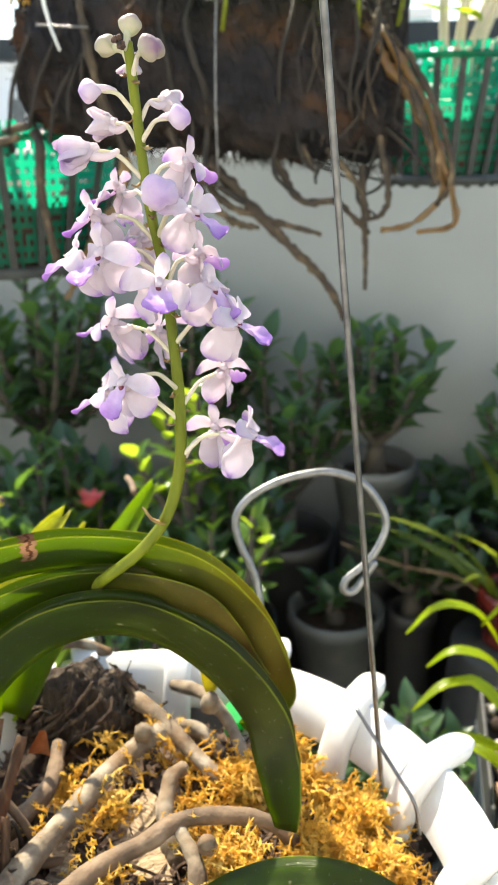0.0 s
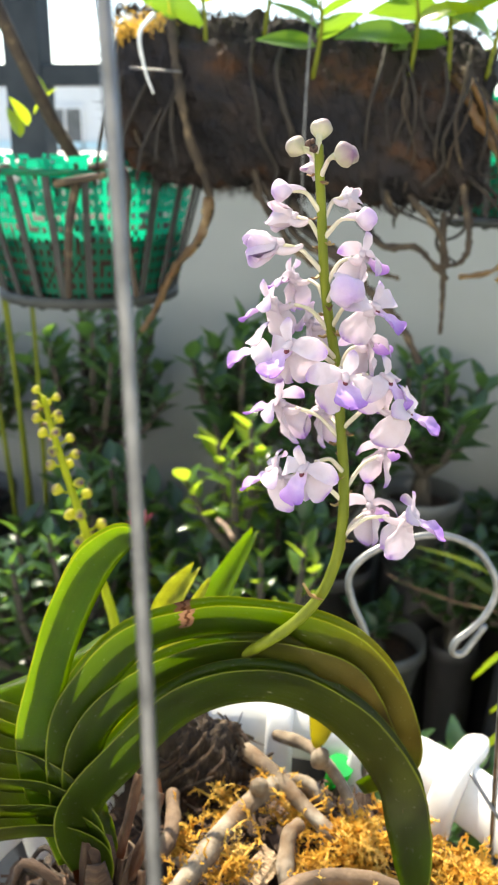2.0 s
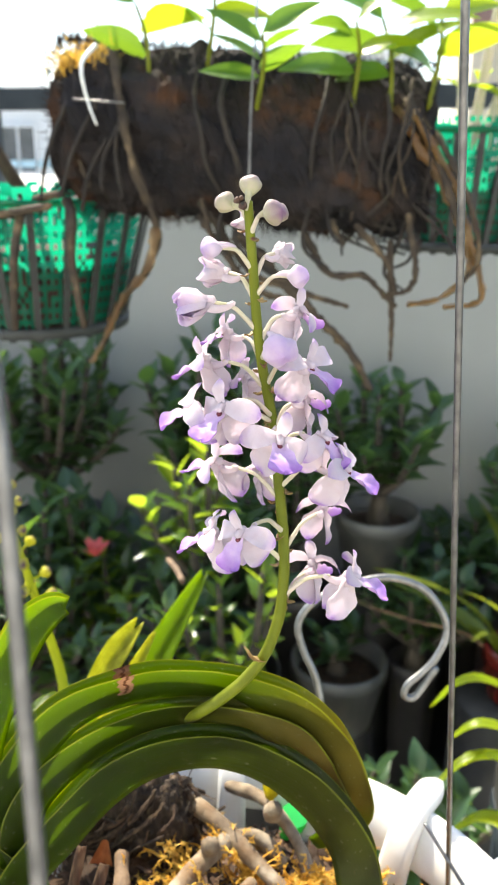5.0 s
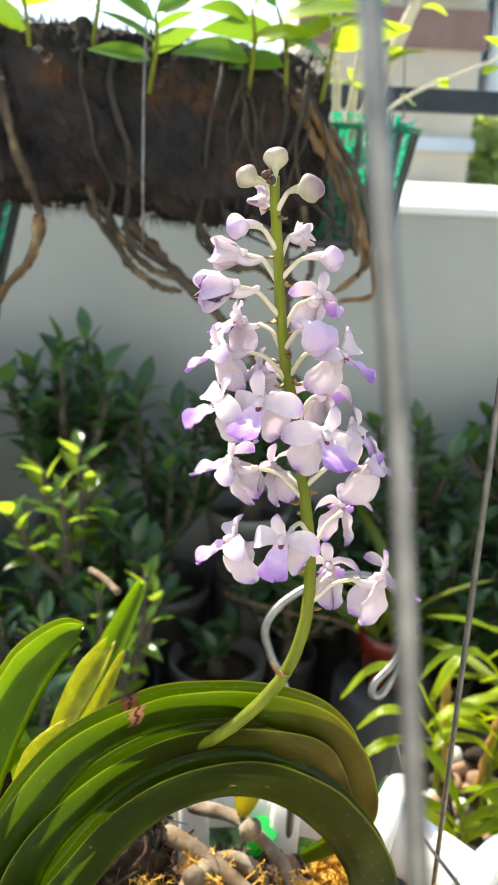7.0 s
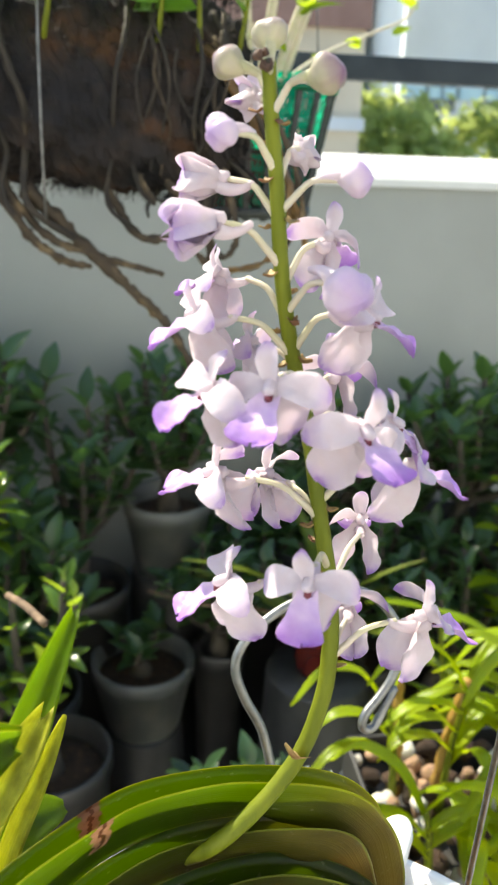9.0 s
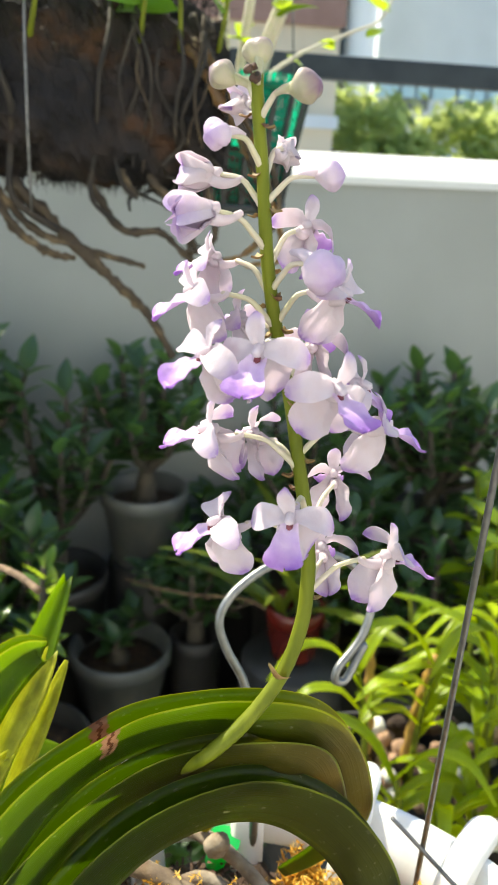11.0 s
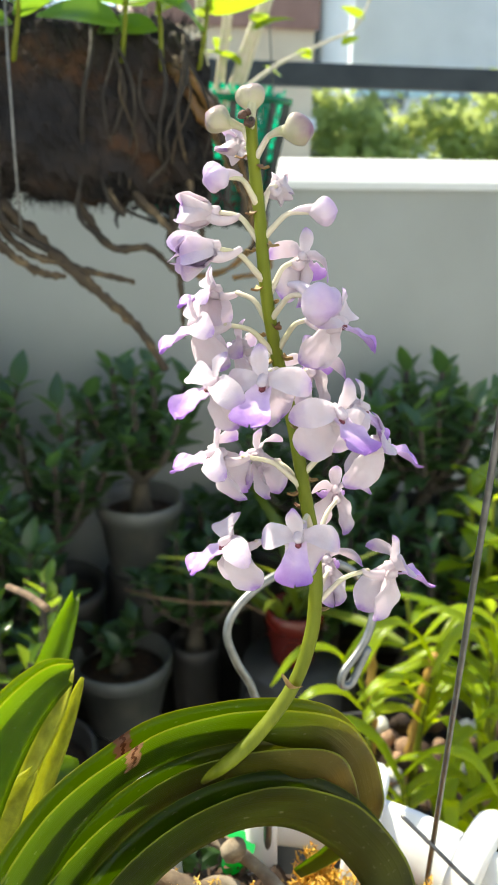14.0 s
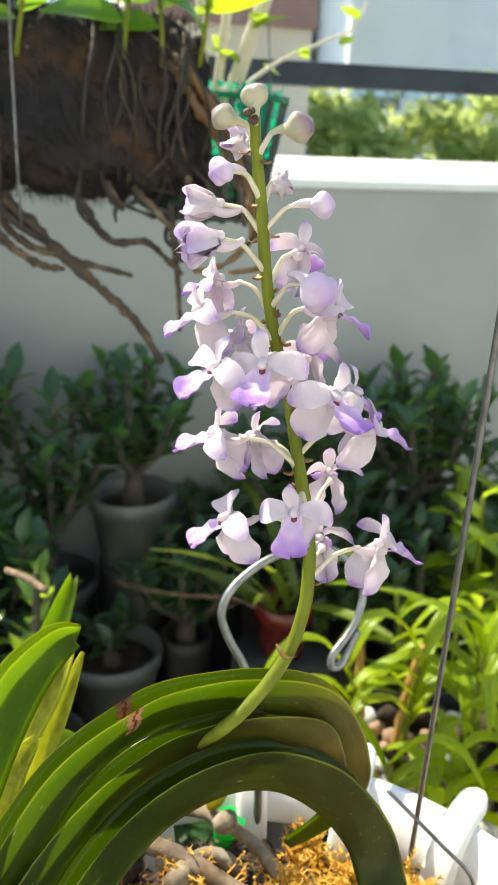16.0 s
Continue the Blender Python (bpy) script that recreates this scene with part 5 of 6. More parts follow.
        a, b = Vector(a), Vector(b)
        strap("old_sheath", [b, b.lerp(a, 0.5) + Vector((0.001, -0.0015, 0)), a], lambda s, w=w: w * (1.25 - 0.5 * s + 0.12 * math.sin(9 * s)), SHEATH, plant, "dry torn brown leaf sheath", (1, 0.25, 0), -0.8, 5, 6, 0.0008, (0, -1, 0))
    # tangle of old brown roots round the crown
    for k in range(46):
        a = rng.uniform(0, 6.283)
        d = Vector((math.cos(a), math.sin(a) * 0.8, 0))
        p = Vector((-0.072, 0.324, rng.uniform(0.955, 0.985))) + d * 0.008
        ln = rng.uniform(0.022, 0.052)
        q = p + d * ln * 0.5 + Vector((rng.gauss(0, 0.006), rng.gauss(0, 0.006), rng.uniform(-0.004, 0.010)))
        e = p + d * ln + Vector((rng.gauss(0, 0.012), rng.gauss(0, 0.012), 0))
        e.z = 0.948
        tube("old_root", [p, q, e], lambda s, r=rng.uniform(0.0012, 0.0034): r * (1 - 0.35 * s), (ROOT_BROWN, STUMP, BARK, STUMP)[k % 4], plant, "", 7, 5, 0.35)
    # second spike in bud
    SP = [(-0.118, 0.470, 0.975), (-0.127, 0.490, 0.998), (-0.140, 0.500, 1.028), (-0.153, 0.508, 1.057), (-0.167, 0.516, 1.090), (-0.176, 0.521, 1.113), (-0.182, 0.525, 1.131)]
    tube("flower_stalk", SP, lambda s: 0.0034 - 0.0016 * s, SPIKE, plant, "young yellow-green stalk with small buds", 8, 4)
    path = smooth_path(SP, 6)
    for k in range(24):
        i = int(15 + (len(path) - 16) * k / 23)
        c = path[i]
        a = k * 2.3
        o = Vector((math.cos(a), math.sin(a), 0.42)).normalized()
        size = 0.95 - 0.28 * k / 23
        add("bud", BUD_TINY, plant, Matrix.Translation(c + o * 0.0068 * size - base) @ Vector((0, 1, 0)).rotation_difference(o).to_matrix().to_4x4() @ Matrix.Scale(size * 1.55, 4))
        tube("pedicel", [c, c + o * 0.003 * size, c + o * 0.008 * size], 0.0008, SPIKE, plant, "", 5, 2)
        if k % 3 == 0:
            q = c - Vector((0, 0, 0.001))
            strap("bract", [q, q + o * 0.004 - Vector((0, 0, 0.001)), q + o * 0.006 - Vector((0, 0, 0.003))], lambda s: 0.0016 * (1 - s) ** 0.7 + 0.0001, BRACT, plant, "", (-o.y, o.x, 0), 0.4, 3, 4, 0.0004)

    # roots over the moss
    zz = 0.9690
    for pts, r, mat in (
            ([(-0.050, 0.305, zz), (-0.041, 0.335, zz + 0.004), (-0.035, 0.350, zz + 0.006), (-0.027, 0.377, zz + 0.007), (-0.018, 0.399, zz + 0.007), (-0.009, 0.414, zz + 0.005), (0.004, 0.422, zz), (0.017, 0.417, zz - 0.008)], 0.0066, ROOT),
            ([(-0.055, 0.446, zz + 0.002), (-0.040, 0.437, zz + 0.006), (-0.013, 0.419, zz + 0.008), (0.006, 0.404, zz + 0.004), (0.030, 0.392, zz - 0.006)], 0.0056, ROOT),
            ([(0.012, 0.354, zz - 0.012), (0.005, 0.366, zz), (0.003, 0.382, zz + 0.006), (0.006, 0.392, zz + 0.004)], 0.0052, ROOT),
            ([(-0.036, 0.300, zz), (-0.014, 0.329, zz + 0.006), (0.003, 0.342, zz + 0.010), (0.016, 0.355, zz + 0.012), (0.034, 0.363, zz + 0.010), (0.053, 0.366, zz + 0.006), (0.062, 0.367, zz - 0.004)], 0.0052, ROOT_BROWN),
            ([(-0.105, 0.405, zz), (-0.092, 0.435, zz + 0.010), (-0.080, 0.460, zz + 0.016), (-0.060, 0.470, zz + 0.004)], 0.0050, ROOT),
            ([(-0.020, 0.462, zz - 0.006), (0.004, 0.444, zz + 0.004), (0.026, 0.418, zz + 0.002), (0.036, 0.396, zz - 0.010)], 0.0044, ROOT),
            ([(0.030, 0.318, zz - 0.004), (0.027, 0.338, zz + 0.006), (0.016, 0.352, zz + 0.010)], 0.0048, ROOT),
            ([(-0.060, 0.345, zz), (-0.052, 0.372, zz + 0.002), (-0.060, 0.400, zz)], 0.0055, ROOT_BROWN),
            ([(0.040, 0.330, zz - 0.008), (0.062, 0.345, zz), (0.080, 0.372, zz - 0.012)], 0.0042, ROOT),
            ([(-0.030, 0.440, zz - 0.010), (-0.045, 0.425, zz + 0.004), (-0.066, 0.420, zz - 0.006)], 0.0042, ROOT_BROWN)):
        tube("aerial_root", pts, lambda s, r=r: 0.84 * r * (1.0 - 0.25 * s) * (1 + 0.07 * math.sin(23 * s + 900 * r)), mat, plant, "", 12, 8, 0.14)
    for c, r in (((-0.016, 0.400, 0.9835), 0.0048), ((0.010, 0.428, 0.983), 0.0052), ((0.030, 0.343, 0.9840), 0.0040)):
        v, f, u = sweep([Vector(c) + Vector((0, 0.002, -0.004)), Vector(c), Vector(c) + Vector((0.002, -0.003, 0.004))], lambda s, r=r: r * (1 - 0.25 * s), 10, 4, 0.2, 1.0, base)
        mesh_object("root_knob", v, f, ROOT, plant, "", u)


# ---- the white basket and what fills it ----
BC, BR, RIM_Z = Vector((0.0, 0.325, 0.0)), 0.150, 0.963


def build_basket():
    base = Vector((0.0, 0.325, 0.80))
    b = thing("hanging_basket", base, "white plastic hanging orchid basket with flared ribs, hung on steel wires", "basket")
    ribs = 18
    # band of the rim: a sloping strip, thick and softly rounded
    prof = [(BR - 0.012, -0.014), (BR - 0.010, -0.0165), (BR + 0.001, 0.000), (BR + 0.006, 0.009), (BR + 0.0055, 0.011), (BR + 0.002, 0.0105), (BR - 0.006, -0.002), (BR - 0.013, -0.012)]
    v, f = lathe([(r, z + RIM_Z - base.z) for r, z in prof] + [(prof[0][0], prof[0][1] + RIM_Z - base.z)], 72)
    mesh_object("rim", v, f, PLASTIC, b)
    v, f = lathe([(r, z - base.z) for r, z in ((0.112, 0.872), (0.118, 0.874), (0.120, 0.890), (0.114, 0.889), (0.112, 0.872))], 54)
    mesh_object("lower_ring", v, f, PLASTIC, b)
    v, f = lathe([(r, z - base.z) for r, z in ((0.0, 0.806), (0.092, 0.806), (0.096, 0.812), (0.092, 0.818), (0.0, 0.818))], 48)
    mesh_object("base_plate", v, f, PLASTIC, b)
    # one rib in the xz plane: out of the base, up past the rim, out to a rounded tip
    keel = [(0.090, 0.812), (0.110, 0.880), (0.124, 0.920), (0.132, 0.945), (0.139, 0.961), (0.148, 0.971), (0.160, 0.9755), (0.174, 0.976)]
    path = smooth_path([(x, 0, z - base.z) for x, z in keel], 5)
    n = len(path)
    verts, faces = [], []
    for i, c in enumerate(path):
        t = (path[min(i + 1, n - 1)] - path[max(i - 1, 0)]).normalized()
        nrm = Vector((-t.z, 0, t.x))
        s = i / (n - 1)
        w = 0.0088 - 0.0018 * s
        th = 0.0044
        if s > 0.9:
            w *= max(0.35, 1 - ((s - 0.9) / 0.1) ** 2 * 0.65)
            th *= max(0.5, 1 - ((s - 0.9) / 0.1) ** 2 * 0.5)
        for k in range(10):
            a = 2 * math.pi * k / 10
            ca, sa = math.cos(a), math.sin(a)
            verts.append(c + Vector((0, 1, 0)) * w * math.copysign(abs(ca) ** 0.42, ca) + nrm * th * math.copysign(abs(sa) ** 0.42, sa))
    for i in range(n - 1):
        for k in range(10):
            k2 = (k + 1) % 10
            faces.append((i * 10 + k, i * 10 + k2, (i + 1) * 10 + k2, (i + 1) * 10 + k))
    faces += [tuple(range(9, -1, -1)), tuple((n - 1) * 10 + k for k in range(10))]
    first = mesh_object("rib", verts, faces, PLASTIC, b)
    turn = radians(57.5)
    first.matrix_basis = Matrix.Rotation(turn, 4, "Z")
    for k in range(1, ribs):
        r = first.copy()
        scene.collection.objects.link(r)
        r.matrix_basis = Matrix.Rotation(turn + 2 * math.pi * k / ribs, 4, "Z")
    # the wires
    for pts in ([(0.1005, 0.4270, 0.915), (0.0993, 0.4217, 0.930), (0.0969, 0.4158, 0.960), (0.0771, 0.3690, 1.200), (0.0606, 0.3299, 1.400), (0.036, 0.262, 1.68), (0.030, 0.255, 2.588)],
                [(0.0350, 0.1440, 0.925), (0.0329, 0.1402, 0.9860), (0.0137, 0.1865, 1.2068), (-0.0024, 0.2250, 1.3908), (0.012, 0.262, 1.68), (0.030, 0.255, 2.588)],
                [(-0.150, 0.345, 0.925), (-0.148, 0.342, 0.960), (-0.090, 0.310, 1.30), (0.028, 0.262, 1.68), (0.030, 0.255, 2.588)]):
        tube("hanger_wire", pts, 0.00118, WIRE, b, "grey steel hanger wire", 8, 4)
    tube("wire_clip", [(0.0835, 0.4200, 0.9960), (0.0900, 0.4125, 0.9915), (0.1030, 0.3985, 0.9815), (0.1120, 0.3890, 0.9740), (0.1150, 0.3860, 0.9600)], 0.0009, WIRE, b, "grey wire clip over the rim", 8, 4)
    hook = thing("wire_hook", (0.03, 0.455, 0.93), "thick curled aluminium wire hook at the basket", "hook")
    tube("hook_wire", [(0.0315, 0.4512, 0.9300), (0.0315, 0.4592, 0.9984), (0.0269, 0.4676, 1.0308), (0.0185, 0.4712, 1.0484), (0.0148, 0.4749, 1.0614), (0.0203, 0.4795, 1.0715), (0.0334, 0.4861, 1.0789), (0.0473, 0.4907, 1.0827), (0.0620, 0.4944, 1.0836), (0.0777, 0.4962, 1.0781), (0.0880, 0.4944, 1.0669), (0.0916, 0.4916, 1.0558), (0.0870, 0.4861, 1.0438), (0.0805, 0.4823, 1.0364), (0.0731, 0.4777, 1.0308), (0.0718, 0.4759, 1.0253), (0.0769, 0.4768, 1.0243), (0.0824, 0.4805, 1.0318), (0.0870, 0.4833, 1.0392)], 0.0021, ALU, hook, "", 10, 5)


def moss_height(x, y):
    d = math.hypot(x - BC.x, y - BC.y) / BR
    return 0.957 - 0.032 * d ** 3 + 0.010 * noise.noise(Vector((x * 28, y * 28, 0))) + 0.006 * noise.noise(Vector((x * 75, y * 75, 3)))


def build_filling():
    rng = random.Random(3)
    # bark mix as one mound
    n = 70
    verts, faces, idx = [], [], {}
    for i in range(n + 1):
        for j in range(n + 1):
            x, y = BC.x + (2 * i / n - 1) * BR, BC.y + (2 * j / n - 1) * BR
            if math.hypot(x - BC.x, y - BC.y) <= BR * 0.945:
                idx[i, j] = len(verts)
                verts.append((x, y, moss_height(x, y) + 0.003 * noise.noise(Vector((x * 260, y * 260, 9)))))
    for i in range(n):
        for j in range(n):
            q = [(i, j), (i + 1, j), (i + 1, j + 1), (i, j + 1)]
            if all(k in idx for k in q):
                faces.append(tuple(idx[k] for k in q))
    m = len(verts)
    verts += [(x, y, 0.83) for x, y, z in verts]
    faces += [tuple(m + k for k in reversed(f)) for f in faces]
    edge = {}
    for f in faces[:len(faces) // 2]:
        for a, b in zip(f, f[1:] + f[:1]):
            edge[a, b] = edge.get((b, a), 0) + 1
    for (a, b) in list(edge):
        if (b, a) not in edge:
            faces.append((b, a, m + a, m + b))
    tagged(mesh_object("potting_bark", verts, faces, SOIL, None), "dark brown bark potting mix filling the basket", "bark mix", kind="stuff")
    # curly moss strands in clumps
    verts, faces = [], []

    def strand(p, d, length, r):
        q, pts = p.copy(), [p.copy()]
        v = d.normalized()
        for k in range(4):
            v = (v + Vector((rng.gauss(0, 0.75), rng.gauss(0, 0.75), rng.gauss(-0.05, 0.6)))).normalized()
            q = q + v * length / 4
            pts.append(q.copy())
        i0 = len(verts)
        for k, c in enumerate(pts):
            t = (pts[min(k + 1, 4)] - pts[max(k - 1, 0)]).normalized()
            s = t.orthogonal().normalized()
            u = t.cross(s)
            rr = r * (1.15 - 0.22 * k)
            verts.extend((c + s * rr, c - s * rr * 0.5 + u * rr * 0.87, c - s * rr * 0.5 - u * rr * 0.87))
        for k in (1, 2, 3, 4):
            for j in (0, 1, 2, 3):
                h = Vector((rng.gauss(0, 1), rng.gauss(0, 1), rng.gauss(0.2, 0.8))).normalized()
                e = h.orthogonal().normalized() * r * 0.7
                i1 = len(verts)
                root = pts[k].lerp(pts[k - 1], rng.random())
                verts.extend((root - e, root + e, root + h * rng.uniform(0.0012, 0.0036)))
                faces.append((i1, i1 + 1, i1 + 2))
        for k in range(4):
            for j in range(3):
                a, b2 = i0 + k * 3 + j, i0 + k * 3 + (j + 1) % 3
                faces.append((a, b2, b2 + 3, a + 3))

    clumps = [((0.034, 0.396), 0.020, 420), ((0.005, 0.405), 0.014, 260), ((0.088, 0.400), 0.022, 430), ((0.074, 0.366), 0.022, 480), ((0.102, 0.372), 0.016, 300), ((0.040, 0.350), 0.020, 420), ((0.090, 0.345), 0.020, 360),
              ((-0.050, 0.380), 0.020, 300), ((-0.020, 0.365), 0.016, 260), ((0.062, 0.405), 0.016, 260), ((-0.035, 0.410), 0.014, 200), ((0.110, 0.335), 0.016, 240), ((-0.010, 0.330), 0.020, 260), ((0.060, 0.320), 0.024, 320),
              ((-0.075, 0.290), 0.026, 70), ((-0.110, 0.310), 0.022, 60), ((0.052, 0.432), 0.012, 180), ((0.0, 0.280), 0.03, 130), ((0.015, 0.375), 0.012, 200), ((-0.068, 0.352), 0.016, 200)]
    for (x, y), r, count in clumps:
        for k in range(int(count * (0.72 if x > 0.02 else 0.18))):
            a, q = rng.uniform(0, 6.283), r * abs(rng.gauss(0, 0.42))
            px, py = x + q * math.cos(a), y + q * math.sin(a)
            if math.hypot(px - BC.x, py - BC.y) > BR * 0.93:
                continue
            h = 0.019 * max(0, 1 - (q / r) ** 2) * rng.uniform(0.3, 1.1)
            p = Vector((px, py, moss_height(px, py) + h - 0.002))
            strand(p, Vector((rng.gauss(0, 1), rng.gauss(0, 1), rng.gauss(0.7, 0.6))), rng.uniform(0.008, 0.020), rng.uniform(0.0005, 0.0010))
    for (x, y), z in (((-0.024, 0.385), 0.974), ((-0.010, 0.412), 0.974), ((0.020, 0.356), 0.976), ((-0.034, 0.352), 0.974)):
        for k in range(34):
            p = Vector((x + rng.gauss(0, 0.006), y + rng.gauss(0, 0.006), z + rng.uniform(-0.006, 0.006)))
            strand(p, Vector((rng.gauss(0, 1), rng.gauss(0, 1), rng.gauss(-0.2, 0.5))), rng.uniform(0.006, 0.014), rng.uniform(0.0003, 0.0006))
    for k in range(240):
        a, q = rng.uniform(0, 6.283), BR * 0.92 * rng.uniform(0, 1) ** 0.5
        px, py = BC.x + q * math.cos(a), BC.y + q * math.sin(a)
        strand(Vector((px, py, moss_height(px, py))), Vector((rng.gauss(0, 1), rng.gauss(0, 1), rng.gauss(0.3, 0.5))), rng.uniform(0.005, 0.014), rng.uniform(0.0003, 0.0008))
    tagged(mesh_object("moss", verts, faces, MOSS, None), "golden curly dried moss over the basket", "moss", kind="stuff")
    # bark chips and the gnarled old stump
    for k in range(60):
        a, q = rng.uniform(0, 6.283), BR * 0.85 * rng.uniform(0, 1) ** 0.5
        px, py = BC.x + q * math.cos(a), BC.y + q * math.sin(a)
        bm = bmesh.new()
        bmesh.ops.create_icosphere(bm, subdivisions=3, radius=1.0)
        off = Vector((rng.uniform(0, 50), rng.uniform(0, 50), 0))
        for v in bm.verts:
            v.co *= 1 + 0.45 * noise.noise(v.co * 1.6 + off) + 0.22 * noise.noise(v.co * 5 + off)
            v.co.z *= 0.42
            v.co.x *= 1.5
        for f in bm.faces:
            f.smooth = True
        chip = part("bark_chip", bm, BARK, None)
        chip.matrix_basis = Matrix.Translation((px, py, moss_height(px, py) + 0.001)) @ Euler((rng.gauss(0, 0.5), rng.gauss(0, 0.5), a)).to_matrix().to_4x4() @ Matrix.Scale(rng.uniform(0.006, 0.014), 4)
        tagged(chip, "rough brown bark chip lying in the basket", "bark", "bark chips")
    stump = thing("old_stump", (-0.062, 0.43, 0.95), "weathered grey-brown fibrous old stem stump in the moss", "stump")
    bm = bmesh.new()
    bmesh.ops.create_icosphere(bm, subdivisions=5, radius=1.0)
    for v in bm.verts:
        p = v.co.copy()
        lump = 0.30 * noise.noise(p * 1.7 + Vector((3, 1, 5))) + 0.05 * noise.noise(p * 4.0)
        ridge = 0.15 * noise.noise(Vector((p.x * 9 - p.z * 5, p.y * 9, p.z * 0.8 + p.x * 0.5))) + 0.09 * noise.noise(Vector((p.x * 20 - p.z * 11, p.y * 20, p.z * 1.3))) + 0.035 * noise.noise(Vector((p.x * 44 - p.z * 20, p.y * 44, p.z * 2.4)))
        v.co = p * (1 + lump + ridge)
        v.co = Vector((v.co.x * 0.029 + v.co.z * 0.006, v.co.y * 0.022, v.co.z * 0.032))
    for f in bm.faces:
        f.smooth = True
    core = part("core", bm, STUMP, stump, "dark ridged rotten core")
    core.matrix_basis = Matrix.Translation((0.0, 0.0, 0.010))
    for k in range(170):
        # ragged bark strips that run over the core and break off at its top
        a, h, span = rng.uniform(0, 6.283), rng.uniform(-0.95, 0.45), rng.uniform(0.25, 0.75)
        lift, skew = rng.uniform(0.98, 1.10), rng.gauss(0.25, 0.3)
        pts = []
        for j in range(4):
            z = min(1.15, h + span * j / 3)
            w = max(0.18, 1 - min(1, abs(z)) ** 2) ** 0.5 * (lift + 0.06 * math.sin(j * 2 + k))
            pts.append(Vector((-0.062 + 0.030 * w * math.cos(a + skew * j / 3) + 0.010 * z, 0.430 + 0.023 * w * math.sin(a + skew * j / 3), 0.960 + 0.032 * z)))
        if k % 3 == 0:
            pts[3] += Vector((rng.gauss(0.005, 0.006), rng.gauss(-0.003, 0.005), rng.uniform(0, 0.008)))
        tube("fibre", pts, lambda s, r=rng.uniform(0.0006, 0.0024): r * (1 - 0.5 * s), (STUMP, BARK, STUMP_GREY)[k % 3], stump, "", 6, 4, 0.6, 0.45)
    # loose brown litter between the chips
    lv, lf = [], []
    for k in range(4200):
        a, q = rng.uniform(0, 6.283), BR * 0.9 * rng.uniform(0, 1) ** 0.5
        px, py = BC.x + q * math.cos(a), BC.y + q * math.sin(a)
        c = Vector((px, py, moss_height(px, py) + rng.uniform(0.000, 0.006)))
        d = Vector((rng.gauss(0, 1), rng.gauss(0, 1), rng.gauss(0, 0.35))).normalized() * rng.uniform(0.002, 0.009)
        e = d.cross(Vector((rng.gauss(0, 0.5), rng.gauss(0, 0.5), 1))).normalized() * rng.uniform(0.0003, 0.0012)
        i1 = len(lv)
        lv += [c - d - e, c - d + e, c + d * rng.uniform(0.4, 1) + e, c + d - e * 0.4]
        lf.append((i1, i1 + 1, i1 + 2, i1 + 3))
    tagged(mesh_object("bark_litter", lv, lf, BARK, None), "fine brown bark litter and dry fibres in the basket", "litter", kind="stuff")
    for k in range(9):
        a = rng.uniform(0, 6.283)
        px, py = rng.uniform(-0.08, 0.08), rng.uniform(0.28, 0.43)
        bm = bmesh.new()
        bmesh.ops.create_grid(bm, x_segments=4, y_segments=6, size=1.0)
        for v in bm.verts:
            w = max(0.08, 1 - abs(v.co.y) ** 2)
            v.co = Vector((v.co.x * 0.45 * w, v.co.y, 0.25 * v.co.x ** 2 + 0.2 * v.co.y ** 2 + 0.1 * noise.noise(v.co * 3 + Vector((k, 0, 0)))))
        g = bmesh.ops.solidify(bm, geom=bm.faces[:], thickness=0.04)
        d = part("dead_leaf", bm, ROOT_BROWN, None)
        d.matrix_basis = Matrix.Translation((px, py, moss_height(px, py) + 0.006)) @ Euler((rng.gauss(0, 0.4), rng.gauss(0, 0.4), a)).to_matrix().to_4x4() @ Matrix.Scale(rng.uniform(0.008, 0.014), 4)
        tagged(d, "small dry curled brown leaf scrap on the moss", "dead leaf", "leaf scraps")
    bm = bmesh.new()
    bmesh.ops.create_grid(bm, x_segments=5, y_segments=6, size=1.0)
    for v in bm.verts:
        q = v.co.copy()
        v.co = Vector((q.x * 0.0060 * (0.9 - 0.5 * q.y), q.y * 0.0085, 0.0025 * q.x * q.x + 0.0012 * noise.noise(q * 2)))
    bmesh.ops.solidify(bm, geom=bm.faces[:], thickness=0.0006)
    scrap = part("dead_leaf", bm, material("russet_leaf", [(0.3, (0.26, 0.07, 0.02)), (0.7, (0.48, 0.17, 0.05))], 160, rough=0.7, bump=0.3, translucent=0.3, glow=(0.7, 0.22, 0.05)), None)
    scrap.matrix_basis = pose(-0.070, 0.401, 0.968, 70, 12, 15) @ Matrix.Scale(0.68, 4)
    tagged(scrap, "russet dry leaf scrap leaning on the old stump", "dead leaf", "leaf scraps")
    # flat splinters of pale wood between the roots
    for k, (px, py, pz, sx, sy, turn, tip) in enumerate(((-0.010, 0.364, 0.963, 0.0085, 0.017, -0.35, 0.25), (0.004, 0.347, 0.960, 0.010, 0.013, 0.5, 0.15), (-0.040, 0.362, 0.960, 0.006, 0.011, 0.9, 0.2), (0.014, 0.330, 0.958, 0.008, 0.014, -0.9, 0.1), (-0.032, 0.335, 0.960, 0.008, 0.012, 0.2, 0.3), (0.030, 0.338, 0.962, 0.006, 0.010, 1.2, 0.2))):
        bm = bmesh.new()
        bmesh.ops.create_grid(bm, x_segments=8, y_segments=10, size=1.0)
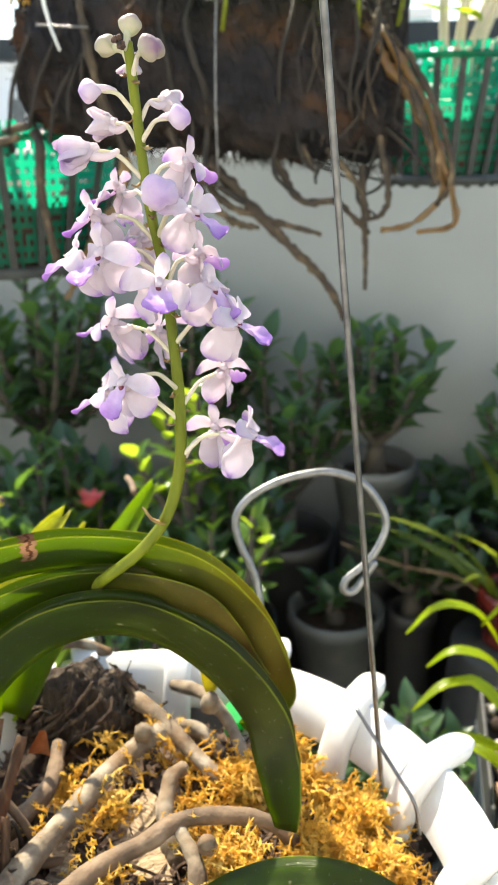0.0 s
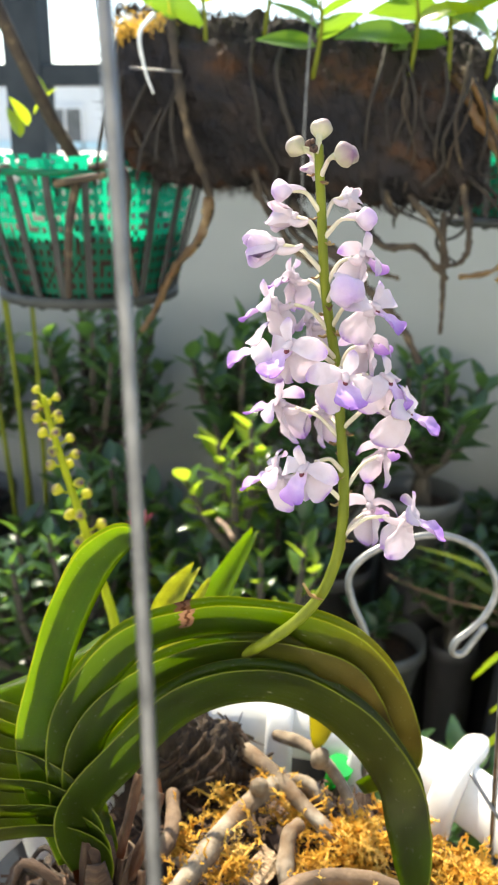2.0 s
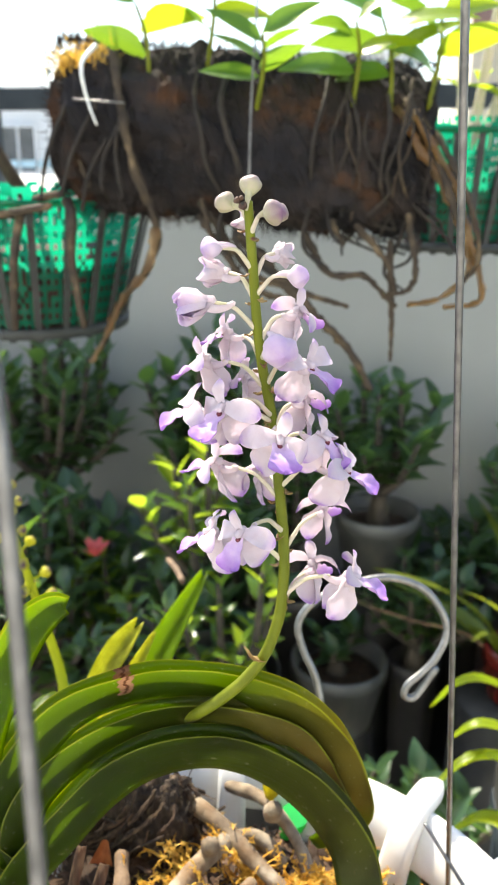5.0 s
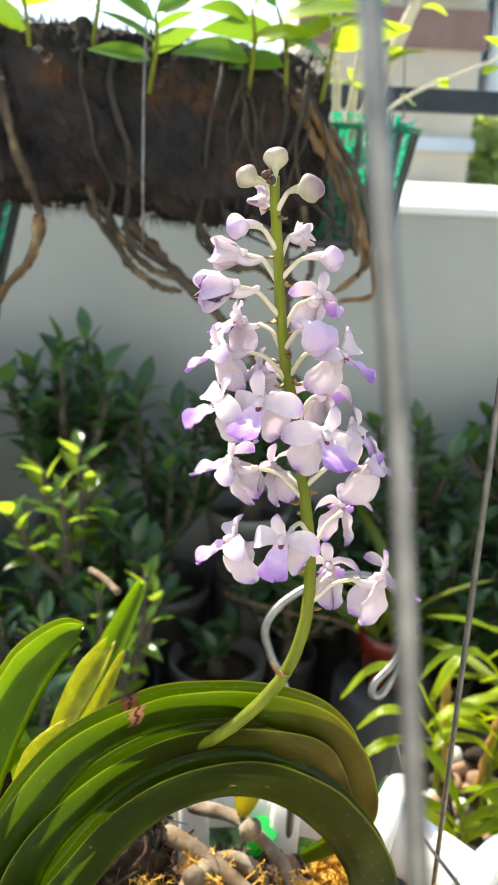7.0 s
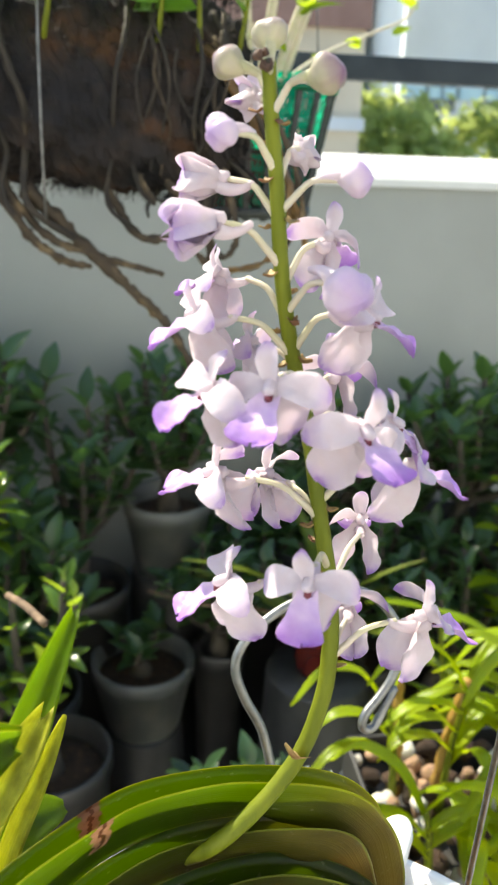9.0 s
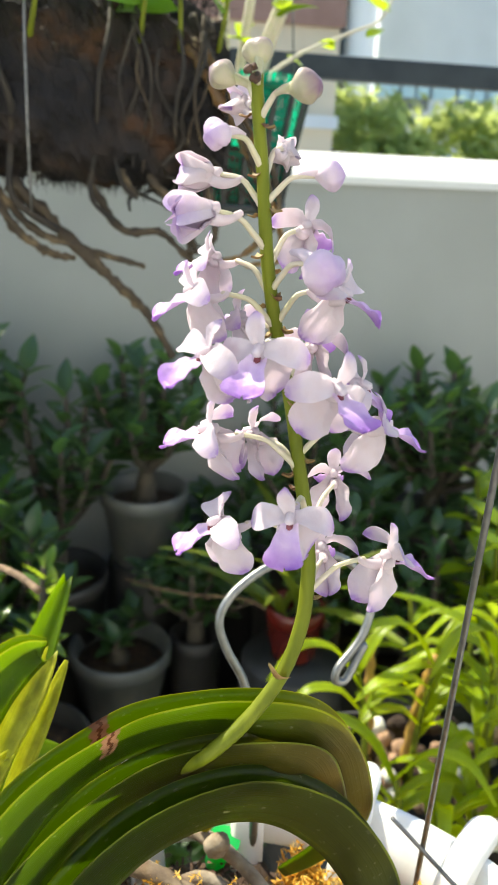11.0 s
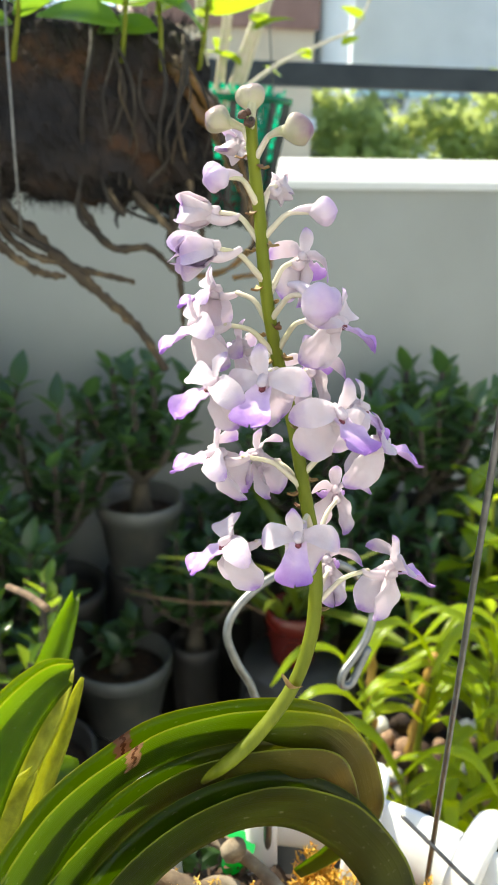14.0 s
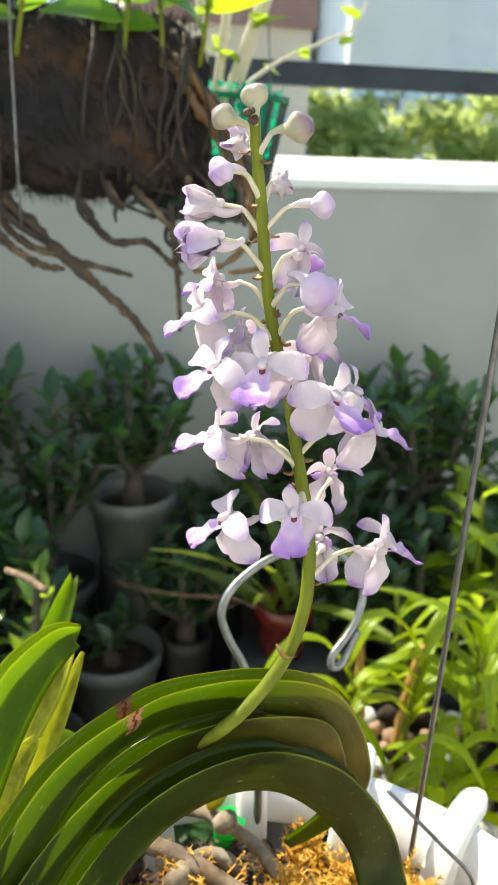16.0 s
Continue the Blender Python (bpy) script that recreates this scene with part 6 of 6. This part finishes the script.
        for v in bm.verts:
            q = v.co.copy()
            v.co = Vector((q.x * sx * (0.75 + 0.35 * noise.noise(Vector((q.y * 2, k, 1)))), q.y * sy * (1 + 0.22 * noise.noise(Vector((q.x * 3, k, 7)))), 0.0016 * noise.noise(Vector((q.x * 1.5, q.y * 1.2, k))) + 0.0008 * noise.noise(Vector((q.x * 6, q.y * 2, k)))))
        bmesh.ops.solidify(bm, geom=bm.faces[:], thickness=0.0018)
        c = part("wood_chip", bm, WOOD_CHIP, None)
        c.matrix_basis = Matrix.Translation((px, py, pz)) @ Euler((tip, 0.15 * (-1) ** k, turn)).to_matrix().to_4x4()
        tagged(c, "pale brown splintered flat wood chip among the roots", "wood chip", "wood chips")
    shard = bmesh.new()
    bmesh.ops.create_cone(shard, segments=18, radius1=0.006, radius2=0.0075, depth=0.018, cap_ends=True)
    sh = part("green_cup", shard, material("green_plastic", [(0.3, (0.01, 0.30, 0.06)), (0.7, (0.02, 0.42, 0.10))], 60, rough=0.35, bump=0.1, translucent=0.4, glow=(0.02, 0.8, 0.15)), None)
    sh.matrix_basis = pose(0.017, 0.456, 0.948, 12, 8, 0)
    tagged(sh, "small bright green plastic cup in the moss", "cup")


# ---- the hanging log ----
def build_log():
    rng = random.Random(21)
    base = Vector((-0.105, 1.00, 1.31))
    log = thing("hanging_log", base, "dark fibrous tree-fern log hung on wires, with orchid roots trailing below", "log")
    n, segs = 90, 64
    verts, faces = [], []
    for i in range(n + 1):
        s = i / n
        x = -0.200 + 0.383 * s
        for k in range(segs):
            a = 2 * math.pi * k / segs
            r = 0.081 + 0.013 * noise.noise(Vector((x * 9, math.cos(a) * 1.2, math.sin(a) * 1.2))) + 0.010 * noise.noise(Vector((x * 45, math.cos(a) * 4, math.sin(a) * 4))) + 0.007 * noise.noise(Vector((x * 130, math.cos(a) * 13, math.sin(a) * 13)))
            if s < 0.04 or s > 0.96:
                r *= 0.93
            verts.append((x + 0.006 * noise.noise(Vector((a * 3, s * 3, 7))), r * math.cos(a) * 0.9, r * math.sin(a) - 0.03 * (s - 0.5)))
    for i in range(n):
        for k in range(segs):
            k2 = (k + 1) % segs
            faces.append((i * segs + k, i * segs + k2, (i + 1) * segs + k2, (i + 1) * segs + k))
    for i, flip in ((0, True), (n, False)):
        c = len(verts)
        verts.append((-0.192 if i == 0 else 0.176, 0, 0))
        for k in range(segs):
            a, b2 = i * segs + k, i * segs + (k + 1) % segs
            faces.append((b2, a, c) if flip else (a, b2, c))
    mesh_object("log_body", verts, faces, LOG, log, smooth=False)
    # fibres on its skin, denser at the left end
    v2, f2 = [], []
    for k in range(5200):
        s = rng.uniform(0, 1) ** (1.0 if k % 2 else 2.2)
        x, a = -0.200 + 0.381 * s, rng.uniform(0, 6.283)
        c = Vector((x, 0.079 * math.cos(a) * 0.9, 0.084 * math.sin(a) - 0.03 * (s - 0.5)))
        d = Vector((rng.gauss(0, 0.7), math.cos(a), math.sin(a) + rng.gauss(0, 0.4))).normalized() * rng.uniform(0.004, 0.019)
        w = d.orthogonal().normalized() * 0.0008
        i = len(v2)
        v2 += [c - w, c + w, c + d]
        f2.append((i, i + 1, i + 2))
    mesh_object("fibre", v2, f2, LOG, log)["kind"] = "stuff"
    F = 0.93
    log_face = lambda x, z: Vector((x, 0.997 - 0.076 * max(0.0, 1 - ((z - 1.31) / 0.082) ** 2) ** 0.5, z))
    roots = [([(-0.140, 0.935, 1.330), (-0.136, 0.918, 1.270), (-0.129, F, 1.239), (-0.110, F, 1.209), (-0.073, F, 1.182), (-0.024, F, 1.141), (0.007, F, 1.110), (0.032, F, 1.067)], 0.0078),
             ([(-0.120, 0.930, 1.290), (-0.150, 0.925, 1.243), (-0.140, F, 1.228), (-0.097, F, 1.186), (-0.049, F, 1.165), (0.004, F, 1.152)], 0.0052),
             ([(-0.060, 0.925, 1.290), (-0.053, F, 1.236), (-0.043, F, 1.211), (-0.016, F, 1.187), (0.019, F, 1.183), (0.037, F, 1.167), (0.052, F, 1.154)], 0.0052),
             ([(0.020, 0.925, 1.290), (0.036, F, 1.236), (0.044, F, 1.204), (0.050, F, 1.142), (0.050, F, 1.098)], 0.0042),
             ([(-0.020, 0.92, 1.300), (-0.008, F, 1.240), (0.010, F, 1.219), (0.040, F, 1.198), (0.052, F, 1.165)], 0.0046),
             ([(-0.032, 0.92, 1.290), (-0.022, F, 1.237), (-0.015, F, 1.223), (-0.003, F, 1.212)], 0.0046),
             ([(-0.236, 0.945, 1.39), (-0.224, 0.918, 1.345), (-0.210, 0.914, 1.279), (-0.192, F, 1.223), (-0.202, F, 1.185), (-0.234, F, 1.150), (-0.258, F, 1.108), (-0.273, F, 1.081)], 0.0062),
             ([(0.050, 0.96, 1.345), (0.069, 0.93, 1.318), (0.097, F, 1.275), (0.119, F, 1.221), (0.132, F, 1.185), (0.131, F, 1.165), (0.099, F, 1.155)], 0.0052),
             ([(0.040, 0.95, 1.340), (0.060, 0.925, 1.309), (0.093, F, 1.261), (0.114, F, 1.211), (0.116, F, 1.188), (0.094, F, 1.164), (0.064, F, 1.156)], 0.0055),
             ([(0.045, 0.955, 1.345), (0.080, 0.93, 1.290), (0.105, F, 1.240), (0.112, F, 1.200)], 0.006),
             ([(0.055, 0.96, 1.340), (0.085, 0.935, 1.305), (0.112, F, 1.255), (0.124, F, 1.205), (0.115, F, 1.180)], 0.005),
             ([(-0.148, 0.930, 1.320), (-0.150, 0.924, 1.290), (-0.147, 0.925, 1.241), (-0.138, F, 1.222)], 0.0045),
             ([(-0.190, 0.925, 1.345), (-0.160, 0.920, 1.270), (-0.130, F, 1.219), (-0.113, F, 1.185), (-0.082, F, 1.163), (-0.059, F, 1.158)], 0.0058),
             ([(-0.180, 0.925, 1.28), (-0.150, 0.93, 1.225), (-0.112, F, 1.188), (-0.085, F, 1.160)], 0.0045),
             ([(0.060, F, 1.230), (0.070, F, 1.190), (0.062, F, 1.168), (0.040, F, 1.166)], 0.0042),
             ([(-0.290, 0.96, 1.36), (-0.285, 0.93, 1.300), (-0.262, 0.925, 1.265)], 0.004)]
    for k, (pts, r) in enumerate(roots):
        pts = [Vector(p) for p in pts]
        if k not in (6, 7, 8, 9, 10):
            while len(pts) > 2 and pts[0].z > 1.235:
                pts.pop(0)
            x1, x0 = pts[0].x, pts[0].x + rng.uniform(-0.03, 0.03)
            face = [log_face(x0 + (x1 - x0) * s + rng.gauss(0, 0.004), 1.378 - 0.125 * s) for s in (0, 0.25, 0.5, 0.75, 1.0)]
            if k in (0, 2, 5, 12):
                tube("root", face + [pts[0], pts[1]], lambda s, r=r: 0.40 * r, ROOT_DARK, log, "", 8, 5, 0.45)
            pts[0] = pts[0] + Vector((-0.002, 0.012, 0.012))
        jit = [p + Vector((rng.gauss(0, 0.0018), rng.gauss(0, 0.003), rng.gauss(0, 0.0018))) if 0 < i < len(pts) - 1 else p for i, p in enumerate(pts)]
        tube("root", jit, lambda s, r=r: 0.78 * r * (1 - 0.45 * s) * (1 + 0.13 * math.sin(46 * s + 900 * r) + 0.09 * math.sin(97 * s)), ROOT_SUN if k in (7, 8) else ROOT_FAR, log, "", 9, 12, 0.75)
        # a lighter tube laid over this root's lower end to paint it sunlit
        if k == 6:
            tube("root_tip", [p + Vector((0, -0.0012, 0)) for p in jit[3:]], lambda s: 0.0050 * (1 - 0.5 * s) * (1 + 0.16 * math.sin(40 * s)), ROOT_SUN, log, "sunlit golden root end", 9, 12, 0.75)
    for k in range(14):
        a = rng.uniform(0, 6.283)
        c = Vector((0.045 + rng.gauss(0, 0.02), 0.95 + rng.uniform(-0.01, 0.03), 1.27 + rng.gauss(0, 0.025)))
        e = c + Vector((rng.uniform(-0.03, 0.06), rng.uniform(-0.02, 0.02), rng.uniform(-0.07, -0.02)))
        tube("root", [c, c.lerp(e, 0.5) + Vector((rng.gauss(0, 0.012), rng.gauss(0, 0.008), -0.006)), e], lambda s: 0.0024 * (1 - 0.5 * s), ROOT_DARK, log, "", 6, 4, 0.3)
    twine = random.Random(77)
    for k in range(9):
        # loops that hang over the face towards the log's right end
        x, z = twine.uniform(-0.01, 0.065), twine.uniform(1.33, 1.365)
        side, low = twine.uniform(-0.012, 0.035), twine.uniform(1.238, 1.262)
        pts = [log_face(x + side * q + 0.008 * math.sin(5 * q + k), z + (low - z) * q) + Vector((0, -0.003, 0)) for q in (0, 0.25, 0.5, 0.75, 1.0)]
        if k % 3:
            pts.append(pts[-1] + Vector((twine.uniform(-0.02, 0.02), -0.004, -twine.uniform(0.004, 0.022))))
        tube("root", pts, lambda s, r=twine.uniform(0.0011, 0.0022): r * (1 - 0.35 * s), ROOT_FAR if k % 4 == 0 else ROOT_DARK, log, "", 7, 5, 0.5)
    for k in range(5):
        # slanting roots at the left end
        a = Vector((-0.272 + 0.014 * k + twine.gauss(0, 0.005), 0.925, 1.345 - twine.uniform(0, 0.035)))
        e = Vector((-0.312 + 0.022 * k, 0.915, 1.262 - twine.uniform(0, 0.022)))
        tube("root", [a, a.lerp(e, 0.45) + Vector((-0.006, -0.004, -0.004)), e], lambda s: 0.0024 * (1 - 0.3 * s), ROOT_DARK, log, "", 7, 5, 0.5)
    # a tuft of dry moss on the log's end, and the wire loop round it
    v3, f3 = [], []
    for k in range(520):
        s = rng.uniform(0, 1)
        c = Vector((-0.299, 0.95, 1.3785)).lerp(Vector((-0.252, 0.95, 1.3901)), s) + Vector((rng.gauss(0, 0.010), rng.gauss(0, 0.014), rng.gauss(0, 0.005))) - base
        d = Vector((rng.gauss(0, 1), rng.gauss(0, 1), rng.gauss(0.4, 0.8))).normalized() * rng.uniform(0.004, 0.013)
        w = d.orthogonal().normalized() * 0.0007
        i = len(v3)
        v3 += [c - w, c + w, c + d]
        f3.append((i, i + 1, i + 2))
    mesh_object("moss_tuft", v3, f3, MOSS, log, "tuft of dry golden moss")["kind"] = "stuff"
    tube("wire_loop", [(-0.2674, 0.908, 1.3458), (-0.216, 0.908, 1.3421)], 0.0011, WIRE, log, "thin grey wire", 6, 3)
    # hanging wires and the white tie
    for x in (-0.093,):
        tube("hanger_wire", [(x, 0.905, 1.20), (x, 0.905, 1.30), (x * 0.96, 0.93, 1.46), (x * 0.6, 1.0, 2.1), (x * 0.6, 1.03, 2.588)], 0.0012, WIRE, log, "thin grey wire", 6, 3)
    tube("wire_tie", [(-0.250, 0.93, 1.395), (-0.256, 0.905, 1.375), (-0.250, 0.90, 1.345), (-0.240, 0.895, 1.322)], lambda s: 0.0026 * (1 - 0.6 * s), TIE, log, "curled white plastic tie", 7, 4)
    # seedlings along the top
    for k, (x, y, z, size, n) in enumerate(((-0.200, 0.940, 1.372, 1.0, 3), (-0.145, 0.955, 1.392, 1.15, 5), (-0.090, 0.925, 1.352, 0.8, 6), (0.000, 0.935, 1.355, 0.9, 4), (0.035, 0.940, 1.350, 1.05, 5), (0.070, 0.955, 1.352, 1.1, 4))):
        t = thing("seedling_orchid", (x, y, z), "young bright green orchid shoot growing on the log", "orchid shoot", "shoots on the log")
        top = Vector((rng.uniform(-0.012, 0.012), rng.uniform(-0.02, 0.0), 0.06 * size))
        v, f, u = sweep([(0, 0, -0.015), tuple(top * 0.5 + Vector((0.004, 0, 0))), tuple(top)], lambda s: 0.0024 * (1 - 0.4 * s), 7, 4)
        mesh_object("cane", v, f, STALK, t)
        for j in range(n):
            place_leaf(SUN_LEAVES if j % 2 and k != 2 else SHOOT_LEAVES, t, top * (0.25 + 0.75 * j / (n - 1)), 1.57 + math.pi * j + rng.uniform(-0.55, 0.55), rng.uniform(0.15, 0.85), size * rng.uniform(0.75, 1.2), rng, rng.choice((-1, 1)) * rng.uniform(0.3, 1.0))


SHOOT_LEAVES = [leaf_mesh("leaf", 0.07, 0.028, c, material("shoot_leaf", [(0.3, (0.05, 0.13, 0.015)), (0.7, (0.09, 0.2, 0.025))], 30, rough=0.3, bump=0.1, translucent=0.35, glow=(0.3, 0.5, 0.03), coords="Generated"), 0.7) for c in (0.2, 0.6)]


def net_basket(place, radius, foot, height, label, seed):
    """A round basket of dark upright slats, two rims and a green net lining."""
    rng = random.Random(seed)
    b = thing("slat_basket", place, label, "basket", "green-lined baskets")
    for r, z, t, h, mat in ((radius, height, 0.004, 0.0035, GREEN_NET), (radius - (radius - foot) * 0.9, height * 0.06, 0.006, 0.006, DARK_SLAT)):
        v, f = lathe([(r - t, z - h), (r + 0.003, z - h), (r + 0.004, z + h), (r - t, z + h), (r - t, z - h)], 40)
        mesh_object("rim", v, f, mat, b)
    for k in range(22):
        a = 2 * math.pi * k / 22
        c, s = math.cos(a), math.sin(a)
        bm = bmesh.new()
        box(bm, -0.0042, 0.0042, -0.0018, 0.0018, 0, math.hypot(height, radius - foot), 0.0008)
        o = part("slat", bm, DARK_SLAT, b)
        o.matrix_basis = Matrix.Translation((foot * c, foot * s, 0)) @ Matrix.Rotation(a - math.pi / 2, 4, "Z") @ Matrix.Rotation(-math.atan2(radius - foot, height), 4, "X")
    # net: a wall of strands with holes
    verts, faces = [], []
    rows, cols = 26, 170
    for i in range(rows + 1):
        s = i / rows
        r = (foot + (radius - foot) * s) * 0.955
        for k in range(cols):
            a = 2 * math.pi * k / cols
            w = 1 + 0.02 * noise.noise(Vector((math.cos(a) * 4, math.sin(a) * 4, s * 5 + seed)))
            verts.append((r * w * math.cos(a), r * w * math.sin(a), s * height * (1.10 + 0.05 * noise.noise(Vector((a * 2, seed, 0))))))
    for i in range(2, rows):
        for k in range(cols):
            if (i <= 20 and k % 2 == 0 and i % 2 == 0) or rng.random() < (0.42 if i > 20 else 0.06):
                continue
            k2 = (k + 1) % cols
            faces.append((i * cols + k, i * cols + k2, (i + 1) * cols + k2, (i + 1) * cols + k))
    mesh_object("net_lining", verts, faces, GREEN_NET, b, "bright green plastic net lining")
    v, f = lathe([(0.0, height * 0.66), (radius * 0.6, height * 0.64), ((foot + (radius - foot) * 0.52) * 0.93, height * 0.54), (foot * 0.93, height * 0.04), (0.0, 0.0)], 32)
    mesh_object("filling", v, f, DARK_FILL, b)
    return b


def build_far_baskets():
    rng = random.Random(8)
    b = net_basket((-0.392, 1.06, 1.092), 0.147, 0.105, 0.155, "dark slatted hanging basket lined with green net", 1)
    for x in (-0.10, 0.02, 0.11):
        tube("hanger_wire", [(-0.392 + x, 1.06 + 0.08 * (1 if x > 0 else -1), 1.25), (-0.392 + x * 0.6, 1.06, 1.6), (-0.37, 1.05, 2.1), (-0.37, 1.03, 2.588)], 0.001, WIRE, b, "", 6, 3)
    tube("cane", [(-0.365, 1.02, 1.23), (-0.400, 1.00, 1.30), (-0.440, 0.98, 1.40), (-0.470, 0.97, 1.48)], 0.008, ROOT_FAR, b, "old orchid cane", 8, 5, 0.15)
    for pts in ([(-0.365, 1.02, 1.235), (-0.33, 0.94, 1.250), (-0.29, 0.92, 1.258)], [(-0.37, 1.0, 1.235), (-0.36, 0.92, 1.236), (-0.30, 0.91, 1.246)], [(-0.38, 1.0, 1.23), (-0.42, 0.92, 1.25), (-0.44, 0.91, 1.22)], [(-0.34, 0.93, 1.246), (-0.340, 0.90, 1.19), (-0.345, 0.90, 1.12)],
                [(-0.29, 0.93, 1.25), (-0.277, 0.91, 1.235), (-0.280, 0.91, 1.190), (-0.271, 0.91, 1.123)]):
        tube("root", pts, lambda s: 0.0055 * (1 - 0.3 * s), ROOT_FAR, b, "", 8, 5, 0.3)
    for k in range(4):
        place_leaf(SUN_LEAVES, b, Vector((-0.05 + 0.01 * k, -0.06, 0.19 + 0.012 * k)), 1.0 + k * 2.0, 1.0, 0.6, rng)
    b2 = net_basket((0.125, 1.27, 1.178), 0.105, 0.075, 0.15, "small dark slatted hanging basket lined with green net", 2)
    for x in (-0.085, 0.085):
        tube("hanger_wire", [(0.125 + x, 1.27, 1.345), (0.125 + x * 0.6, 1.24, 1.70), (0.125, 1.08, 2.30), (0.125, 1.03, 2.588)], 0.001, WIRE, b2, "", 6, 3)
    tube("twig", [(0.15, 1.25, 1.33), (0.24, 1.36, 1.385), (0.33, 1.45, 1.425), (0.39, 1.48, 1.457), (0.43, 1.50, 1.55)], lambda s: 0.0032 * (1 - 0.5 * s), PEDICEL, b2, "thin bare pale twig", 6, 5, 0.2)
    for p, a in (((0.24, 1.36, 1.385), 0.6), ((0.30, 1.42, 1.415), 2.4), ((0.36, 1.465, 1.440), -0.8), ((0.40, 1.485, 1.48), 1.8)):
        place_leaf(SUN_LEAVES, b2, Vector(p) - Vector((0.125, 1.27, 1.195)), a, 0.5, 0.6, rng, 0.5)
    for k, (dx, dz) in enumerate(((0.03, 0.26), (-0.02, 0.22), (0.07, 0.20), (0.11, 0.30))):
        tube("cane", [(0.125 + dx * 0.2, 1.25, 1.30), (0.125 + dx * 0.7, 1.23, 1.30 + dz * 0.55), (0.125 + dx * 1.3, 1.22, 1.30 + dz)], 0.006, PEDICEL, b2, "pale dry orchid cane", 8, 4, 0.2)
        for j in range(4):
            place_leaf(SUN_LEAVES, b2, Vector((dx * (0.5 + 0.2 * j), -0.04, 0.10 + dz * (0.45 + 0.18 * j))), k + j * 2.2, rng.uniform(0.1, 0.8), 0.8, rng)


build_balcony()
build_street()
build_shrubs()
build_log()
build_far_baskets()
build_basket()
build_filling()
build_orchid()
